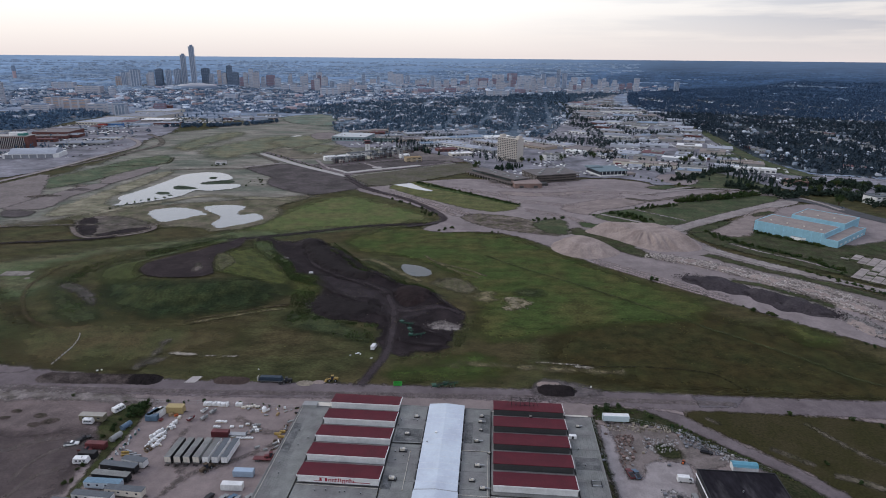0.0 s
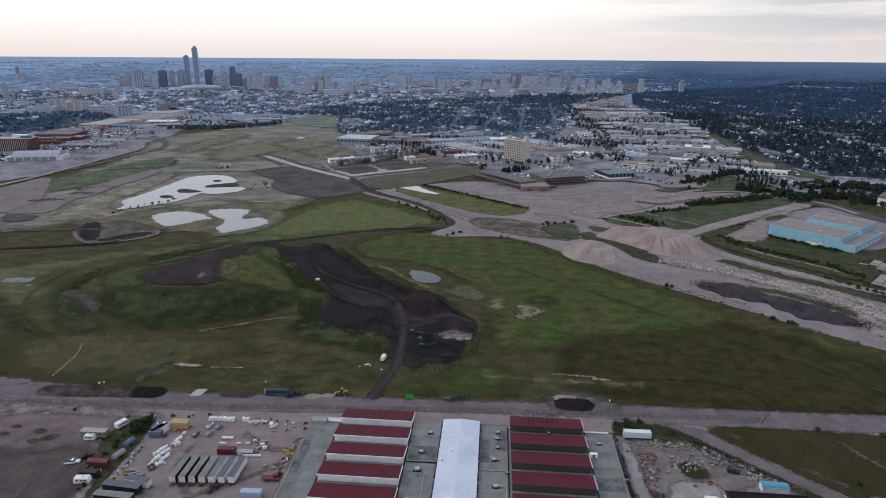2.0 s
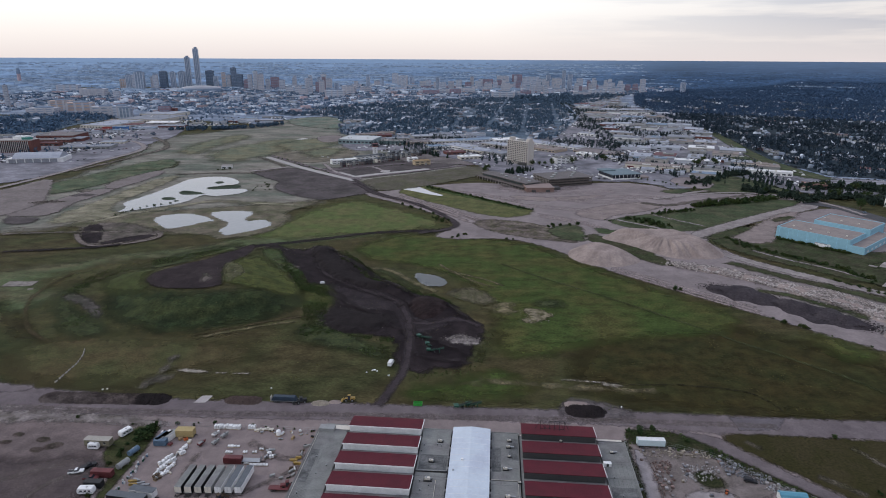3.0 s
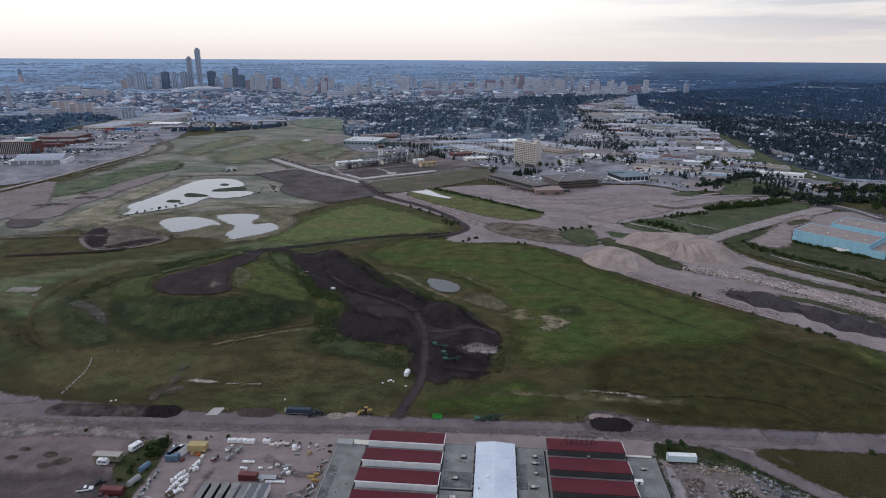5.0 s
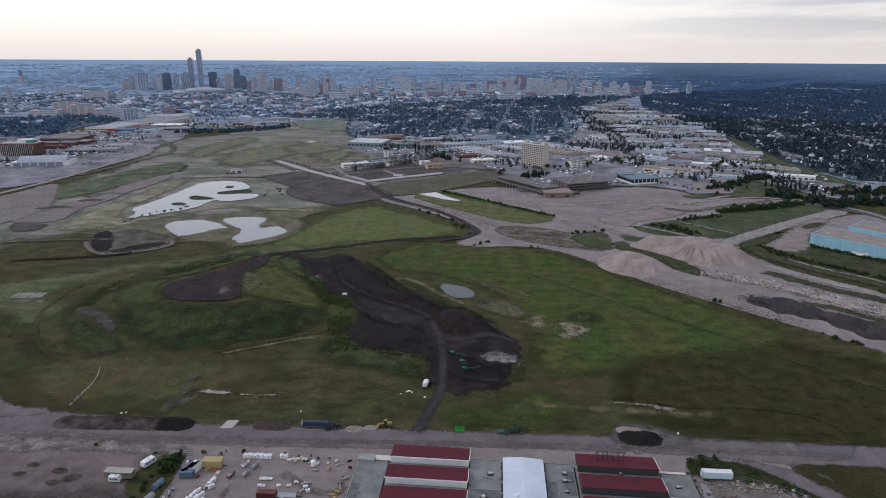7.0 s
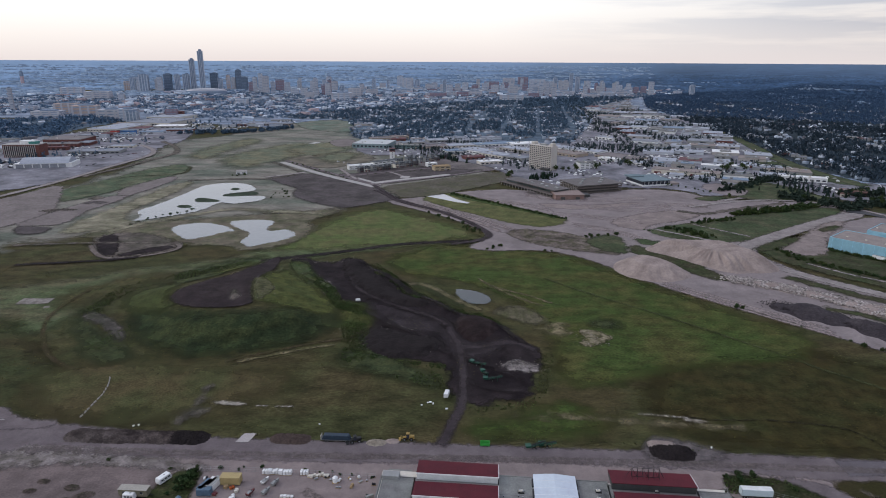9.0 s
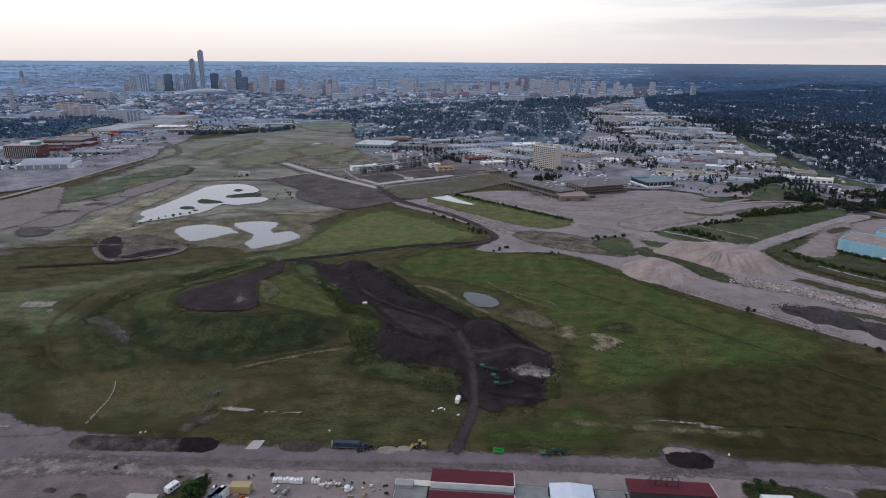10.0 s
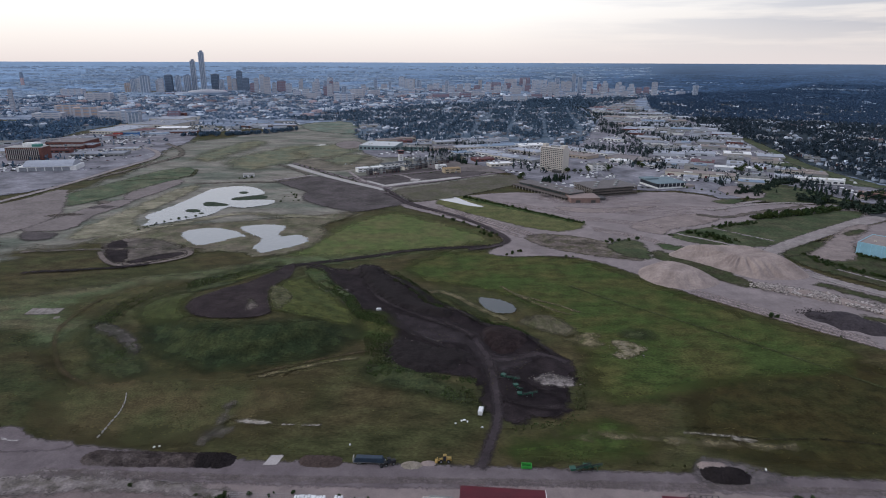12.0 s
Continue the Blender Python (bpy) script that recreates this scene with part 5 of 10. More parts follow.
def sawtooth(u, v, width, front, label):
    """One bay: tall front wall, roof falling to the back."""
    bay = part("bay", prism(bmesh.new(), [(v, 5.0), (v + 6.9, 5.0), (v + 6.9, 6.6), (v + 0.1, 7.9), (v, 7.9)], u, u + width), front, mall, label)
    bm = bmesh.new()
    prism(bm, [(v - 0.35, 7.95), (v - 0.35, 8.2), (v + 7.1, 6.85), (v + 7.1, 6.6)], u - 0.15, u + width + 0.15)
    roof = part("roof", bm, redroof, bay, "maroon ribbed metal roof")
    ribs = bmesh.new()
    for i in range(24):
        a = u + 0.5 + i * (width - 1) / 23
        prism(ribs, [(v - 0.3, 8.2), (v - 0.3, 8.26), (v + 7.05, 6.91), (v + 7.05, 6.85)], a - 0.04, a + 0.04)
    part("roof_ribs", ribs, redroof, bay)
    trim = bmesh.new()
    if front is whitepaint:
        prism(trim, [(v - 0.5, 7.7), (v - 0.5, 8.22), (v - 0.36, 8.22), (v - 0.36, 7.7)], u - 0.2, u + width + 0.2)
    prism(trim, [(v - 0.4, 7.8), (v - 0.4, 8.24), (v + 7.1, 6.9), (v + 7.1, 6.3)], u + width + 0.16, u + width + 0.34)
    part("fascia", trim, whitepaint, bay, "white roof edge trim")
    return bay


for i in range(5):
    sawtooth(-39.0, -3.43 - 9.84 * i, 23.4, whitepaint, "white painted clerestory wall")
# Four of these bays get their recess shade as a dark wall colour.
for i in range(5):
    sawtooth(16.7, -2.78 - 9.84 * i, 23.2, whitepaint if i == 4 else darkwall, "white painted clerestory wall" if i == 4 else "clerestory wall with recess shade in its dark colour")

# painted sign on the last white wall: plain red shapes
sign = bmesh.new()
for k, (a, b, h) in enumerate(((0.0, 1.5, 1.35), (1.7, 2.3, 0.7), (2.45, 2.9, 0.75), (3.0, 3.45, 1.0), (3.6, 4.2, 1.2), (4.35, 4.95, 0.75), (5.1, 5.6, 0.75), (5.7, 6.05, 1.0), (6.15, 6.6, 0.7))):
    a, b, h = a * 1.5, b * 1.5, h * 1.4
    drop = 0.55 if k == 5 else 0
    for c, d in ((a, a + (b - a) * 0.3), (a + (b - a) * 0.7, b)):
        box(sign, -32.6 + (c + d) / 2, -42.83, 5.75 - drop, d - c, 0.06, h + drop, taper=0.85)
    box(sign, -32.6 + (a + b) / 2, -42.84, 5.75 + h * 0.7, b - a, 0.05, 0.22)
box(sign, -33.2, -42.84, 5.7, 2.2, 0.05, 0.14)
part("painted_sign", sign, mat("sign_red", (0.30, 0.03, 0.05), rough=0.6, vary=0.1, bump=0), mall, "dark red painted sign shapes")
part("painted_sign", block(-20.6, -42.84, 5.7, 5.0, 0.05, 0.24), MATS["sign_red"], mall, "small dark red sign line")

# long pale central roof, low gable
bm = bmesh.new()
prism(bm, [(-5.4, 4.9), (-5.4, 6.3), (0.6, 7.0), (6.7, 6.3), (6.7, 4.9)], -44.4, 0.7, "y")
part("central_roof", bm, whiteroof, mall, "long smooth pale blue-white roof")
bm = bmesh.new()
prism(bm, [(-5.6, 4.9), (-5.6, 6.6), (0.6, 7.35), (6.9, 6.6), (6.9, 4.9)], -90, -45.0, "y")
part("central_roof", bm, whiteroof, mall, "raised pale roof of the next bay")
bm = bmesh.new()
prism(bm, [(-5.5, 6.2), (-5.5, 6.42), (0.6, 7.12), (6.8, 6.42), (6.8, 6.2), (0.6, 6.9)], -45.0, -44.4, "y")
part("roof_joint", bm, steel, mall, "grey step flashing")
seams = bmesh.new()
for i in range(1, 15):
    v = -44.4 + i * 3.0
    prism(seams, [(-5.4, 6.302), (0.6, 7.006), (6.7, 6.302), (6.7, 6.31), (0.6, 7.02), (-5.4, 6.31)], v - 0.04, v + 0.04, "y")
part("roof_seams", seams, whitepaint, mall)
for side in (-1, 1):
    for i in range(9):
        part("clerestory_window", block(0.65 + side * 6.25, -2.5 - i * 5, 4.9, 0.5, 3.2, 0.9 + 0.3 * (i % 2)), blackpaint, mall, "dark strip window under the pale roof")
part("roof_vent", rod(bmesh.new(), (-1.6, -17, 6.7), (-1.6, -17, 7.3), 0.4), whitepaint, mall)
part("roof_vent", rod(bmesh.new(), (-4.0, -22, 6.4), (-4.0, -22, 6.9), 0.25), steel, mall)


def roof_unit(u, v, size=1.0, turn=0.0, duct=False):
    """A rooftop air handler on a curb with fan hood and duct."""
    x, y = turned(mall.matrix_basis, (u, v, 0))[:2]
    t = thing("rooftop_unit", "pale metal rooftop air unit on a dark curb", "air unit", x, y, 4.86, -4.5 + turn, "rooftop units")
    size *= 0.8
    part("curb", block(0.2, 0, 0, 3.2 * size, 1.9 * size, 0.35), blackpaint, t)
    part("housing", block(0, 0, 0.35, 2.0 * size, 1.15 * size, 0.95 * size, bevel=0.05), offwhite, t, "pale metal housing")
    part("fan", rod(bmesh.new(), (-0.45 * size, 0, 0.35 + 0.95 * size), (-0.45 * size, 0, 0.55 + 0.95 * size), 0.4 * size, 10), steel, t, "round steel fan hood")
    part("hood", block(1.25 * size, 0, 0.5, 0.6 * size, 0.9 * size, 0.5 * size, taper=0.7), steel, t, "sloping steel intake hood")
    if duct:
        part("duct", block(2.4 * size, 0.1, 0.2, 2.2 * size, 0.5, 0.5), steel, t)
    return t


for u, v, k, d in ((-9.2, -6.6, 0.9, 0), (-11.0, -17.0, 0.9, 0), (-11.2, -25.8, 1.2, 0), (-12.4, -39.6, 1.2, 0), (12.6, -4.4, 0.8, 0), (12.3, -7.8, 0.8, 1), (12.5, -12.6, 0.6, 0), (11.3, -18.9, 0.9, 1), (15.3, -24.8, 0.6, 0), (11.9, -31.3, 1.0, 1), (10.4, -38.2, 0.9, 0), (13.6, -41.5, 1.0, 1), (44.2, -7.6, 0.7, 1), (46.4, -50, 0.9, 0), (47.0, -52.6, 0.8, 0), (29, -3.0, 0.6, 0)):
    roof_unit(u, v, k, ROLL.uniform(-3, 3), d)

# flues, drains and pipe runs on the flat roofs
for u, v in [(-14, -9), (-9.8, -8.5), (-8.6, -9), (-14.6, -12), (-12.8, -30.5), (-13.4, -26.5), (-10.6, -28.2), (-46, -18), (-44, -26), (-47, -35), (-45.5, -40), (-42, -22), (-30, -46), (-26, -46.5), (-24.6, -46.2), (-20, -46.6), (-33, -46.4), (43, -20), (44, -28)]:
    x, y = turned(mall.matrix_basis, (u, v, 0))[:2]
    f = thing("roof_flue", "small dark roof flue", "flue", x, y, 4.86, 0, "roof flues")
    part("pipe", rod(bmesh.new(), (0, 0, 0), (0, 0, 0.6), 0.16), blackpaint, f)
    part("cap", rod(bmesh.new(), (0, 0, 0.6), (0, 0, 0.75), 0.28, 8, 0.1), steel, f)
for u0, v0, u1, v1 in ((-49, -4, -48.6, -60), (-8.8, -26, -8.8, -44), (15, -24, 15, -46), (7, -24, 15.6, -24), (-39, -44.2, -15, -44.2), (-15.2, -22, -5.6, -21.6), (7, -44.6, 40, -45.2), (-15.4, -2, -15.4, -46)):
    x0, y0, _ = turned(mall.matrix_basis, (u0, v0, 0))
    x1, y1, _ = turned(mall.matrix_basis, (u1, v1, 0))
    dark = (u0, v0) in ((-15.4, -2), (-15.2, -22))
    p = thing("roof_pipe", "dark roof seam gutter" if dark else "thin pale pipe run along the roof", "pipe", (x0 + x1) / 2, (y0 + y1) / 2, 4.88, 0, "roof pipes")
    bm = bmesh.new()
    rod(bm, (x0 - (x0 + x1) / 2, y0 - (y0 + y1) / 2, 0.16), (x1 - (x0 + x1) / 2, y1 - (y0 + y1) / 2, 0.16), 0.16 if dark else 0.07, 6)
    part("pipe", bm, blackpaint if dark else offwhite, p)
    for k in range(5):
        a = k / 4 - 0.5
        part("support", block((x1 - x0) * a, (y1 - y0) * a, 0, 0.3, 0.3, 0.12), wood, p)
# steel sign frame on the far red roof
frame_x, frame_y, _ = turned(mall.matrix_basis, (26.5, 1.2, 0))
gantry = thing("roof_frame", "thin dark steel sign frame on the maroon roof", "steel frame", frame_x, frame_y, 6.9, -4.5)
for i in range(6):
    a = -4.8 + i * 1.92
    part("post", rod(bmesh.new(), (a, 0, 0), (a, 0, 3.9), 0.09, 6), blackpaint, gantry)
    part("brace", rod(bmesh.new(), (a, -1.9, 0.2), (a, 0, 3.8), 0.07, 6), blackpaint, gantry)
    if i < 5:
        part("diagonal", rod(bmesh.new(), (a, 0, 0.3 if i % 2 else 3.8), (a + 1.92, 0, 3.8 if i % 2 else 0.3), 0.06, 6), blackpaint, gantry)
for z in (0.3, 3.85):
    part("rail", rod(bmesh.new(), (-4.8, 0, z), (4.8, 0, z), 0.09, 6), blackpaint, gantry)
for a, b in ((-6.8, -4.8), (6.8, 4.8)):
    part("brace", rod(bmesh.new(), (a, 0, 0), (b, 0, 3.85), 0.09, 6), blackpaint, gantry)
# roof steps: an H-shaped steel rack and a pale landing
hx, hy, _ = turned(mall.matrix_basis, (46.0, -36.5, 0))
rack = thing("pipe_rack", "dark H-shaped steel rack on the flat roof", "rack", hx, hy, 4.86, -4.5)
for a in (-1.7, 1.7):
    part("beam", block(a, 0, 0.2, 0.3, 3.2, 0.3), blackpaint, rack)
for a in (-1.3, 1.3):
    part("beam", block(0, a, 0.3, 3.1, 0.25, 0.3), steel, rack)
lx, ly, _ = turned(mall.matrix_basis, (41.8, -14.0, 0))
landing = thing("stair_landing", "white boxy stair head beside the red roof", "stair head", lx, ly, 4.86, -4.5)
part("housing", block(0, 0, 0, 2.9, 1.5, 1.4, bevel=0.04), whitepaint, landing)
part("door", block(0, -0.78, 0.1, 0.8, 0.06, 1.2), darkwall, landing)

# grimy seams and darker patches of the flat roofs
patch_m = mat("dark_roof_patch", (0.095, 0.098, 0.096), vary=0.3, size=0.5, big=4, second=(0.14, 0.14, 0.138), bump=0.02, blotch=0.3)
for u0, u1, v0, v1 in ((-14.6, -6.2, -20.8, -13.5), (41.2, 48.6, -30, -24), (7.4, 10, -20, -8), (-15, -12.2, -44, -38), (12.5, 15.4, -14, -3), (-48.8, -46, -30, -14)):
    part("roof_patch", block((u0 + u1) / 2, (v0 + v1) / 2, 4.98, u1 - u0, v1 - v0, 0.035), patch_m, mall, "darker worn roofing patch")
for k in range(26):
    u = -48.9 + k * 0.36 if k < 13 else 41.4 + (k - 13) * 0.6
    part("roof_seam", block(u, -24 if k % 2 else -36, 5.0, 0.05, 26, 0.03), patch_m, mall)
for v in (-8, -16, -24, -32, -40):
    part("roof_seam", block(-10.4, v, 5.0, 9.4, 0.08, 0.03), patch_m, mall)
    part("roof_seam", block(11.2, v - 2, 5.0, 8.6, 0.08, 0.03), patch_m, mall)
    part("roof_seam", block(45, v - 4, 5.0, 8, 0.08, 0.03), patch_m, mall)

# ---- vehicles and loose things of the yards ----
def wheels(t, xs, half, r=0.36, wide=0.24):
    for x in xs:
        for s in (-1, 1):
            w = part("wheel", rod(bmesh.new(), (x, s * (half - wide / 2), r), (x, s * (half + wide / 2), r), r, 12), rubber, t, "black tyre")
            part("rim", rod(bmesh.new(), (x, s * (half + wide / 2), r), (x, s * (half + wide / 2 + 0.02), r), r * 0.55, 8), steel, w)


def car(x, y, rz, paint, label, kind="sedan", group="parked cars"):
    """Body with bonnet and boot, glazed cabin, lamps and wheels."""
    long, wide = {"sedan": (4.6, 1.8), "pickup": (5.6, 2.0), "suv": (4.8, 1.95)}[kind]
    t = thing("pickup_truck" if kind == "pickup" else "car", label, "pickup" if kind == "pickup" else "car", x, y, 0.02 + LAYER[0], rz, group)
    h = {"sedan": 0.85, "pickup": 1.0, "suv": 1.05}[kind]
    L = long / 2
    bm = bmesh.new()
    prism(bm, [(-L, 0.35), (L, 0.35), (L, h - 0.15), (L * 0.55, h), (-L * 0.95, h), (-L, h - 0.2)], -wide / 2, wide / 2, "y")
    for v in bm.verts:
        v.co = Vector((v.co.x, v.co.y, v.co.z))
    bmesh.ops.bevel(bm, geom=bm.edges[:], offset=0.06, segments=1, affect="EDGES")
    part("body", bm, paint, t)
    c0, c1 = {"sedan": (-1.6, 0.9), "pickup": (-0.5, 1.3), "suv": (-2.2, 1.0)}[kind]
    bm = bmesh.new()
    prism(bm, [(c0, h - 0.03), (c1, h - 0.03), (c1 - 0.65, h + 0.58), (c0 + 0.3, h + 0.58)], -wide * 0.45, wide * 0.45, "y")
    cabin = part("cabin", bm, glass, t, "dark tinted windows")
    part("roof", block((c0 + c1) / 2 - 0.17, 0, h + 0.56, (c1 - c0) - 0.95, wide * 0.88, 0.07, bevel=0.02), paint, cabin)
    if kind == "pickup":
        part("cargo_bed", block(-1.65, 0, h - 0.02, 2.1, wide * 0.78, 0.06), blackpaint, t, "dark open cargo bed")
    for s in (-1, 1):
        part("headlight", block(L + 0.0, s * wide * 0.36, h - 0.35, 0.05, 0.35, 0.16), offwhite, t)
        part("tail_light", block(-L - 0.0, s * wide * 0.38, h - 0.35, 0.05, 0.25, 0.2), redpaint, t)
    wheels(t, (-long * 0.31, long * 0.31), wide / 2 - 0.08)
    return t


def boxed(x, y, rz, long, wide, high, wall, roof, label, name="office_trailer", category="trailer", group="yard trailers", windows=3, lift=0.6):
    """A mobile trailer: chassis, body, roof with overhang, windows, door, wheels and hitch."""
    t = thing(name, label, category, x, y, 0.02 + LAYER[0], rz, group)
    part("body", block(0, 0, lift, long, wide, high, bevel=0.04), wall, t)
    bm = bmesh.new()
    prism(bm, [(-wide / 2 - 0.08, lift + high), (wide / 2 + 0.08, lift + high), (wide / 2 + 0.08, lift + high + 0.08), (0, lift + high + 0.2), (-wide / 2 - 0.08, lift + high + 0.08)], -long / 2 - 0.08, long / 2 + 0.08)
    part("roof", bm, roof, t)
    part("chassis", block(0, 0, lift - 0.22, long * 0.98, wide * 0.5, 0.22), blackpaint, t)
    for i in range(windows):
        w = part("window", block(-long / 2 + long * (i + 0.6) / (windows + 0.2), -wide / 2 - 0.012, lift + high * 0.45, 0.9, 0.05, 0.7), glass, t)
        part("window_frame", block(-long / 2 + long * (i + 0.6) / (windows + 0.2), -wide / 2 - 0.01, lift + high * 0.45 - 0.08, 1.05, 0.03, 0.08), whitepaint, w)
    part("door", block(-long / 2 - 0.012, 0.3, lift + 0.05, 0.05, 0.85, high * 0.82), offwhite, t)
    wheels(t, (-0.8, 0.3), wide / 2 - 0.15, 0.34)
    part("hitch", block(long / 2 + 0.7, 0, 0.4, 1.5, 0.25, 0.15), blackpaint, t)
    return t


def semi_trailer(x, y, rz, paint, label, long=12.5, roof=None, wide=2.5, door=None):
    t = thing("semi_trailer", label, "trailer", x, y, 0.02 + LAYER[0], rz, "row of parked trailers")
    part("body", block(0, 0, 1.1, long, wide, 2.6, bevel=0.04), paint, t)
    part("roof", block(0, 0, 3.68, long - 0.1, wide - 0.1, 0.06), roof or greypaint, t)
    part("rear_frame", block(-long / 2 - 0.03, 0, 1.05, 0.08, wide + 0.05, 2.7), steel, t)
    for s in (-1, 1):
        part("rear_door", block(-long / 2 - 0.08, s * wide * 0.245, 1.2, 0.05, wide * 0.46, 2.4), door or paint, t)
        part("landing_leg", block(long * 0.3, s * 0.8, 0, 0.15, 0.15, 1.1), steel, t)
    part("chassis", block(0, 0, 0.85, long * 0.95, 1.0, 0.25), blackpaint, t)
    part("bumper", block(-long / 2, 0, 0.5, 0.1, 2.2, 0.12), steel, t)
    if door:
        tow = bmesh.new()
        for s in (-0.8, 0.8):
            box(tow, -long / 2 - 0.75, s, 0.45, 1.3, 0.14, 0.16)
        for a in (0.85, 1.35):
            box(tow, -long / 2 - a, 0, 0.45, 0.14, 1.74, 0.16)
        part("drawbar", tow, blackpaint, t, "dark steel towing frame")
    wheels(t, (-long * 0.4, -long * 0.3), 1.1, 0.5, 0.4)
    return t


def container(x, y, rz, paint, label, long=6.1, group="shipping containers", roof=None):
    t = thing("shipping_container", label, "container", x, y, 0.02 + LAYER[0], rz, group)
    part("shell", block(0, 0, 0.12, long, 2.44, 2.45, bevel=0.03), paint, t)
    n = int(long / 0.45)
    for s in (-1, 1):
        bm = bmesh.new()
        for i in range(n):
            box(bm, -long / 2 + (i + 0.5) * long / n, s * 1.23, 0.3, 0.2, 0.05, 2.1)
        part("corrugation", bm, paint, t)
    part("roof", block(0, 0, 2.57, long - 0.1, 2.3, 0.05), roof or paint, t)
    for s in (-1, 1):
        d = part("door", block(-long / 2 - 0.03, s * 0.6, 0.2, 0.06, 1.12, 2.25), paint, t)
        part("lock_bar", rod(bmesh.new(), (-long / 2 - 0.09, s * 0.45, 0.25), (-long / 2 - 0.09, s * 0.45, 2.4), 0.03, 6), steel, d)
    return t


def camper(x, y, rz, label="white touring caravan with small windows", long=6.5):
    t = thing("caravan", label, "caravan", x, y, 0.02 + LAYER[0], rz, "parked caravans")
    bm = bmesh.new()
    L = long / 2
    prism(bm, [(-L, 0.5), (L, 0.5), (L + 0.15, 1.2), (L - 0.35, 2.6), (-L + 0.2, 2.6), (-L - 0.1, 1.5)], -1.15, 1.15, "y")
    part("body", bm, whitepaint, t)
    for a in (-L * 0.5, 0.1, L * 0.55):
        part("window", block(a, -1.16, 1.4, 0.9, 0.04, 0.6), glass, t)
    part("stripe", block(0, -1.165, 1.1, long * 0.9, 0.02, 0.1), bluepaint, t)
    part("roof_vent", block(0.4, 0, 2.6, 0.5, 0.5, 0.15), greypaint, t)
    wheels(t, (-0.4, 0.4), 1.05, 0.33)
    part("hitch", block(L + 0.8, 0, 0.45, 1.2, 0.15, 0.12), blackpaint, t)
    return t


def van(x, y, rz, label):
    t = thing("cargo_van", label, "van", x, y, 0.02 + LAYER[0], rz)
    bm = bmesh.new()
    prism(bm, [(-2.9, 0.4), (2.9, 0.4), (2.95, 1.1), (2.1, 1.4), (1.5, 2.4), (-2.85, 2.45)], -1.0, 1.0, "y")
    bmesh.ops.bevel(bm, geom=bm.edges[:], offset=0.08, segments=1, affect="EDGES")
    part("body", bm, whitepaint, t)
    bm = bmesh.new()
    prism(bm, [(2.12, 1.42), (2.18, 1.42), (1.6, 2.32), (1.54, 2.32)], -0.9, 0.9, "y")
    part("windscreen", bm, glass, t)
    for s in (-1, 1):
        part("side_window", block(1.5, s * 1.0, 1.45, 0.8, 0.04, 0.6), glass, t)
        part("mirror", block(1.9, s * 1.15, 1.4, 0.15, 0.25, 0.35), blackpaint, t)
    wheels(t, (-1.8, 1.8), 0.92)
    return t


def bundle(x, y, rz, sx, sy, sz, material, label, name="wrapped_pallet", group="wrapped pallets"):
    """A lumpy wrapped load on a pallet."""
    t = thing(name, label, "pallet", x, y, 0.02 + LAYER[0], rz, group)
    part("pallet", block(0, 0, 0, sx, sy, 0.14), wood, t)
    n = max(1, round(sx / 1.15))
    for k in range(n):
        bm = block(sx * ((k + 0.5) / n - 0.5), 0, 0.14, sx * 0.9 / n, sy * 0.96, sz * ROLL.uniform(0.72, 1.08), taper=0.9, bevel=0.09)
        for v in bm.verts:
            v.co += Vector((ROLL.uniform(-0.06, 0.06), ROLL.uniform(-0.06, 0.06), ROLL.uniform(-0.08, 0.05)))
        part("load", bm, material, t)
    return t


def lumber(x, y, rz, sx, sy, n, material, label):
    t = thing("material_stack", label, "stack", x, y, 0.02 + LAYER[0], rz, "stacked materials")
    for i in range(n):
        part("bearer", block(-sx / 2 + sx * (i + 0.5) / n, 0, 0, 0.15, sy, 0.12), wood, t)
    for k in range(3):
        for i in range(4):
            part("plank", block(ROLL.uniform(-0.2, 0.2), -sy / 2 + sy * (i + 0.5) / 4, 0.12 + k * 0.25, sx * ROLL.uniform(0.85, 1), sy / 4.4, 0.22), material, t)
    return t


def boat(x, y, rz, label, hull):
    t = thing("boat", label, "boat", x, y, 0.02 + LAYER[0], rz, "boats on trailers")
    bm = bmesh.new()
    box(bm, 0, 0, 0.6, 4.2, 1.7, 1.0, taper=1.12)
    for v in bm.verts:
        if v.co.x > 1.5:
            v.co.y *= 0.25
            v.co.x += 1.0
            v.co.z += 0.15
    part("hull", bm, hull, t)
    part("cover", block(-0.2, 0, 1.6, 3.4, 1.4, 0.35, taper=0.7), greypaint, t, "grey canvas cover")
    part("windscreen", block(0.7, 0, 1.75, 0.15, 1.2, 0.4), glass, t)
    part("trailer_frame", block(0.2, 0, 0.4, 5.2, 0.8, 0.14), steel, t)
    wheels(t, (-0.8,), 0.95, 0.3)
    return t


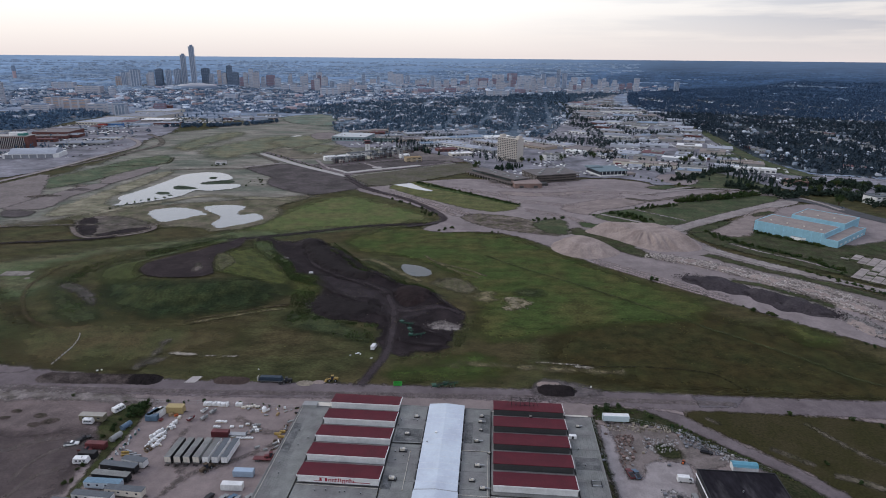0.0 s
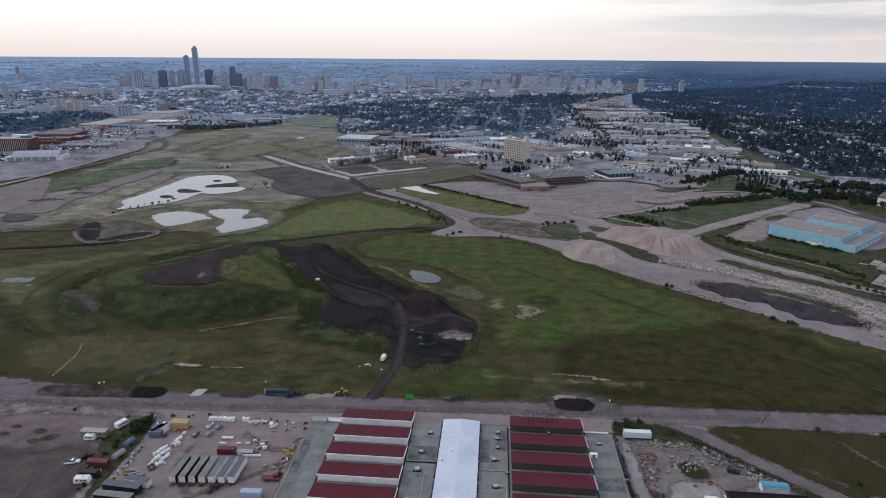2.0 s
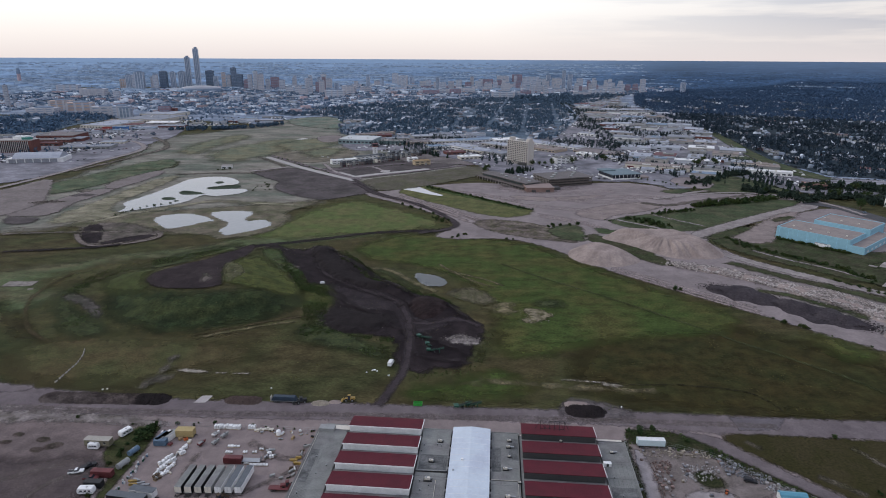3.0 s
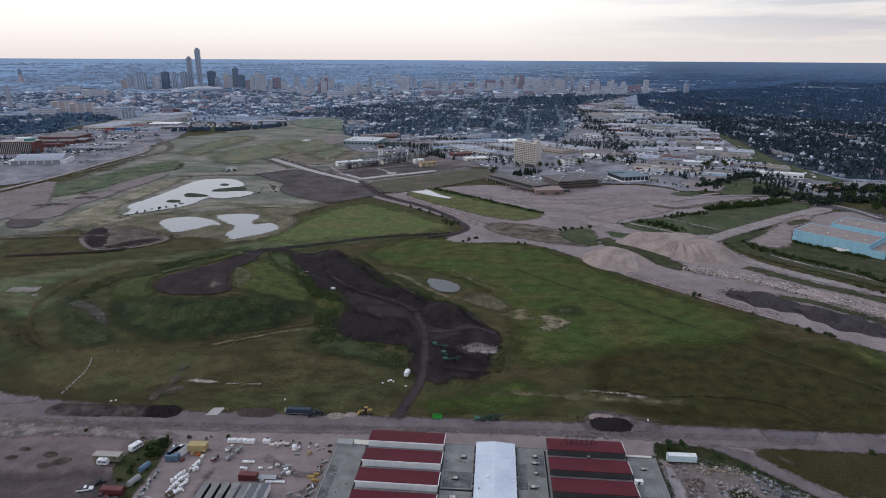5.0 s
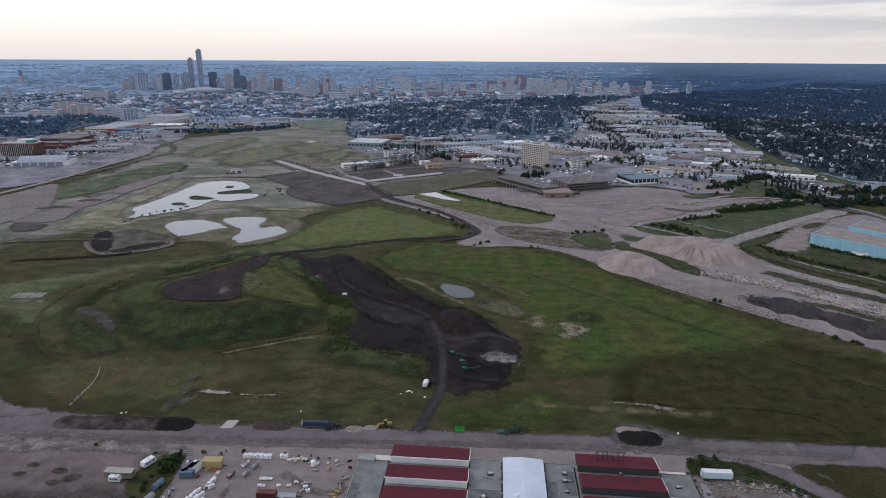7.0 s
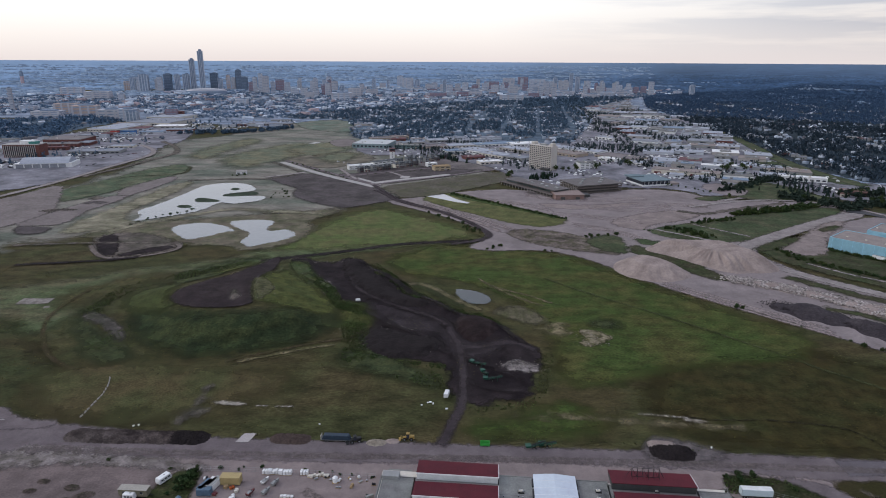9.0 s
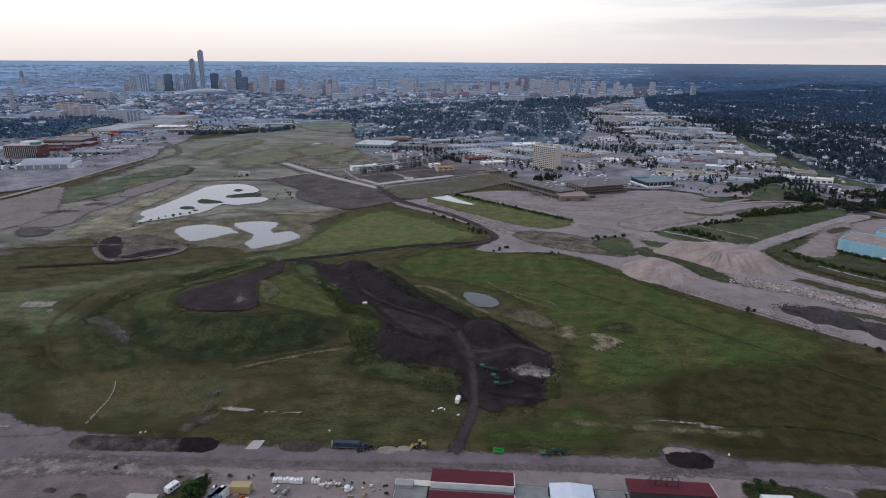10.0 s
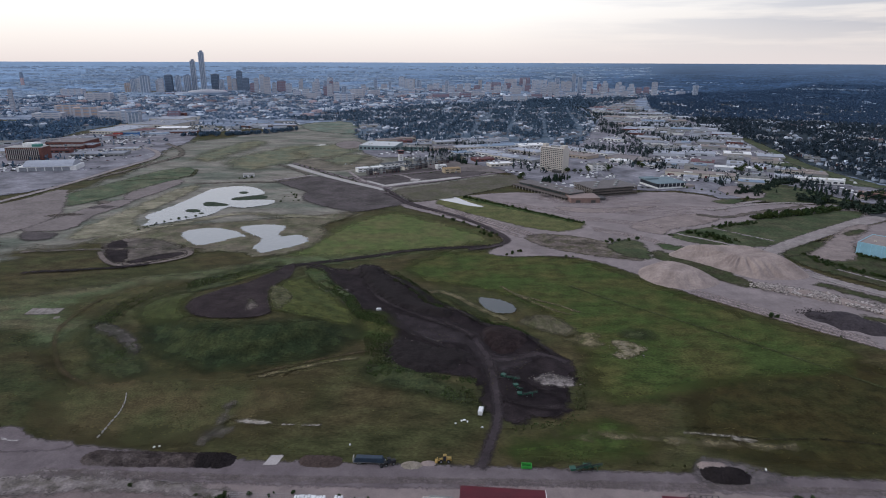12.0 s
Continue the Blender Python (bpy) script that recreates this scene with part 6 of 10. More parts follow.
def loader(x, y, rz, paint, label, name="wheel_loader"):
    t = thing(name, label, "machine", x, y, 0.02 + LAYER[0], rz, "machines")
    part("engine_cover", block(-1.5, 0, 0.8, 2.2, 1.6, 1.1, taper=0.9, bevel=0.06), paint, t)
    part("cab", block(0.1, 0, 0.9, 1.3, 1.4, 2.0, taper=0.88, bevel=0.05), glass, t)
    part("cab_roof", block(0.1, 0, 2.88, 1.4, 1.5, 0.12), paint, t)
    part("front_frame", block(1.4, 0, 0.7, 1.4, 0.9, 0.7), paint, t)
    for s in (-1, 1):
        part("lift_arm", rod(bmesh.new(), (1.0, s * 0.5, 1.5), (3.0, s * 0.5, 0.6), 0.14, 6), paint, t)
    bm = bmesh.new()
    prism(bm, [(2.9, 0.15), (3.9, 0.15), (3.95, 0.3), (3.2, 0.4), (3.1, 1.1), (2.9, 1.1)], -1.3, 1.3, "y")
    part("bucket", bm, paint, t)
    wheels(t, (-1.4, 1.5), 1.0, 0.68, 0.5)
    return t


def flatbed(x, y, rz, paint, label, long=9.0):
    t = thing("flatbed_trailer", label, "trailer", x, y, 0.02 + LAYER[0], rz, "flatbed trailers")
    part("deck", block(0, 0, 0.9, long, 2.4, 0.2), paint, t)
    part("beam", block(0, 0, 0.6, long, 0.7, 0.3), blackpaint, t)
    part("headboard", block(long / 2, 0, 1.1, 0.12, 2.4, 1.2), paint, t)
    part("tongue", block(long / 2 + 0.9, 0, 0.6, 1.8, 0.3, 0.2), blackpaint, t)
    wheels(t, (-long * 0.3, -long * 0.18), 1.1, 0.45, 0.35)
    return t


LAYER[0] = 0.1
# mobile offices at the dirt lot
boxed(-153.1, 228.6, -3, 10.5, 3.0, 2.6, mat("olive_siding", (0.16, 0.145, 0.10), rough=0.7, vary=0.12, size=0.5, big=3, bump=0.01), mat("pale_roof", (0.34, 0.32, 0.28), vary=0.12, size=0.6, big=4, bump=0.01), "olive-brown site trailer on bare dirt")
camper(-153.9, 226.5, -3, "white touring caravan on bare dirt", 4.2)
camper(-146.1, 236.2, 62, "white caravan beside the weedy strip", 5.2)
camper(-142.1, 200.1, 2, "white caravan with three windows on dark dirt", 5.6)
car(-152.6, 211.4, 14, whitepaint, "white pickup parked on bare dirt", "pickup")
car(-144.9, 207.8, 0, redpaint, "red pickup beside a red trailer", "pickup")
car(-151.4, 229.5, 5, blackpaint, "black car beside the olive trailer")
car(-149.8, 214.9, 40, blackpaint, "dark pickup by the weedy strip", "pickup")
container(-141.5, 209.7, -4, redpaint, "dull red trailer box beside the weeds", 8.0)
container(-141.4, 203.6, -2, blackpaint, "low dark trailer box on dirt", 6.5)
# tarps, tanks and containers along the weedy strip
for x, y, long, rz, m, lb in ((-136.5, 223.4, 4.6, 70, bluepaint, "blue storage tank by the weeds"), (-136.7, 215.5, 5.0, 68, greypaint, "pale grey storage tank by the weeds")):
    tk = thing("storage_tank", lb, "tank", x, y, 0.1, rz, "storage tanks")
    part("shell", rod(bmesh.new(), (-long / 2, 0, 1.3), (long / 2, 0, 1.3), 1.15, 14), m, tk)
    for a in (-long * 0.3, long * 0.3):
        part("saddle", block(a, 0, 0, 0.4, 1.9, 0.9), steel, tk)
    part("hatch", rod(bmesh.new(), (0, 0, 2.4), (0, 0, 2.65), 0.3, 8), steel, tk)
for i, (x, y) in enumerate([(-129, 232), (-127.7, 232.9), (-126.2, 233.4)]):
    container(x, y, 68, (bluepaint, greypaint, whitepaint)[i], "container with a pale tarp-covered roof", 6.1, roof=(bluepaint, whitepaint, greypaint)[i])
container(-128.3, 229.4, 0, bluepaint, "blue container with a dented side", 5.0)
boxed(-120.7, 235.7, -1, 7.2, 3.2, 3.0, mat("yellow_siding", (0.36, 0.28, 0.13), rough=0.7, vary=0.15, size=0.5, big=3, bump=0.01), MATS["yellow_siding"], "tan-yellow storage hut in the yard", "storage_hut", "hut", "", 0, 0.2)
for i, p in enumerate([(-121.8, 233), (-119.5, 232.6), (-117.3, 230.9), (-124.5, 229.1)]):
    bundle(p[0], p[1], ROLL.uniform(0, 90), 1.8, 1.4, 0.9, (wood, orange, offwhite, redpaint)[i], "stacked timber and boxes beside the hut", "stacked_goods", "stacked goods")
# white wrapped pallets, in heaps
k = 0
for (x, y) in [(-121.9, 211.9), (-121.5, 213.4), (-121.4, 215.3), (-121, 216.9), (-120.1, 218), (-119.1, 218.8), (-122.9, 216.4), (-122.4, 218.4), (-121.5, 220), (-120.4, 221.2), (-118.7, 211.2), (-118.1, 213), (-117.8, 215), (-117.5, 216.9), (-118.1, 224.1), (-117.6, 225.8), (-117.3, 227.5), (-116.8, 222.9)]:
    bundle(x + ROLL.uniform(-0.5, 0.5), y + ROLL.uniform(-0.5, 0.5), ROLL.uniform(45, 78), ROLL.uniform(2.0, 3.6), ROLL.uniform(0.9, 1.3), ROLL.uniform(0.6, 1.5), whitepaint, "white plastic-wrapped pallet load in the yard")
for (x, y) in [(-121.7, 208.9), (-121.3, 210), (-119.7, 208.6), (-120.6, 207.4)]:
    bundle(x, y, ROLL.uniform(-40, 40), 1.6, 1.1, 0.9, bark, "brown scrap heap beside white pallets", "scrap_load", "scrap")
slate = mat("slate_roof", (0.12, 0.13, 0.14), vary=0.15, size=0.6, big=4, bump=0.01)
# long dark and white trailers
for i in range(7):
    semi_trailer(-108.2 + 3.6 * i, 205.6, 86, (blackpaint, blackpaint, blackpaint, greypaint, whitepaint, whitepaint, whitepaint)[i], "dark-sided parked trailer with a grey roof" if i < 4 else "white-sided parked trailer with a slate roof", 12.4, greyroof if i < 5 else slate, 2.55, offwhite if i < 4 else None)
# row of single-wide offices
boxed(-125.1, 195.6, -9, 14.2, 2.8, 2.5, blackpaint, slate, "black-sided office trailer with a slate roof", windows=2)
boxed(-120.8, 198.7, -12, 9.5, 2.8, 2.6, whitepaint, slate, "white-sided office trailer with a slate roof", windows=2)
boxed(-125.4, 190.4, -7, 14.0, 2.8, 2.5, blackpaint, greyroof, "black-sided office trailer with a grey roof", windows=2)
boxed(-126, 186.1, -4, 13.4, 2.8, 2.5, mat("pale_blue_siding", (0.42, 0.48, 0.53), rough=0.6, vary=0.08, size=0.5, big=3, bump=0.01), mat("blue_grey_roof", (0.16, 0.24, 0.30), vary=0.12, size=0.6, big=4, bump=0.01), "pale blue office trailer with a blue-grey roof", windows=4)
boxed(-116.4, 182.3, -7, 14.2, 2.8, 2.5, offwhite, slate, "cream office trailer with a slate roof", windows=4)
boxed(-126.2, 179.3, -7, 14.6, 2.8, 2.5, whitepaint, slate, "white office trailer with a red stripe", windows=4)
boxed(-133.1, 175.5, -6, 12, 2.8, 2.5, greypaint, slate, "grey office trailer with a slate roof", windows=3)
# yard machines, boats, stacks
boat(-111.8, 229.2, 62, "dark red boat on a trailer", redpaint).scale = (0.66, 0.85, 0.85)
boat(-108.4, 235.9, 62, "white boat with a canvas cover", whitepaint).scale = (0.66, 0.85, 0.85)
boat(-104.4, 235, 62, "grey boat with a canvas cover", greypaint).scale = (0.66, 0.85, 0.85)
boat(-106.5, 230.2, 62, "grey boat on a trailer", greypaint).scale = (0.66, 0.85, 0.85)
for (x, y, s) in [(-109.2, 241.3, 3.0), (-105.9, 241.4, 4.5), (-101.7, 241, 4.5), (-94.7, 241.1, 3.2)]:
    bundle(x, y, -3, s, 1.9, 1.6, whitepaint, "long white wrapped load at the fence")
for (x, y) in [(-92.1, 239.3), (-90.2, 239.8), (-88.3, 240.3), (-86.2, 239.8)]:
    bundle(x, y, ROLL.uniform(-15, 15), 2.2, 1.3, 0.9, offwhite, "pale wrapped goods at the fence")
silo = thing("fibreglass_tank", "upright white rounded tank at the fence", "tank", -82.3, 236.7, 0.1)
part("shell", rod(bmesh.new(), (0, 0, 0.2), (0, 0, 2.0), 1.0, 14), whitepaint, silo)
part("dome", rod(bmesh.new(), (0, 0, 2.0), (0, 0, 2.5), 1.0, 14, 0.4), whitepaint, silo)
part("skid", block(0, 0, 0, 2.2, 2.2, 0.2), wood, silo)
container(-95.1, 218.4, -2, redpaint, "dull red open-topped bin in the yard", 7.0)
flatbed(-88.8, 218.5, -2, steel, "grey flatbed trailer with pipes")
for (x, y, s) in [(-98.3, 228.2, 5.0), (-98.9, 224.4, 3.0), (-92.5, 224.5, 1.8), (-88.7, 224.5, 1.8), (-85.9, 216.6, 5.0), (-82.7, 216.6, 3.0), (-89.8, 217.7, 2.0)]:
    bundle(x, y, ROLL.uniform(-5, 5), s, 1.2, 0.7, whitepaint, "white wrapped pipe bundle in the yard")
for (x, y) in [(-83.1, 221), (-82.4, 223.4), (-81.7, 225.9), (-83.4, 225.4), (-81.1, 221.4)]:
    bundle(x, y, ROLL.uniform(-20, 60), 1.8, 1.2, ROLL.uniform(0.8, 1.5), (steel, whitepaint, greypaint)[k % 3], "mixed steel and white goods", "stacked_goods", "stacked goods")
    k += 1
loader(-93, 196.4, 60, bark, "rusty brown forklift in the yard", "forklift")
container(-77.8, 193.6, -2, mat("pale_blue_steel", (0.30, 0.38, 0.47), rough=0.5, vary=0.1, size=0.5, big=3, bump=0.01), "pale blue shipping container in the yard", 7.6)
container(-79.6, 186.1, -2, whitepaint, "plain white shipping container in the yard", 7.8)
flatbed(-73.2, 202.7, -3, redpaint, "dull red lowbed trailer by the fence", 7.5)
loader(-70.4, 203.8, 10, redpaint, "dull red tractor by the fence", "tractor")
for (x, y, s) in [(-71.9, 219.5, 3.0), (-70.4, 221.1, 2.2), (-70, 217.6, 3.0)]:
    lumber(x, y, -3, s, 0.9, 3, yellow, "yellow beams stacked by the fence")
for (x, y, s) in [(-77.8, 210.2, 2.0), (-71.3, 212.9, 2.5), (-70, 210.7, 1.6), (-68.6, 228.6, 3.2), (-74, 208.8, 1.5)]:
    lumber(x, y, ROLL.uniform(-10, 60), s, 0.8, 3, greypaint, "grey metal offcuts stacked by the fence")
for i, (x, y) in enumerate([(-86.2, 180.6), (-81, 180.1), (-78, 180.2), (-75.9, 179.9), (-72.2, 180.8)]):
    car(x, y, ROLL.uniform(60, 120), (blackpaint, greypaint, bluepaint, steel, greypaint)[i], "grey-toned car in the yard's front row", ROLL.choice(("sedan", "suv")))
for (x, y) in [(-128.5, 206.3), (-127.3, 207), (-125.1, 205.2), (-122.8, 204.2), (-127.6, 204.5)]:
    lumber(x, y, ROLL.uniform(-30, 20), 3.2, 0.7, 2, yellow if ROLL.random() < 0.5 else steel, "yellow and grey frames stacked beside trailers")

# barrels along the yard's weedy edge, loose goods by the fences


def barrel(x, y, paint, label):
    t = thing("barrel", label, "barrel", x, y, 0.02 + LAYER[0], 0, "barrels along the yard's edge")
    part("drum", rod(bmesh.new(), (0, 0, 0), (0, 0, 0.95), 0.36, 10), paint, t)
    part("lid", rod(bmesh.new(), (0, 0, 0.95), (0, 0, 1.0), 0.33, 10), steel, t)
    for z in (0.3, 0.62):
        part("hoop", rod(bmesh.new(), (0, 0, z), (0, 0, z + 0.05), 0.39, 10), paint, t)


for n, (x, y) in enumerate(along([(-130.5, 222.7), (-130.8, 215.5), (-131.1, 208), (-131.8, 201.6)], 0.95, 61, 0.5)):
    barrel(x, y, (whitepaint, bluepaint, whitepaint, greypaint, darkgreen)[n % 5], ("white plastic barrel in a long row", "blue plastic barrel in a long row", "white plastic barrel in a long row", "grey steel barrel in a long row", "green steel barrel in a long row")[n % 5])
for n, (line, gap) in enumerate((([(-120.1, 207.5), (-120.6, 214.9), (-119.1, 220.4), (-117.5, 227.9)], 1.3), ([(-118.9, 209.7), (-117.5, 215.7)], 1.4), ([(-89.9, 238.9), (-79.7, 238.1), (-67, 237.4)], 2.2), ([(-81.1, 234.1), (-73.9, 235), (-66.4, 234.7)], 3.0), ([(-69.7, 229.9), (-70.3, 211.8), (-72.3, 202.8)], 2.4), ([(-86.5, 227.5), (-80.5, 219.4)], 1.8), ([(-131.5, 236.4), (-127.4, 238.3)], 1.5))):
    for x, y in along(line, gap, 63 + n, 0.9):
        bundle(x, y, ROLL.uniform(0, 180), ROLL.uniform(0.7, 2.2), ROLL.uniform(0.5, 1.1), ROLL.uniform(0.4, 1.0), ROLL.choice((whitepaint, whitepaint, greypaint, offwhite) if n < 2 else (greypaint, steel, wood, whitepaint, blackpaint, bark)), "small wrapped load among others" if n < 2 else "loose goods stacked by the yard fence", "wrapped_load" if n < 2 else "loose_goods", "small loads in the yard")

# ---- stone yard east of the mall ----
semi_trailer(70.9, 230.7, -3, mat("pale_aqua_siding", (0.50, 0.60, 0.62), rough=0.6, vary=0.08, size=0.5, big=3, bump=0.01), "pale aqua trailer at the back of the stone yard", 11, whitepaint)
van(86.5, 192.2, -6, "white cargo van on the concrete pad")
car(67.2, 195.8, 95, redpaint, "dark red pickup with a loaded bed", "pickup")
car(69.4, 195.5, 98, bluepaint, "dark blue pickup beside a red one", "pickup")
car(101.5, 209.4, -20, blackpaint, "black car beside stacked slabs", "suv")
car(86.5, 182.4, 80, greypaint, "grey car behind the dark building", "suv")
car(81.1, 181.5, 80, blackpaint, "dark car behind the dark building")
loader(89.8, 202.8, 60, orange, "small orange skid loader on the concrete pad", "skid_loader").scale = (0.45, 0.45, 0.5)
sheet("concrete_pad", "pale concrete pad in the stone yard", [(63.9, 228.9), (68.6, 226.4), (67.1, 213.7), (66.2, 200.8), (65.7, 192.9), (72.7, 194.3), (75.4, 204.4), (92, 203.2), (91.4, 197.1), (90, 189.4), (84.3, 170), (56.8, 169.7), (59.3, 192.8), (60.6, 209.9)], mat("pad_concrete", (0.285, 0.255, 0.25), vary=0.1, size=0.6, big=7, second=(0.24, 0.213, 0.21), rag=0.8, soft=1.0, blotch=0.14), "paved lot", 1.5, 1, 0)
sheet("stone_yard_ground", "trampled grey-brown ground of the stone yard", [(66.5, 229.7), (76.1, 230.7), (93.3, 224.3), (107.8, 208.4), (109.8, 202.7), (94.4, 197.1), (92.4, 203.2), (75.5, 204.7), (72.7, 194.3), (65.7, 192.9), (66.4, 206.4), (66.7, 217.6)], mat("stone_yard_dirt", (0.178, 0.150, 0.140), vary=0.18, size=0.6, big=7, second=(0.135, 0.115, 0.104), rag=1.5, soft=2, blotch=0.2), "gravel lot", 2, 1)
strip("weed_strip", "dark weeds along the mall's fence", [(61.2, 234), (60, 216.7), (59.2, 200.7), (58.2, 180.7)], 2.6, MATS["weeds"], "weeds", 1.5)
sheet("weed_patch", "patchy weeds in the stone yard", [(83.4, 215.9), (90.8, 214.1), (92.4, 206), (84.2, 204.9), (81.3, 209.5)], MATS["weeds"], "weeds", 3, 0.8)


def slab_pallet(x, y, rz, tone, label):
    """Stone slabs stacked on a pallet."""
    t = thing("stone_pallet", label, "stone pallet", x, y, 0.1, rz, "pallets of stone")
    part("pallet", block(0, 0, 0, 1.25, 1.05, 0.14), bark, t)
    for i in range(2):
        part("slab", block(ROLL.uniform(-0.06, 0.06), ROLL.uniform(-0.05, 0.05), 0.14 + i * 0.36, ROLL.uniform(0.95, 1.2), ROLL.uniform(0.8, 1.0), 0.35, ROLL.uniform(-6, 6)), tone, t)
    return t


stones = [mat("tan_stone", (0.27, 0.235, 0.19), vary=0.2, size=0.4, blotch=0.3, each=0.4, big=3), mat("grey_stone", (0.30, 0.285, 0.28), vary=0.2, size=0.4, each=0.45, big=3), mat("rust_stone", (0.19, 0.135, 0.12), vary=0.25, size=0.4, each=0.45, big=3), mat("blue_grey_stone", (0.19, 0.195, 0.21), vary=0.2, size=0.4, each=0.5, big=3)]
models = [slab_pallet(60 + i * 2, 120, 0, m, ("tan", "grey", "rust-brown", "blue-grey")[i] + " stone slabs stacked on a wooden pallet") for i, m in enumerate(stones)]
rows = (([(66.5, 226.8), (72.6, 226.9)], 1.9, 1), ([(76.1, 229), (83.6, 227.5), (90, 225.1)], 1.5, 0), ([(76.8, 226.5), (84, 225)], 2.2, 0), ([(92.7, 222.7), (97.6, 219.9), (99.7, 213.4), (103.1, 210.5)], 1.3, 3), ([(96.3, 222.7), (101.2, 218.8)], 1.5, 1), ([(95.5, 216), (100.8, 210.5)], 1.6, 3), ([(68.4, 220.3), (72.8, 217.6), (71.5, 210.1)], 1.6, 2), ([(69, 215.7), (69.7, 210), (68.6, 204.6), (68, 200.8)], 1.5, 1), ([(80.3, 218.5), (79.2, 212)], 1.4, 3), ([(81.7, 217.8), (89.4, 213.3)], 2.2, 1), ([(70.1, 213.8), (73, 211.9)], 1.7, 0), ([(79.5, 205.5), (82.9, 204.5)], 2.2, 1), ([(84.4, 202.4), (85.4, 202.1)], 2, 3), ([(106.5, 210.5), (113, 204.9)], 1.6, 1), ([(108, 206.2), (114.5, 203.5)], 1.6, 3), ([(76.7, 186.2), (81.4, 185)], 1.6, 1), ([(76.9, 183.8), (83.3, 182.1)], 1.8, 3), ([(60.2, 208.1), (60.5, 202.1)], 2.0, 3), ([(75.2, 210.1), (75.8, 209.4)], 1.5, 0))
for n, (line, gap, tone) in enumerate(rows):
    for x, y in along(line, gap * 1.1, n + 3, 1.0):
        copy_thing(models[tone if ROLL.random() < 0.75 else ROLL.randrange(4)], pose(x, y, 0.1, 0, 0, ROLL.uniform(-25, 25))).scale = (ROLL.uniform(0.7, 1.15), ROLL.uniform(0.6, 1.1), ROLL.uniform(0.5, 1.25))
for m, (x, y) in zip(models, [(80.6, 225.8), (89.4, 219.8), (71.2, 205.7), (97, 214.1)]):
    m.matrix_basis = pose(x, y, 0.1, 0, 0, ROLL.uniform(-20, 20))

# dark flat-roofed building and teal shed
hall = thing("workshop_hall", "dark flat tar-roofed workshop building", "workshop", 102.2, 178.2, 0, -4.7)
# Wall coloured dark to stand for the shadowy gap beside the gutter.
part("wall", block(0.5, 0, 0, 27.4, 24, 5.6), darkwall, hall)
part("roof", block(0.5, 0, 5.6, 27.7, 24.3, 0.4), darkroof, hall, "stained black tar roof")
for a, b, c, d in ((0.5, 12.1, 28, 0.35), (-13.3, 0, 0.35, 24.3), (14.3, 0, 0.35, 24.3)):
    part("parapet", block(a, b, 5.6, c, d, 0.75), blackpaint, hall)
part("gutter", block(-14, 0, 5.2, 0.3, 22, 0.3), whitepaint, hall, "white gutter")
part("roof_vent", rod(bmesh.new(), (-1, 1, 6), (-1, 1, 6.6), 0.25, 8), steel, hall)
shed = thing("tarp_shed", "small shed with a teal metal roof", "shed", 111.7, 199.4, 0.1, -7)
part("wall", block(0, 0, 0, 9.2, 3.6, 2.3), whitepaint, shed, "white end walls")
bm = bmesh.new()
prism(bm, [(-1.95, 2.1), (-1.2, 2.95), (0, 3.3), (1.2, 2.95), (1.95, 2.1), (1.7, 2.1), (0, 3.1), (-1.7, 2.1)], -4.7, 4.7)
part("roof", bm, tealroof, shed)
for i in range(12):
    part("roof_rib", rod(bmesh.new(), (-4.5 + i * 0.82, -1.95, 2.15), (-4.5 + i * 0.82, 0, 3.34), 0.04, 4), tealroof, shed)


def fence(line, label, tall=1.9, gap=3.0):
    """Posts with wire rails along a line."""
    t = thing("chain_link_fence", label, "fence", line[0][0], line[0][1], 0.1)
    ox, oy = line[0]
    for (ax, ay), (bx, by) in zip(line[:-1], line[1:]):
        n = max(1, int(math.hypot(bx - ax, by - ay) / gap))
        for i in range(n + 1):
            q = i / n
            part("post", rod(bmesh.new(), (ax + (bx - ax) * q - ox, ay + (by - ay) * q - oy, 0), (ax + (bx - ax) * q - ox, ay + (by - ay) * q - oy, tall), 0.05, 5), steel, t)
        for z in (0.1, tall * 0.5, tall):
            part("rail", rod(bmesh.new(), (ax - ox, ay - oy, z), (bx - ox, by - oy, z), 0.03, 4), steel, t)
    return t


fence([(-134.4, 242.8), (-113.8, 242.2), (-90.5, 240.7), (-67.4, 239.2)], "thin chain-link fence behind the trailer yard")
fence([(61.4, 234.9), (60.2, 213.6), (60, 192.8), (59.8, 180.7)], "thin chain-link fence beside the mall")
fence([(74.1, 232.4), (93.3, 224.3), (107.8, 208.4), (121.4, 197.5)], "thin chain-link fence round the stone yard")

# ---- things along the near road ----
tarp = thing("hay_trailer", "long load under a dark navy tarp by the road", "trailer", -86.3, 262.7, 0.1, -3)
part("deck", block(0, 0, 0.8, 12.5, 2.5, 0.2), steel, tarp)
bm = block(0, 0, 1.0, 12, 2.6, 2.0, taper=0.85, bevel=0.15)
part("tarp", bm, navy, tarp, "dark navy tarpaulin cover")
wheels(tarp, (-4.5, -3.5, 4.0), 1.1, 0.45, 0.3)
part("headboard", block(-6.3, 0, 0.9, 0.15, 2.5, 1.8), offwhite, tarp)
loader(-78.5, 261.8, 200, blackpaint, "black compact tractor by the road", "compact_tractor")
loader(-56.8, 263.8, 180, yellow, "yellow wheel loader parked on the gravel road")
skip = thing("green_skip", "bright green open skip on the gravel road", "skip", -25.2, 260.5, 0.1, -3)
bm = bmesh.new()
for a, b, c, d in ((0, -1.0, 3.9, 0.1), (0, 1.0, 3.9, 0.1), (-1.95, 0, 0.1, 2.1), (1.95, 0, 0.1, 2.1)):
    box(bm, a, b, 0.2, c, d, 1.3)
part("side", bm, green_m, skip)
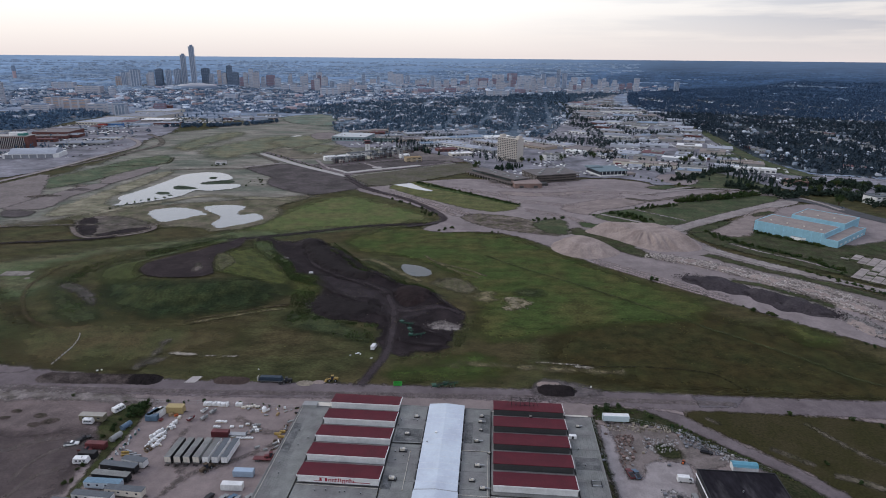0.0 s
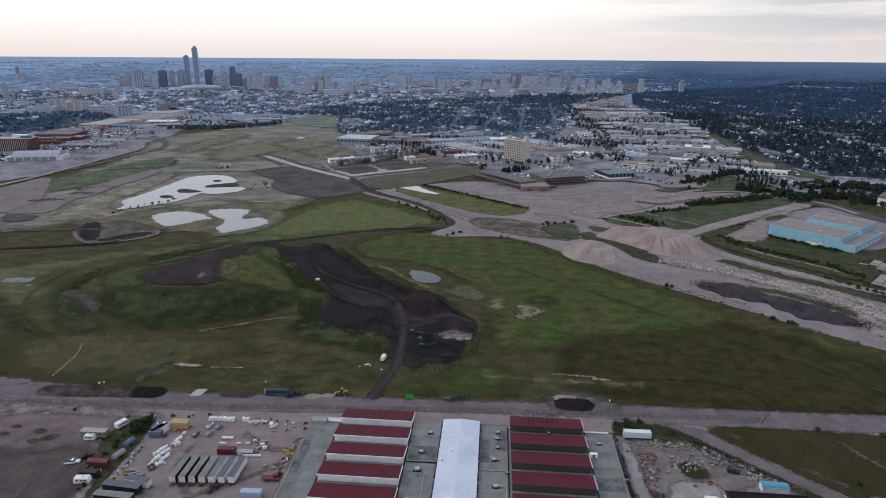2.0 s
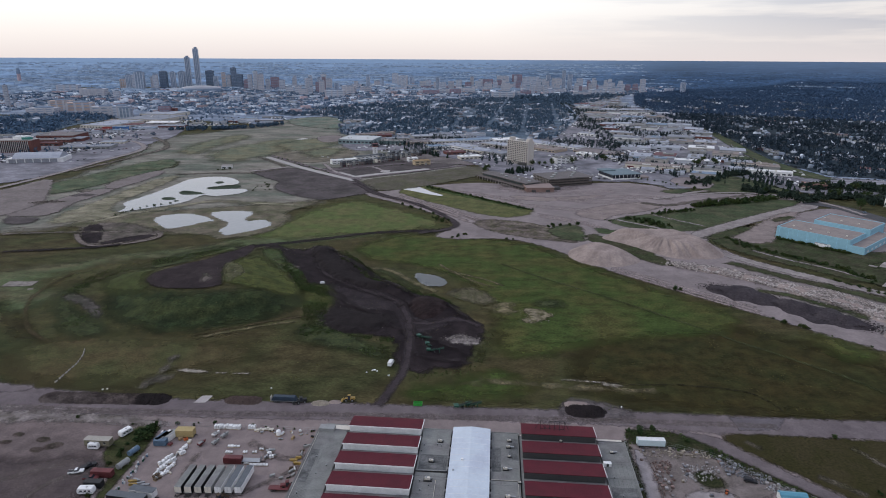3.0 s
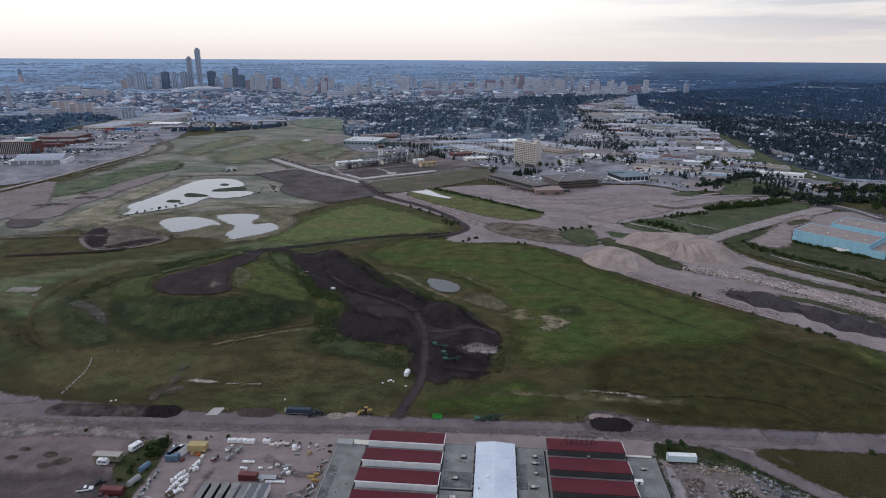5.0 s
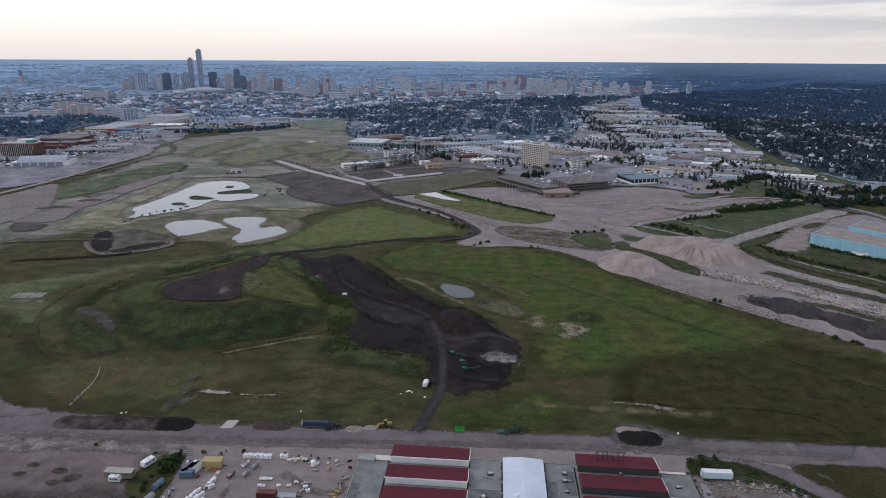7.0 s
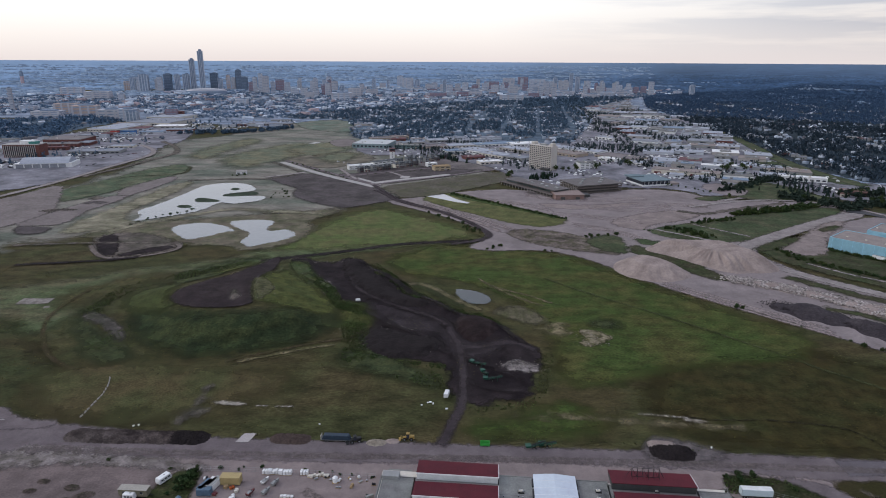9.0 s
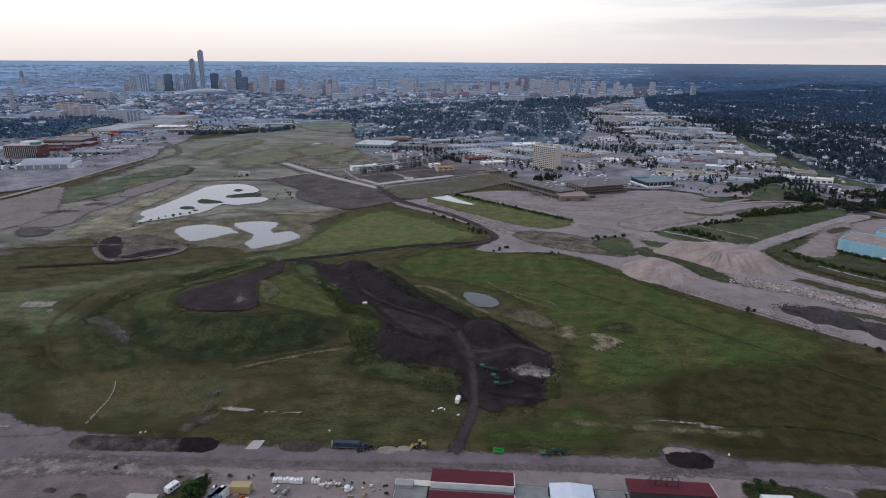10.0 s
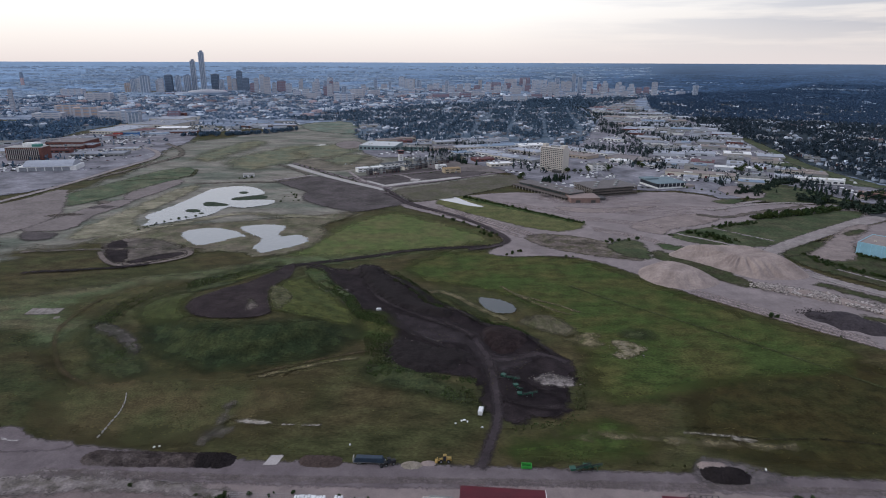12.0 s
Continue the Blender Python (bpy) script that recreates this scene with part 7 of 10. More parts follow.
part("floor", block(0, 0, 0.15, 3.8, 2.0, 0.1), blackpaint, skip)
for i in range(5):
    part("rib", block(-1.6 + i * 0.8, -1.08, 0.2, 0.1, 0.08, 1.3), green_m, skip)
for a in (-1.4, 1.4):
    part("skid", block(a, 0, 0, 0.2, 2.2, 0.18), steel, skip)


def conveyor(x, y, rz, long, label):
    """A screening conveyor: inclined truss, belt, legs, hopper and wheels."""
    t = thing("conveyor", label, "conveyor", x, y, 0.1, rz, "green conveyors")
    for s in (-0.5, 0.5):
        part("truss", rod(bmesh.new(), (-long / 2, s, 0.6), (long / 2, s, 2.6), 0.12, 6), darkgreen, t)
        part("truss", rod(bmesh.new(), (-long / 2, s, 1.1), (long / 2, s, 3.1), 0.1, 6), darkgreen, t)
    for i in range(8):
        a = -long / 2 + long * (i + 0.5) / 8
        z = 0.6 + 2.0 * (i + 0.5) / 8
        part("brace", rod(bmesh.new(), (a, -0.5, z), (a, 0.5, z + 0.5), 0.06, 5), darkgreen, t)
    bm = bmesh.new()
    prism(bm, [(-0.45, 0.0), (0.45, 0.0), (0.45, 0.08), (-0.45, 0.08)], -long / 2, long / 2)
    for v in bm.verts:
        v.co.z += 1.1 + (v.co.x + long / 2) / long * 2.0
    part("belt", bm, rubber, t)
    part("hopper", block(-long / 2 - 0.3, 0, 0.9, 1.8, 1.8, 1.0, taper=1.25), darkgreen, t)
    for s in (-0.7, 0.7):
        part("leg", rod(bmesh.new(), (long * 0.2, s, 0), (long * 0.2, s * 0.7, 2.2), 0.1, 6), darkgreen, t)
    wheels(t, (-long * 0.1,), 0.8, 0.4)
    return t


conveyor(-4.1, 258.8, 8, 7, "dark green conveyor by the gravel road")
conveyor(0.7, 259.4, -10, 6, "dark green conveyor by the gravel road")
conveyor(-24.2, 328.3, -40, 9, "dark green screening conveyor on dark soil")
conveyor(-21.7, 318.3, -70, 6, "dark green screening conveyor on dark soil")
conveyor(-17.6, 313.3, -5, 8, "dark green screening conveyor on dark soil")
van(-40.8, 298.9, 78, "white van standing beside the dirt track")
tank_hut = thing("water_tank", "small white tank standing on dark soil", "tank", -99, 416, 0.15, 10)
part("shell", block(0, 0, 0.2, 3.0, 1.6, 1.3, bevel=0.25), whitepaint, tank_hut)
part("skid", block(0, 0, 0, 3.2, 1.5, 0.2), steel, tank_hut)
for i, (x, y) in enumerate([(-40.9, 287.3), (-52.3, 290.2), (-49.6, 292.2), (-48.5, 292.8), (-47.1, 291.6), (67.1, 260), (-95.7, 274.3), (-173.1, 272.4), (-175, 271.8)]):
    b = thing("litter_block", "small pale block lying in the grass", "block", x, y, 0.12, ROLL.uniform(0, 90), "pale blocks in the grass")
    part("slab", block(0, 0, -0.05, ROLL.uniform(0.6, 1.3), 0.6, 0.5, bevel=0.05), whitepaint, b)
# curved row of pale concrete barriers
curve = band([(-207, 313), (-204, 306), (-203, 301), (-202, 297), (-202, 291), (-201.7, 284.4), (-201.4, 278.3), (-202.3, 274.2)], 0.001)
curve = curve[:len(curve) // 2]
arc = np.concatenate(([0], np.cumsum(np.hypot(*np.diff(curve, axis=0).T))))
for i in range(int(arc[-1] / 2.9)):
    s = i * 2.9 + ROLL.uniform(-0.2, 0.2)
    x, y = np.interp(s, arc, curve[:, 0]), np.interp(s, arc, curve[:, 1])
    x2, y2 = np.interp(s + 1, arc, curve[:, 0]), np.interp(s + 1, arc, curve[:, 1])
    b = thing("concrete_barrier", "weathered pale concrete road barrier on grass", "barrier", x, y, 0.1, math.degrees(math.atan2(y2 - y, x2 - x)) + ROLL.uniform(-8, 8), "curved row of barriers")
    bm = bmesh.new()
    prism(bm, [(-0.25, -0.05), (0.25, -0.05), (0.25, 0.15), (0.12, 0.28), (0.08, 0.6), (-0.08, 0.6), (-0.12, 0.28), (-0.25, 0.15)], -0.85, 0.85)
    part("barrier_body", bm, concrete, b)
ruin_m = mat("ruin_slab", (0.235, 0.21, 0.19), vary=0.2, size=0.8, big=6, second=(0.16, 0.142, 0.125), blotch=0.25, bump=0.05)
ruin = thing("concrete_slab", "broken pale concrete foundation slab in the grass", "slab", -307, 411, 0.0, 4)
for i in range(6):
    part("slab", block(-8.5 + i * 3.3, ROLL.uniform(-0.3, 0.3), -0.1, 3.2, ROLL.uniform(8.6, 9.8), 0.6 + ROLL.uniform(-0.1, 0.15), bevel=0.08), ruin_m, ruin)
part("slab", block(12, -10, -0.1, 3.4, 3.2, 0.35, 20, bevel=0.08), ruin_m, ruin)


def heap(name, label, category, cx, cy, ax, ay, rz, high, material, seed=1, rough=0.12, ridge=0.0, n=56):
    """A tipped heap: rounded cone or ridge with gullies and an uneven crest."""
    r = np.random.RandomState(seed)
    u = np.linspace(-1.15, 1.15, n)
    gx, gy = np.meshgrid(u, u)
    long = np.maximum(np.abs(gx) - ridge, 0) / (1 - ridge)
    d = np.sqrt(long ** 2 + gy ** 2)
    ang = np.arctan2(gy, gx * (1 - ridge))
    gully = (0.13 * np.sin(gx * 16 + 1.5 * np.sin(gx * 7) + seed) + 0.08 * np.sin(gx * 37 + seed * 2) + 0.06 * np.sin(ang * 19 + seed)) * (0.6 if ridge < 0.3 else 1)
    gully = gully * np.clip(1.25 - np.abs(gx), 0, 1) * np.clip(1.2 - np.abs(gy), 0.2, 1)
    z = np.clip(1.0 - d * (1 + gully * np.clip(d * 2, 0, 1)), -0.05, 1)
    z = np.minimum(z, 0.72 + 0.10 * np.sin(gx * 5 + seed) + 0.05 * np.sin(gx * 13)) * high
    z += r.normal(0, rough, z.shape) * (z > 0)
    c, s = math.cos(radians(rz)), math.sin(radians(rz))
    x, y = cx + gx * ax * c - gy * ay * s, cy + gx * ax * s + gy * ay * c
    idx = np.arange(gx.size).reshape(gx.shape)
    q = np.stack((idx[:-1, :-1], idx[:-1, 1:], idx[1:, 1:], idx[1:, :-1]), axis=-1).reshape(-1, 4)
    keep = (z.ravel()[q] > 0.0).any(axis=1)
    used, inv = np.unique(q[keep], return_inverse=True)
    zz = land(x, y) + z + 0.05
    me = mesh_of(name, np.stack((x, y, zz), axis=-1).reshape(-1, 3)[used], inv.reshape(-1, 4), material)
    return tagged(new(name, me), label, category)


heap("soil_heap", "dark brown topsoil windrow along the gravel road", "soil heap", -185.2, 264.3, 15, 5.0, -3, 1.9, mat("umber_soil", (0.050, 0.040, 0.037), vary=0.4, size=0.9, big=6, second=(0.095, 0.078, 0.072), bump=0.3, blotch=0.4), 2, 0.2, 0.7)
heap("soil_heap", "brown and black middle of the soil windrow", "soil heap", -166, 264.1, 15, 4.8, -3, 1.8, mat("mixed_soil", (0.030, 0.024, 0.023), vary=0.4, size=0.9, big=5, second=(0.085, 0.068, 0.062), bump=0.3, blotch=0.4), 3, 0.2, 0.7)
heap("soil_heap", "darker lumpy end of the soil windrow", "soil heap", -148.9, 263.8, 10.0, 5.0, -3, 2.3, soilpile, 4, 0.2, 0.3)
heap("soil_heap", "dark reddish soil heap by the road", "soil heap", -105.6, 263.5, 8.8, 3.8, -3, 1.2, mat("brown_heap", (0.075, 0.055, 0.048), vary=0.3, size=0.8, big=5, bump=0.2), 5, 0.12, 0.5)
heap("soil_heap", "round dark soil heap beside the gravel road", "soil heap", 50.1, 256.6, 9.4, 5.6, -4, 2.6, soilpile, 6, 0.15, 0.35)
heap("gravel_heap", "pale gravel heap behind the dark one", "gravel heap", 47.4, 261.7, 6.0, 3.2, -4, 1.2, gravelpile, 7, 0.1, 0.4)
heap("gravel_heap", "small pale gravel heap by the road", "gravel heap", -63.2, 262.6, 3.0, 1.9, 0, 1.0, gravelpile, 8, 0.05)
heap("gravel_heap", "small tan debris heap by the road", "gravel heap", -69.7, 261.4, 4.2, 2.5, 0, 0.9, MATS["tan_stone"], 9, 0.2)

# loose stone and scrap between the pallets, too small to count
rq = np.random.RandomState(31)
for n, (poly, count, m, lb) in enumerate((([(65.4, 228.9), (92.4, 228.4), (92.7, 222.7), (76.3, 223.2), (64.8, 224.7)], 260, stones[0], "pale stone offcuts along the fence"), ([(92.7, 225.9), (98.4, 225.2), (111.1, 210.6), (105.3, 207.6), (95.4, 214.1)], 330, stones[3], "blue-grey stone offcuts along the fence"), ([(67.5, 221.5), (75.8, 221.6), (69.8, 199.5), (65.2, 200.1)], 260, stones[2], "rust-brown stone offcuts in the yard"), ([(78.8, 219.7), (93.4, 217.9), (90.6, 210.3), (76.4, 208.3)], 240, stones[1], "grey stone offcuts in the yard"), ([(76.1, 187.4), (85.4, 187.5), (84.9, 181), (73.8, 180.8)], 160, stones[1], "grey stone offcuts by the dark hall"), ([(107.8, 208.4), (117.4, 204.9), (111.7, 202.1), (104.1, 204.8)], 160, stones[1], "grey slabs beside the teal shed"))):
    p = np.array(poly)
    lo, hi = p.min(0), p.max(0)
    q = rq.uniform(lo, hi, (count * 4, 2))
    q = q[inside(p, q[:, 0], q[:, 1])][:count // 2]
    v8 = [(x * 0.5, y2 * 0.35, z * 0.5 + 0.5) for x in (-1, 1) for y2 in (-1, 1) for z in (-1, 1)]
    f8 = [(0, 1, 3), (0, 3, 2), (4, 6, 7), (4, 7, 5), (0, 4, 5), (0, 5, 1), (2, 3, 7), (2, 7, 6), (0, 2, 6), (0, 6, 4), (1, 5, 7), (1, 7, 3)]
    merged("stone_offcuts", v8, f8, q, rq.uniform(0.25, 0.75, len(q)), m, lb, "stone", heights=rq.uniform(0.2, 0.6, len(q)), seed=40 + n, lift=0.08)

mat("dark_dirt_heap", (0.098, 0.076, 0.068), vary=0.35, size=0.8, big=4, second=(0.070, 0.062, 0.046), bump=0.2, blotch=0.3)
# small spoil heaps on the bare lot
for (x, y, k) in [(-178.1, 232.1, 3.2), (-171.6, 227.9, 4.0), (-190.7, 235.5, 2.6), (-192.5, 230.2, 2.6), (-176.7, 225.3, 3.0)]:
    heap("soil_heap", "low brown spoil heap on bare dirt", "soil heap", x, y, k, k * 0.6, ROLL.uniform(-20, 20), 0.45, MATS["dark_dirt_heap"], int(k * 10), 0.1)

# ---- gravel heaps, rubble rows ----
def ridge_line(name, label, category, line, half, high, material, seed=1, rough=0.15, tail=0.12):
    """A long tipped windrow along a line."""
    r = np.random.RandomState(seed)
    p = np.array(line, dtype=float)
    seg = np.hypot(*np.diff(p, axis=0).T)
    at = np.concatenate(([0], np.cumsum(seg)))
    n = int(at[-1] / 1.6)
    s = np.linspace(0, at[-1], n)
    cx, cy = np.interp(s, at, p[:, 0]), np.interp(s, at, p[:, 1])
    dx, dy = np.gradient(cx), np.gradient(cy)
    k = np.hypot(dx, dy)
    v = np.linspace(-1, 1, 13)
    end = np.clip(np.minimum(s, at[-1] - s) / (at[-1] * tail), 0, 1) ** 0.5
    wide = half * (0.8 + 0.2 * np.sin(s * 0.13 + seed) + 0.12 * np.sin(s * 0.37)) * (0.3 + 0.7 * end)
    tall = high * (0.8 + 0.2 * np.sin(s * 0.21 + seed * 3) + 0.15 * np.sin(s * 0.53)) * end
    z = np.clip(1 - np.abs(v)[None] ** 1.3, 0, 1) * tall[:, None] + r.normal(0, rough, (n, 13)) * (1 - np.abs(v)[None] ** 4)
    z[:, 0] = z[:, -1] = -0.1
    x = cx[:, None] - (dy / k)[:, None] * v[None] * wide[:, None]
    y = cy[:, None] + (dx / k)[:, None] * v[None] * wide[:, None]
    idx = np.arange(x.size).reshape(x.shape)
    q = np.stack((idx[:-1, :-1], idx[1:, :-1], idx[1:, 1:], idx[:-1, 1:]), axis=-1).reshape(-1, 4)
    me = mesh_of(name, np.stack((x, y, z + 0.3), axis=-1).reshape(-1, 3), q[:, ::-1], material)
    return tagged(new(name, me), label, category)


def spoil(name, label, category, poly, high, material, slope=0.62, step=0.9, seed=1, gully=0.22, bite=None, ragged=0.0):
    """A tipped, flat-topped heap: sides at the angle of repose, gullies running down them, a worked bite in one side."""
    p = rounded(poly, 2)
    lo, hi = p.min(0) - 1, p.max(0) + 1
    gx, gy = np.meshgrid(np.arange(lo[0], hi[0], step), np.arange(lo[1], hi[1], step))
    d = depth_in(p, gx, gy)
    if ragged:
        d = d + ragged * np.array([noise.noise(Vector((a / 6.0, b / 6.0, seed))) + 0.6 * noise.noise(Vector((a / 2.2, b / 2.2, seed))) for a, b in zip(gx.ravel(), gy.ravel())]).reshape(gx.shape)
    mid = p.mean(0)
    ang = np.arctan2(gy - mid[1], gx - mid[0]) * (hi - lo).max() / 2
    ribs = np.abs(np.sin(ang / 4.4 + seed + 0.8 * np.sin(ang / 9))) - 0.5 + 0.3 * np.sin(ang / 1.7 + seed)
    fall = np.clip(d * slope / high, 0, 1)
    z = d * slope * (1 + gully * ribs * np.sin(fall * math.pi))
    top = high * (1 + 0.05 * np.sin(gx / 9 + seed) + 0.05 * np.sin(gy / 7))
    z = np.minimum(z, top + 0.1 * (z - top).clip(0, 4))
    if bite:
        z = z - bite[3] * np.clip(1 - np.hypot(gx - bite[0], gy - bite[1]) / bite[2], 0, 1) * (d > 2)
    z = z + np.random.RandomState(seed).normal(0, 0.06, z.shape)
    idx = np.arange(gx.size).reshape(gx.shape)
    q = np.stack((idx[:-1, :-1], idx[:-1, 1:], idx[1:, 1:], idx[1:, :-1]), axis=-1).reshape(-1, 4)
    q = q[(z.ravel()[q] > 0).any(axis=1)]
    seen, inv = np.unique(q, return_inverse=True)
    me = mesh_of(name, np.stack((gx, gy, np.maximum(z, -0.2) + 0.35 + land(gx, gy)), axis=-1).reshape(-1, 3)[seen], inv.reshape(-1, 4), material)
    return tagged(new(name, me), label, category)


spoil("gravel_heap", "pale flat-topped gravel heap on the old runway", "gravel heap", [(84, 486), (89, 469), (98, 460), (110, 453.6), (125, 457), (141, 469), (137, 487), (126, 503), (108, 511), (92, 503)], 7.5, gravelpile, 0.55, 0.8, 2, 0.12, (114, 462, 9, 2.2))
spoil("gravel_heap", "large pale gravel heap with gullied sides", "gravel heap", [(122, 531), (137, 518), (148, 503), (158, 488), (166, 478), (175, 474), (184, 476), (196, 475), (212, 482), (214, 500), (206, 524), (192, 545), (168, 546), (145, 548), (128, 542)], 10.0, gravelpile, 0.62, 0.9, 5, 0.34, (181, 478, 10, 2.5))
ridge_line("rubble_bank", "low bank under broken concrete pieces", "rubble", [(164, 462), (197, 443), (225, 412), (248, 383), (265, 346), (284, 310)], 11, 1.6, gravelpile, 3, 0.25, 0.05)
ridge_line("rubble_bank", "second low bank under broken concrete", "rubble", [(225, 416), (248, 404), (264, 378), (270, 362)], 6, 1.2, gravelpile, 4, 0.25, 0.1)
ridge_line("millings_windrow", "long windrow of dark asphalt millings", "asphalt heap", [(167, 413), (185, 403), (206, 382), (224, 361), (238, 345)], 16, 4.2, millings, 5, 0.3, 0.16)
ridge_line("debris_bank", "low bank of mixed demolition debris", "debris", [(242, 343), (245, 327), (251, 308)], 7, 1.2, gravelpile, 6, 0.25, 0.2)


heap("soil_heap", "low brown spoil heap beside the old runway", "soil heap", -442, 656, 22, 7, 12, 2.5, mud, 31, 0.2, 0.2, 40)


red_soil = mat("reddish_topsoil", (0.0180, 0.0118, 0.0120), vary=0.4, size=1.0, big=9, second=(0.0245, 0.0178, 0.0178), bump=0.4, blotch=0.35)
spoil("topsoil_stockpile", "low reddish-black stockpile of stripped topsoil", "soil heap", [(-36.4, 382.1), (-31.3, 393.1), (-21.2, 395.0), (-13.5, 382.5), (-10.3, 369.2), (-15.7, 361.7), (-25.0, 353.6), (-31.1, 359.9)], 1.7, red_soil, 0.4, 0.7, 31, 0.2, None, 2.2)
spoil("topsoil_stockpile", "long low stockpile of dark topsoil by the track", "soil heap", [(-87.5, 367.8), (-80.0, 374.1), (-66.4, 366.7), (-53.4, 363.9), (-42.2, 355.4), (-44.3, 345.8), (-58.5, 336.4), (-73.3, 336.2), (-82.7, 345.1), (-87.9, 357.5)], 1.5, soilpile, 0.34, 0.7, 32, 0.25, None, 3.4)
spoil("topsoil_stockpile", "dark bank of topsoil beside the grass", "soil heap", [(-125.0, 498.8), (-110.4, 502.0), (-97.6, 475.5), (-86.9, 451.6), (-69.5, 428.1), (-47.4, 405.3), (-63.5, 405.0), (-80.4, 415.0), (-96.9, 429.7), (-111.1, 453.4)], 1.9, soilpile, 0.40, 0.7, 33, 0.25, None, 3.0)


def shard(seed):
    r = random.Random(seed)
    v = [(x * r.uniform(0.3, 0.55), y * r.uniform(0.3, 0.5), z * r.uniform(0.15, 0.4) + 0.2) for x in (-1, 1) for y in (-1, 1) for z in (-1, 1)]
    f = [(0, 1, 3), (0, 3, 2), (4, 6, 7), (4, 7, 5), (0, 4, 5), (0, 5, 1), (2, 3, 7), (2, 7, 6), (0, 2, 6), (0, 6, 4), (1, 5, 7), (1, 7, 3)]
    return v, f


r = np.random.RandomState(5)
for n, (line, spread, count, lo, hi, m, label) in enumerate((
        ([(164, 462), (197, 443), (225, 412), (248, 383), (265, 346), (284, 310)], 3.6, 8500, 0.35, 1.25, rubble_m, "broken pale concrete pieces in a long row"),
        ([(225, 416), (248, 404), (264, 378), (270, 362)], 2.2, 2600, 0.3, 1.0, rubble_m, "broken pale concrete pieces in a second row"),
        ([(167, 413), (185, 403), (206, 382), (224, 361), (238, 345)], 3.8, 2600, 0.3, 0.75, millings, "dark asphalt lumps on the windrow"),
        ([(244, 346), (247, 330), (252, 309)], 3.5, 1200, 0.3, 1.0, mat("mixed_debris", (0.21, 0.195, 0.19), vary=0.2, size=0.5, big=5, each=0.6), "mixed grey demolition pieces"))):
    p = along(line, 1.0, 21 + n, 0)
    p = p[r.randint(0, len(p), count)] + r.normal(0, spread, (count, 2))
    merged("rubble", *shard(n), p, r.uniform(lo, hi, count), m, label, "rubble", lift=0.9 if n < 2 else (1.6 if n == 2 else 0.6), seed=n)

dull_stone = mat("dull_stone", (0.17, 0.152, 0.135), vary=0.25, size=0.5, big=4, each=0.5, bump=0.04)
for n, (line, spread, count, label) in enumerate((
        ([(-152, 487), (-139, 463), (-127, 440), (-113, 414)], 3.2, 90, "pale broken pieces beside the mound"),
        ([(-106, 372), (-92, 366), (-86, 350), (-72, 342)], 2.6, 110, "pale broken pieces at the weedy soil edge"),
        ([(-88, 372), (-76, 362), (-62, 352), (-50, 346)], 4.0, 110, "pale broken pieces on dark soil"),
        ([(-12, 329), (-4, 331), (6, 327)], 2.6, 120, "pale crushed pieces strewn on dark soil"),
        ([(36, 370), (46, 366), (40, 355)], 4.0, 90, "pale stones in the tan plot"),
        ([(-170, 433), (-160, 420), (-157, 402)], 3.6, 80, "pale stones beside the bare crown"),
        ([(-116, 505), (-128, 497), (-146, 494)], 2.4, 40, "pale stones at the soil's end"))):
    p = along(line, 1.0, 221 + n, 0)
    p = p[r.randint(0, len(p), count)] + r.normal(0, spread, (count, 2))
    merged("stones", *shard(30 + n), p, r.uniform(0.2, 0.6, count) * np.where(r.uniform(0, 1, count) > 0.92, 1.8, 1.0), dull_stone, label, "stones", heights=r.uniform(0.2, 0.7, count), seed=60 + n, lift=0.05 + LAYER[0])

# ---- generic town buildings ----
def flat_block(x, y, w, d, h, rz, wall, roof, label, name="commercial_building", units=2, bands=1, group="", z=0.0, door=True):
    """A flat-roofed building: walls, parapet roof, window strips, doors and roof units."""
    t = thing(name, label, "building", x, y, lay(x, y) + z, rz, group)
    part("wall", block(0, 0, -0.3, w, d, h + 0.3), wall, t)
    bm = bmesh.new()
    box(bm, 0, 0, h, w + 0.3, d + 0.3, 0.25)
    for a, b, c, e in ((0, d / 2, w + 0.5, 0.4), (0, -d / 2, w + 0.5, 0.4), (w / 2, 0, 0.4, d + 0.3), (-w / 2, 0, 0.4, d + 0.3)):
        box(bm, a, b, h + 0.02, c, e, 0.7)
    part("roof", bm, roof, t)
    for k in range(bands):
        z0 = h * (k + 0.45) / bands
        n = max(2, int(w / 7))
        for i in range(n):
            part("window", block(-w / 2 + w * (i + 0.5) / n, -d / 2 - 0.02, z0 - h / bands * 0.12, w / n * 0.62, 0.12, h / bands * 0.34), glass, t)
    if door:
        part("door", block(w * 0.2, -d / 2 - 0.03, 0, min(4, w * 0.12), 0.14, min(3.2, h * 0.6)), greypaint, t)
    for i in range(units):
        part("roof_unit", block(ROLL.uniform(-0.35, 0.35) * w, ROLL.uniform(-0.3, 0.3) * d, h + 0.2, 2.6, 1.8, 1.4), offwhite if i % 2 else greypaint, t)
    return t


# sky-blue warehouse
pale_rib = mat("pale_rib", (0.30, 0.56, 0.70), vary=0.05, bump=0)
blue = thing("blue_warehouse", "large sky-blue warehouse with tan gravel roofs", "warehouse", 280, 541, 0, -50)


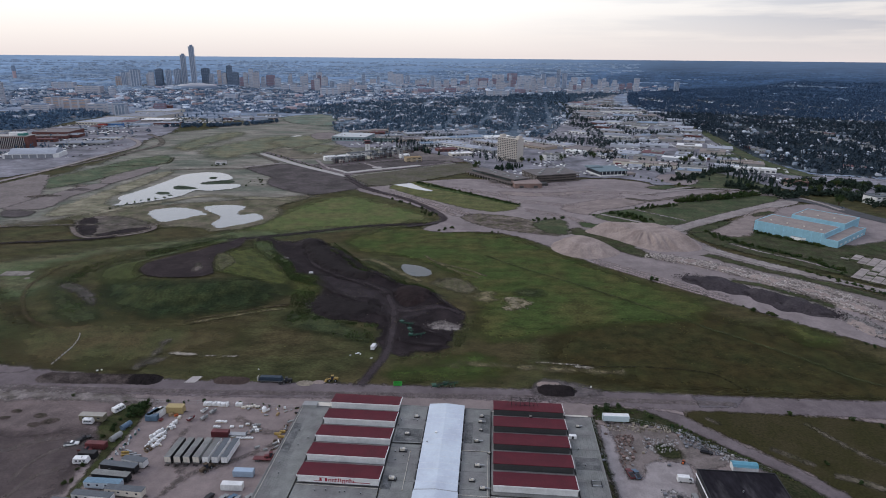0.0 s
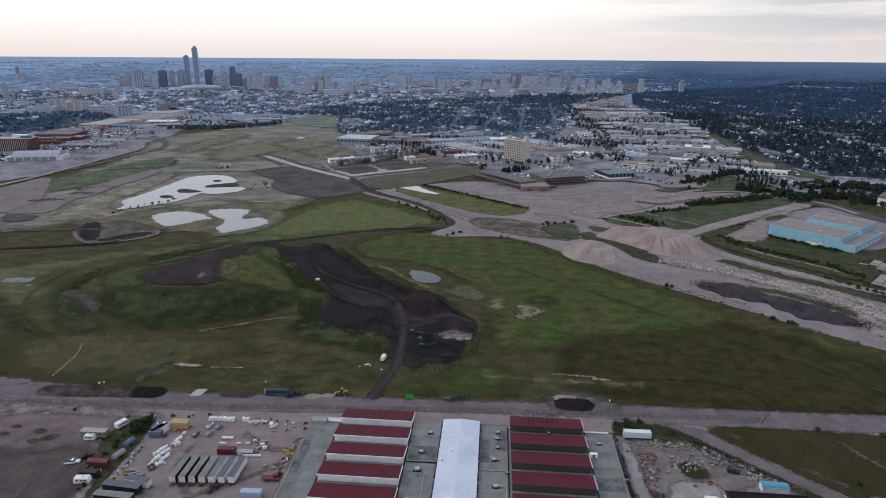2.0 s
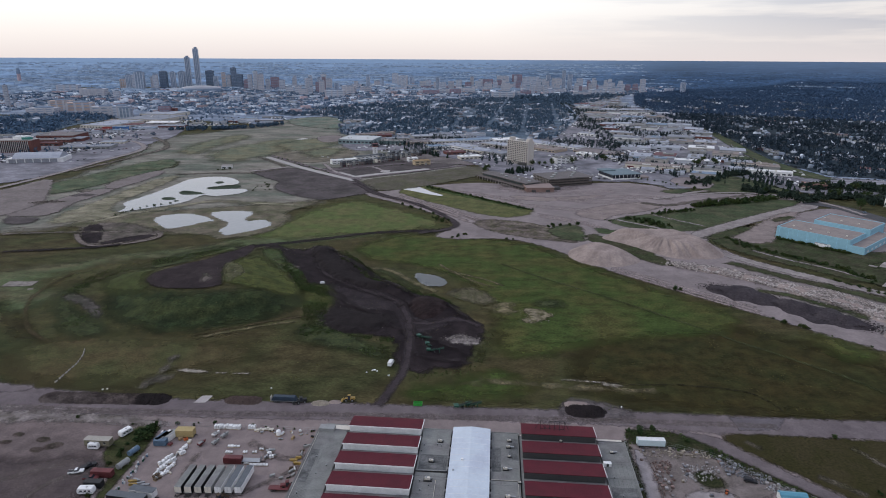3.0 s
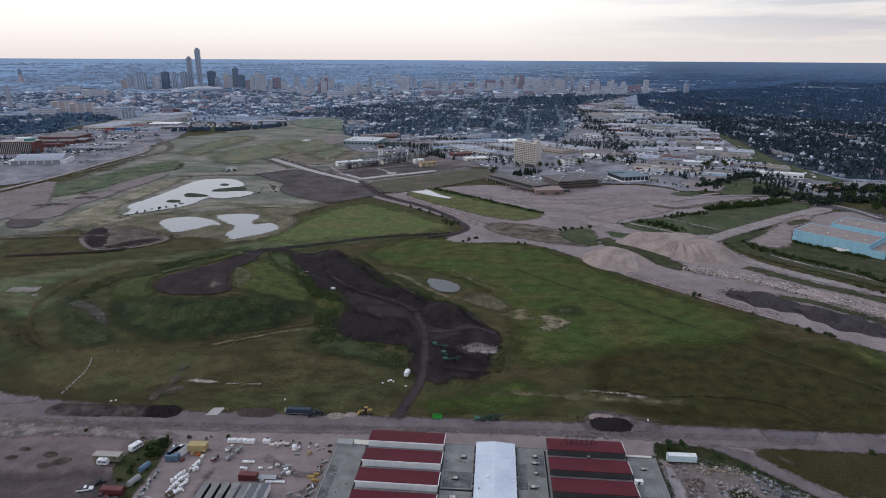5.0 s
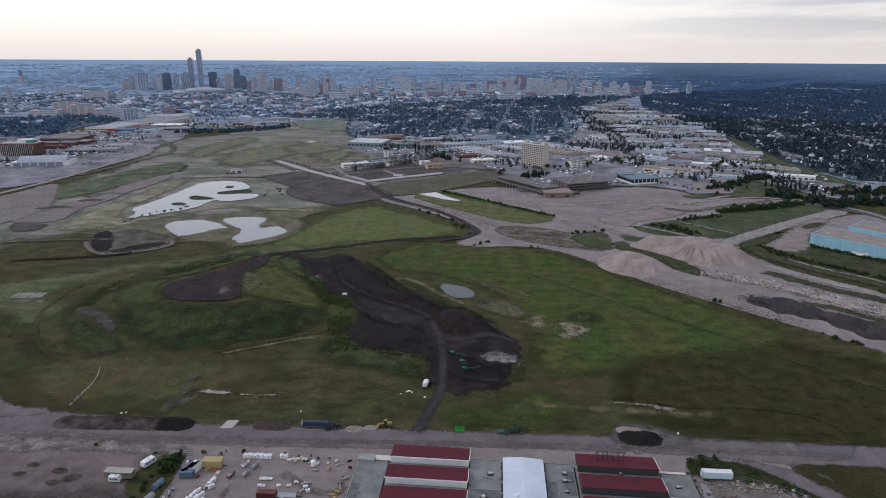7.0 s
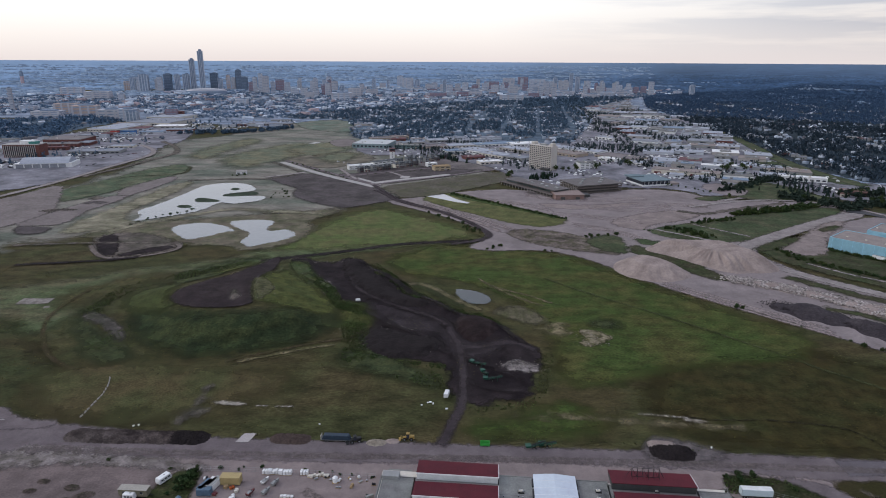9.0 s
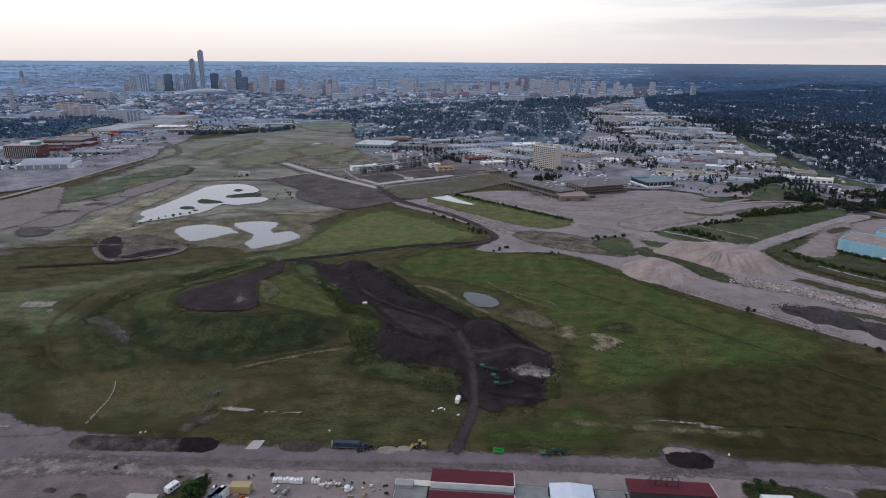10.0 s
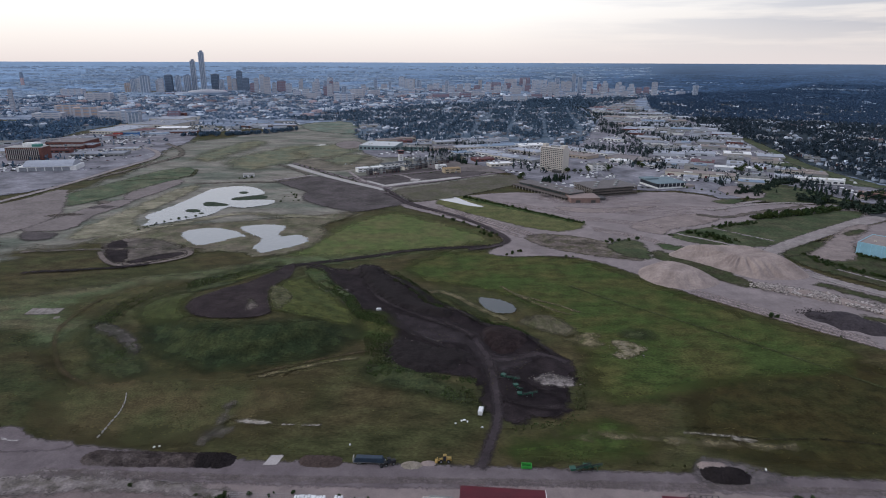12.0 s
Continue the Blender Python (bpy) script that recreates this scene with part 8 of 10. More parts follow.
def blue_bay(x0, x1, y0, y1, h, label):
    part("wall", block((x0 + x1) / 2, (y0 + y1) / 2, 0, x1 - x0, y1 - y0, h), bluewall, blue, label)
    bm = bmesh.new()
    box(bm, (x0 + x1) / 2, (y0 + y1) / 2, h, x1 - x0 - 1.2, y1 - y0 - 1.2, 0.25)
    part("roof", bm, tanroof, blue)
    bm = bmesh.new()
    for a, b, c, d in (((x0 + x1) / 2, y0 + 0.3, x1 - x0, 0.6), ((x0 + x1) / 2, y1 - 0.3, x1 - x0, 0.6), (x0 + 0.3, (y0 + y1) / 2, 0.6, y1 - y0 - 1.2), (x1 - 0.3, (y0 + y1) / 2, 0.6, y1 - y0 - 1.2)):
        box(bm, a, b, h, c, d, 0.6)
    part("parapet", bm, bluewall, blue)


blue_bay(0, 58, 0, 36, 10.0, "long sky-blue front wall")
blue_bay(4, 50, 36, 47, 7.2, "lower sky-blue link")
blue_bay(13, 58, 47, 84, 10.8, "taller sky-blue rear hall")
blue_bay(58, 69, 0, 67, 6.0, "low sky-blue annex")
for i in range(8):
    part("wall_rib", block(2.5 + i * 7.6, -0.06, 0.2, 0.18, 0.14, 10.1), pale_rib, blue)
for i in range(7):
    part("roof_vent", block(9 + i * 7, 12 + 50 * (i % 2), 10.2 + 0.8 * (i % 2), 1.2, 1.2, 0.8), offwhite, blue)
for i in range(6):
    part("window", block(69.04, 8 + i * 10, 1.6, 0.12, 4.5, 1.6), whitepaint, blue)
for i in range(3):
    part("dock_door", block(36 + i * 3.4, -0.08, 0.2, 2.8, 0.14, 3.2), whitepaint, blue)
semi_trailer(302, 510, -50, whitepaint, "white trailer backed against the blue warehouse", 9)

# ---- old terminal, hotel, offices ----
term = thing("airport_terminal", "wide brown disused terminal with stacked open galleries", "terminal", 112.7, 755.6, 0, 20)
brown_c = mat("brown_concrete", (0.128, 0.110, 0.102), vary=0.2, size=1.5, big=9)
term_roof = mat("terminal_roof", (0.150, 0.137, 0.133), vary=0.15, size=2, big=14)
part("core", block(30, 21, 0, 56, 36, 9.4), darkwall, term, "dark recessed storeys")
part("roof", block(30, 20, 9.4, 62, 43, 1.0), term_roof, term, "wide overhanging grey-brown roof")
for k in range(3):
    part("gallery", block(30, -0.2, 0.3 + k * 3.1, 60, 2.6, 1.5), brown_c, term, "brown balcony band")
    part("gallery", block(0.3, 20, 0.3 + k * 3.1, 2.4, 40, 1.5), brown_c, term, "brown balcony band")
for k in range(11):
    part("column", block(1 + k * 5.8, -1.2, 0, 0.5, 0.6, 9.4), brown_c, term, "brown slim column")
    part("column", block(-0.7, 1 + k * 3.8, 0, 0.5, 0.5, 9.4), concrete, term, "pale slim column")
for k in range(6):
    part("roof_unit", block(8 + k * 9, 8 + 11 * (k % 3), 10.4, 4, 3, 1.4), greypaint, term)
wing = thing("terminal_wing", "long low terminal wing with dark stacked galleries", "terminal", 81, 737, 0, 123)
part("wall", block(48, -13, 0, 94, 24, 3.3), darkwall, wing, "dark glazed ground storey")
part("deck", block(48, -11.5, 3.3, 97, 31, 0.6), brown_c, wing, "brown projecting deck")
part("upper_storey", block(36, -15, 3.9, 66, 20, 3.2), mat("teal_panel", (0.075, 0.10, 0.105), rough=0.4, vary=0.15), wing, "dark glazed upper storey")
part("upper_storey", block(82, -14, 3.9, 22, 17, 2.4), MATS["teal_panel"], wing, "dark glazed upper storey")
part("roof", block(36, -14.5, 7.1, 70, 25, 0.8), term_roof, wing, "flat grey-brown roof")
part("roof", block(83, -14, 6.3, 26, 21, 0.6), term_roof, wing, "flat grey-brown roof")
for k in range(17):
    part("column", block(2 + k * 5.7, 3.2, 0, 0.5, 0.5, 3.3), concrete, wing, "pale slim column")
for k in range(15):
    part("column", block(5 + k * 4.6, -4.2, 3.9, 0.35, 0.35, 3.2), brown_c, wing, "brown slim column")
for k in range(5):
    part("roof_unit", block(10 + k * 13, -14 + 4 * (k % 2), 7.9, 4, 3, 1.2), greypaint, wing)
part("canopy", block(30, 8, 2.4, 14, 5, 0.4), brown_c, wing, "low brown canopy")
brick_hall = thing("baggage_hall", "low windowless hall of salmon brick", "hall", 97, 738, 0, 4)
salmon_brick = mat("salmon_brick", (0.225, 0.155, 0.135), vary=0.15, size=2, big=9)
part("wall", block(0, 0, 0, 33, 25, 5.4), salmon_brick, brick_hall, "salmon brick wall")
part("roof", block(0, 0, 5.4, 33.6, 25.6, 0.4), mat("salmon_gravel_roof", (0.255, 0.20, 0.182), vary=0.12, size=2, big=9), brick_hall, "pinkish gravel roof")
part("dock_door", block(9, -12.55, 0, 5, 0.15, 3.2), darkwall, brick_hall)
part("dock_door", block(-8, -12.55, 0, 5, 0.15, 3.2), darkwall, brick_hall)
part("annex", block(22, 6, 0, 10, 12, 3.2), darkwall, brick_hall, "dark low annex")

hotel = thing("hotel_block", "tall beige hotel slab with a grid of windows", "hotel", 97, 930, 0, -47)
HW, HH = 39, 34
part("wall", block(0, 0, 0, HW, 14, HH), beige, hotel)
part("roof", block(0, 0, HH, HW + 0.4, 14.4, 0.8), beige, hotel)
for a in (-0.42, 0.42):
    part("penthouse", block(HW * a, 0, HH + 0.8, HW * 0.14, 8, 4.0), beige, hotel)
part("penthouse", block(0, 1, HH + 0.8, HW * 0.3, 6, 2.2), greypaint, hotel)
floors, cols = 13, 11
pane_me = None
for f in range(floors):
    for c in range(cols):
        a, b = -HW / 2 + HW * (c + 0.5) / cols, HH * (f + 0.55) / floors
        if pane_me is None:
            ob = part("window", block(0, 0, 0, HW / cols * 0.55, 0.16, HH / floors * 0.46), glass, hotel)
            pane_me = ob.data
        else:
            ob = new("window", pane_me)
            ob.parent = hotel
        ob.location = (a, -7.04, b)
for c in range(cols + 1):
    part("fin", block(-HW / 2 + HW * c / cols, -7.2, 2.5, 0.35, 0.5, HH - 2.5), beige, hotel)
part("canopy", block(HW * 0.3, -9, 0, HW * 0.35, 5, 4.2), darkwall, hotel)

# white office block, control tower, hangar, apartment rows
flat_block(163, 938, 30, 14, 9.5, 20, whitepaint, greyroof, "white office block with strip windows", "office_block", 3, 4)
flat_block(-174, 1166, 64, 62, 8, -10, mat("pale_metal_wall", (0.20, 0.27, 0.28), vary=0.1, rough=0.6), mat("silver_roof", (0.38, 0.40, 0.41), vary=0.08, size=3, big=20, rough=0.5), "grey metal aircraft hangar", "hangar", 3, 1)
flat_block(-112, 1140, 46, 24, 7, -10, mat("green_glass_wall", (0.12, 0.18, 0.18), vary=0.15, rough=0.3), greyroof, "low green-glass building beside the hangar", "office_block", 2, 2)
flat_block(-324, 877, 14, 9, 4, 10, whitepaint, concrete, "small flat-roofed pavilion by the pond", "pavilion", 0, 1)
tower_c = thing("control_tower", "white control tower with a red-banded top", "control tower", -126, 984, 0, 10)
part("shaft", block(0, 0, 0, 7, 7, 17), whitepaint, tower_c)
part("band", block(0, 0, 17, 8.2, 8.2, 1.6), redpaint, tower_c, "dull red band")
part("cab", block(0, 0, 18.6, 7.6, 7.6, 2.6, taper=1.12), glass, tower_c)
part("cab_roof", block(0, 0, 21.2, 9.2, 9.2, 0.6), redpaint, tower_c)
part("mast", rod(bmesh.new(), (0, 0, 21.8), (0, 0, 27), 0.12, 5), steel, tower_c)
for k in range(5):
    part("window", block(0, -3.52, 2 + k * 3.1, 1.6, 0.1, 1.3), glass, tower_c)


def townhouse(x, y, rz, wall, roof, label, w=9.0, d=12.0, h=9.0):
    """A narrow three-storey house with a gable, windows and a door."""
    t = thing("townhouse", label, "house", x, y, 0.3, rz, "rows of townhouses")
    part("wall", block(0, 0, -0.3, w, d, h + 0.3), wall, t)
    bm = bmesh.new()
    prism(bm, [(-w / 2 - 0.3, h), (w / 2 + 0.3, h), (w / 2 + 0.3, h + 0.25), (0, h + 2.2), (-w / 2 - 0.3, h + 0.25)], -d / 2 - 0.3, d / 2 + 0.3, "y")
    part("roof", bm, roof, t)
    for f in range(3):
        for a in (-w * 0.24, w * 0.24):
            part("window", block(a, -d / 2 - 0.03, 1.0 + f * 2.9, w * 0.26, 0.12, 1.5), glass, t)
    part("door", block(0, -d / 2 - 0.04, 0, 1.1, 0.12, 2.1), redpaint, t)
    return t


flat_block(*np.array([(-182, 914), (-152, 937)]).mean(0), 37, 11, 5.6, 27, whitepaint, whitepaint, "long white low apartment row", "apartment_row", 1, 2)
flat_block(*np.array([(-151, 948), (-115, 979)]).mean(0), 50, 10, 6.2, 40, whitepaint, slate, "white apartment row with dark roof bays", "apartment_row", 1, 2)
dark_walls = [mat("charcoal_siding", (0.075, 0.07, 0.075), vary=0.2, rough=0.7), mat("taupe_siding", (0.19, 0.165, 0.15), vary=0.15, rough=0.7), greypaint, offwhite]
n = 0
for line, gap in (([(-166, 895), (-143, 911), (-122, 923)], 6.6), ([(-121, 933), (-103, 945), (-87, 963)], 6.8), ([(-120, 967), (-100, 986), (-88, 999)], 7.0), ([(-101, 1004), (-66, 1025), (-28, 1041)], 8.5), ([(-90, 975), (-55, 1007)], 9.5)):
    for x, y in along(line, gap, 3 + n, 0.2):
        townhouse(x, y, 30, dark_walls[(n * 7 + n // 3) % 4], slate, ("charcoal", "taupe", "grey", "cream")[(n * 7 + n // 3) % 4] + " narrow townhouse in a new row", 5.6, 10, 5.2 if n % 3 else 6.2)
        n += 1
flat_block(-50, 916, 24, 12, 6.5, 20, mat("raw_sheathing", (0.44, 0.36, 0.25), vary=0.15), wood, "apartment block under construction in raw sheathing", "unfinished_block", 0, 2)
flat_block(-65, 947, 15, 10, 5.5, 20, whitepaint, whitepaint, "white new apartment block", "apartment_block", 1, 2)
# modern glazed building and long white store by the apron
mod = thing("glazed_office", "low dark glazed office with white base and greenish roof", "office", 203, 801, 0, 15)
part("base", block(20, 20, 0, 40, 40, 2.6), whitepaint, mod, "white base wall")
part("glazing", block(20, 20.5, 2.6, 38, 40, 4.4), glass, mod, "dark glass storey")
part("roof", block(20, 21, 7.0, 42, 42, 0.7), mat("green_grey_roof", (0.16, 0.21, 0.23), vary=0.12, size=3, big=12), mod, "pale green-grey roof")
part("roof_step", block(8, 34, 7.7, 20, 14, 1.6), MATS["green_grey_roof"], mod)
part("annex", block(47, 8, 0, 14, 12, 3.0), tanroof, mod, "tan low annex")
for k in range(7):
    part("mullion", block(3 + k * 5.7, 0.3, 2.6, 0.4, 0.4, 4.4), whitepaint, mod)
store = thing("long_store", "long white shopping row with dark shopfronts", "store", *np.array([(246, 901), (324, 862)]).mean(0), 0, -27)
part("wall", block(0, 12, 0, 88, 24, 6.2), offwhite, store)
part("roof", block(0, 12, 6.2, 89, 25, 0.5), tanroof, store, "flat tan-grey roof")
for k, (a, wd) in enumerate(((-36, 9), (-20, 6), (-6, 10), (10, 5), (22, 9), (37, 6))):
    part("shopfront", block(a, -0.1, 0.2, wd, 0.3, 3.4), (redpaint, glass, darkwall)[k % 3], store, ("dull red shopfront", "dark glass shopfront", "dark shopfront")[k % 3])
part("gable", block(-14, 0.4, 6.2, 12, 1.6, 1.8), whitepaint, store, "raised white sign gable")
part("gable", block(26, 0.4, 6.2, 10, 1.6, 1.8), whitepaint, store, "raised white sign gable")
flat_block(428, 849, 56, 14, 6, -22, whitepaint, whitepaint, "long white showroom with dark windows", "showroom", 2, 1)
flat_block(437, 921, 46, 18, 5, -22, offwhite, tanroof, "cream low store beside the rail corridor", "store", 2, 1)
flat_block(346, 859, 40, 16, 6, -22, whitepaint, greyroof, "white low store with dark door", "store", 1, 1)
flat_block(438, 759, 26, 14, 6, -22, MATS["faded_red_roof"], mat("salmon_roof", (0.30, 0.19, 0.165), vary=0.15, size=2, big=8), "low salmon-roofed building by the road", "roadside_building", 1, 1)
flat_block(476, 661, 30, 16, 9, 18, whitepaint, slate, "white three-storey apartment house by the highway", "apartment_house", 1, 3)
for k, (x, y) in enumerate([(423, 751), (454, 767)]):
    townhouse(x, y, -22, dark_walls[3], MATS["salmon_roof"], "salmon-roofed small house by the road", 9, 9, 4)

# ---- town blocks ----
wall_tones = [whitepaint, offwhite, greypaint, beige, brick_m, concrete, mat("pale_grey_wall", (0.42, 0.445, 0.485), vary=0.1), mat("tan_wall", (0.36, 0.30, 0.24), vary=0.12)]
roof_tones = [greyroof, tanroof, mat("pale_town_roof", (0.335, 0.355, 0.395), vary=0.1, size=4, big=30), mat("mid_town_roof", (0.235, 0.248, 0.275), vary=0.14, size=4, big=30), mat("brown_town_roof", (0.195, 0.175, 0.172), vary=0.15, size=4, big=30), whitepaint, mat("blue_town_roof", (0.20, 0.26, 0.33), vary=0.12, size=4, big=30), pinkroof]
roof_words = ["grey", "tan gravel", "pale", "mid-grey", "brown", "white", "blue-grey", "faded red"]


def town(rows, rz, group, name="commercial_building", words="low flat-roofed commercial building"):
    """Rows of x, y, width, depth, height, wall tone, roof tone."""
    for i, (x, y, w, d, h, a, b) in enumerate(rows):
        flat_block(x, y, w * 0.9, d, h * 0.58 + 0.17 * i, rz, wall_tones[a], roof_tones[b], words + " with a " + roof_words[b] + " roof", name, 2 + int(w > 50), 1 if h < 9 else int(h / 3.4), group)


# commercial strip along the avenue: rows of low sheds square to the old runway
def shed_row(line, deep, seed, lo=26, hi=62, tall=(3.2, 5.2), rz=-47.0, gap=(3, 16)):
    """Low flat-roofed sheds of uneven length standing side by side along a line."""
    r = random.Random(seed)
    (ax, ay), (bx, by) = line
    total = math.hypot(bx - ax, by - ay)
    s = 0.0
    while s < total:
        w = r.uniform(lo, hi)
        q = (s + w / 2) / total
        h, d = r.uniform(*tall), deep * r.uniform(0.8, 1.5)
        a, b = r.choice((0, 2, 2, 6, 6, 6, 4, 6, 5)), r.choice((0, 3, 2, 1, 3, 3, 0, 2, 6, 3, 7, 2, 5))
        off = r.uniform(-0.3, 0.3) * deep
        x, y = ax + (bx - ax) * q, ay + (by - ay) * q + off
        t = thing("industrial_shed", "low industrial shed with a " + roof_words[b] + " flat roof", "building", x, y, 0.3, rz, "industrial strip buildings")
        part("wall", block(0, 0, -0.3, w, d, h + 0.3), wall_tones[a], t)
        bm = block(0, 0, h, w + 0.4, d + 0.4, 0.5)
        part("roof", bm, roof_tones[b], t)
        for k in range(r.choice((0, 1, 2, 3))):
            part("window", block(r.uniform(-0.35, 0.35) * w, -d / 2 - 0.03, h * 0.25, w * 0.12, 0.14, h * 0.4), glass, t)
        if r.random() < 0.5:
            part("roof_step", block(r.uniform(-0.2, 0.2) * w, r.uniform(-0.1, 0.2) * d, h + 0.5, w * r.uniform(0.3, 0.6), d * 0.5, 0.9), roof_tones[r.choice((2, 3, 0, 6))], t)
        for k in range(r.choice((1, 2, 2))):
            part("roof_unit", block(r.uniform(-0.35, 0.35) * w, r.uniform(-0.3, 0.3) * d, h + 0.5, 3.5, 2.4, 1.5), roof_tones[r.choice((0, 2))], t)
        s += w + r.uniform(*gap)


for n, (line, deep) in enumerate((([(405, 973), (456, 912)], 22), ([(281, 1014), (391, 996)], 26), ([(400, 1059), (464, 1006)], 30), ([(296, 1109), (466, 1077)], 26), ([(307, 1172), (493, 1168)], 28), ([(317, 1242), (520, 1247)], 30), ([(329, 1320), (533, 1325)], 32), ([(341, 1409), (544, 1401)], 34), ([(353, 1496), (549, 1486)], 36), ([(364, 1594), (562, 1582)], 38), ([(376, 1706), (577, 1691)], 40), ([(387, 1814), (594, 1816)], 44), ([(402, 1937), (597, 1937)], 48), ([(414, 2053), (602, 2074)], 52), ([(436, 2183), (599, 2203)], 56))):
    shed_row(line, deep, 100 + n, 18 + n, 44 + 2 * n, rz=-22 - 2 * (n % 3), gap=(2, 18))
for n, (line, deep) in enumerate((([(262, 872), (330, 842)], 16), ([(352, 890), (412, 872)], 15), ([(268, 960), (352, 946)], 18), ([(376, 950), (420, 930)], 16))):
    shed_row(line, deep, 160 + n, 16, 34, (3.4, 5.4), rz=-24, gap=(3, 10))
# blocks behind the hotel
town([(239, 1037, 80, 40, 7, 7, 4), (214, 1010, 34, 18, 8, 0, 5), (158, 1072, 70, 34, 8, 7, 1), (203, 1103, 60, 30, 7, 0, 2), (158, 1146, 70, 30, 7, 0, 2), (277, 1286, 44, 18, 8, 0, 2), (248, 976, 30, 20, 6, 0, 2), (67, 1027, 60, 30, 6, 2, 3), (39, 1051, 56, 30, 6, 1, 2), (82, 1111, 70, 30, 7, 5, 2), (11, 1091, 60, 34, 7, 0, 2)], -47, "blocks behind the hotel")
town([(-20, 1167, 80, 30, 7, 1, 2), (-73, 1147, 70, 26, 7, 7, 4), (45, 1188, 90, 30, 7, 0, 6), (99, 1192, 60, 30, 7, 0, 5), (-108, 1195, 50, 24, 7, 5, 3), (-171, 1254, 50, 24, 8, 7, 4), (-138, 1276, 40, 20, 8, 7, 1), (-55, 1234, 60, 26, 7, 2, 2), (12, 1239, 70, 28, 7, 6, 3), (-29, 1089, 40, 24, 6, 0, 6), (0, 1023, 36, 20, 5, 4, 7), (23, 975, 40, 16, 5, 1, 5)], 20, "blocks behind the hotel")
# old hangars and yards at the meadow's left end
town([(-626, 1066, 90, 36, 8, 2, 3), (-728, 1136, 70, 26, 10, 4, 4), (-714, 1161, 60, 34, 9, 4, 3), (-614, 1127, 44, 20, 6, 1, 2)], 8, "blocks by the meadow")
town([(-723, 1293, 32, 22, 11, 4, 7), (-696, 1295, 40, 22, 10, 6, 6)], 8, "blocks by the meadow")
for n, (line, deep, lo, hi) in enumerate((([(-682, 1328), (-623, 1402)], 34, 30, 60), ([(-752, 1404), (-661, 1489)], 40, 40, 80), ([(-823, 1489), (-710, 1572)], 36, 30, 70), ([(-577, 1382), (-503, 1425)], 24, 22, 44), ([(-606, 1454), (-421, 1553)], 26, 24, 60), ([(-530, 1589), (-459, 1643)], 24, 30, 60), ([(-894, 1193), (-769, 1259)], 26, 24, 60), ([(-835, 1097), (-796, 1099)], 30, 30, 60), ([(-263, 1539), (-198, 1574)], 34, 40, 70), ([(-114, 1268), (48, 1280)], 26, 26, 50), ([(-200, 1224), (-126, 1267)], 24, 26, 44))):
    shed_row(line, deep, 300 + n, lo, hi, (3, 4.8), 6, (12, 40))
flat_block(-770, 1420, 70, 120, 7, -8, offwhite, roof_tones[2], "wide pale-roofed shopping centre hall", "shopping_hall", 4, 1)
flat_block(-735, 1550, 110, 120, 8, -8, beige, roof_tones[3], "large grey-roofed shopping centre hall", "shopping_hall", 5, 1)
flat_block(-765, 1680, 90, 90, 8, -8, offwhite, roof_tones[2], "pale-roofed department store hall", "shopping_hall", 3, 1)
flat_block(-724, 1312, 16, 12, 9, 4, mat("poppy_red_panel", (0.42, 0.085, 0.075), vary=0.1, bump=0), redpaint, "small store with a poppy-red front", "store", 0, 1)
flat_block(-702, 1322, 28, 14, 9, 4, mat("bright_blue_panel", (0.07, 0.17, 0.38), vary=0.1, bump=0), roof_tones[6], "low store with a bright blue front", "store", 0, 1)
flat_block(-784, 1740, 46, 20, 14, 4, brick_m, roof_tones[7], "red-brick block behind the shopping centre", "brick_block", 1, 3)
flat_block(-745, 1190, 66, 60, 9, 4, brick_m, roof_tones[4], "wide red-brick hall with brown roof", "brick_hall", 2, 1)
flat_block(-708, 1092, 34, 14, 6, 4, brick_m, roof_tones[7], "low red-brick annex of a hall", "brick_hall", 1, 1)
flat_block(-538, 1500, 48, 16, 5, 4, brick_m, roof_tones[4], "brown strip of shops at the meadow's end", "shop_row", 1, 1)
flat_block(-466, 1528, 104, 20, 5, 4, roof_tones[1], roof_tones[2], "long tan strip of shops at the meadow's end", "shop_row", 2, 1)
brick = thing("brick_office", "red-brick office block with pale vertical fins", "office block", -714, 1019, 0, 6)
part("wall", block(0, 0, 0, 54, 26, 20), brick_m, brick)
part("roof", block(0, 0, 20, 55, 27, 0.8), concrete, brick)
part("penthouse", block(6, 2, 20.8, 22, 12, 5), whitepaint, brick)
part("penthouse", block(16, -2, 20.8, 12, 10, 3.4), mat("green_panel", (0.07, 0.22, 0.19), vary=0.1), brick, "green plant room")
for i in range(17):
    part("fin", block(-25 + i * 2.9, -13.3, 1, 0.9, 0.8, 18), concrete, brick)
for i in range(16):
    part("window", block(-23.5 + i * 2.9, -13.05, 2, 1.4, 0.14, 16), glass, brick)
hang = thing("old_hangar", "old white arched hangar on grey paving", "hangar", -623, 928, 0, 12)
part("wall", block(0, 0, 0, 76, 34, 7), whitepaint, hang)
bm = bmesh.new()
prism(bm, [(-17.6, 6.8), (-12, 10.6), (-5, 13), (0, 13.4), (5, 13), (12, 10.6), (17.6, 6.8)], -30, 34)
part("roof", bm, roof_tones[2], hang, "pale barrel roof")
for i in range(6):
    part("hangar_door", block(-30 + i * 11, -17.1, 0, 9.5, 0.2, 6), roof_tones[3], hang)

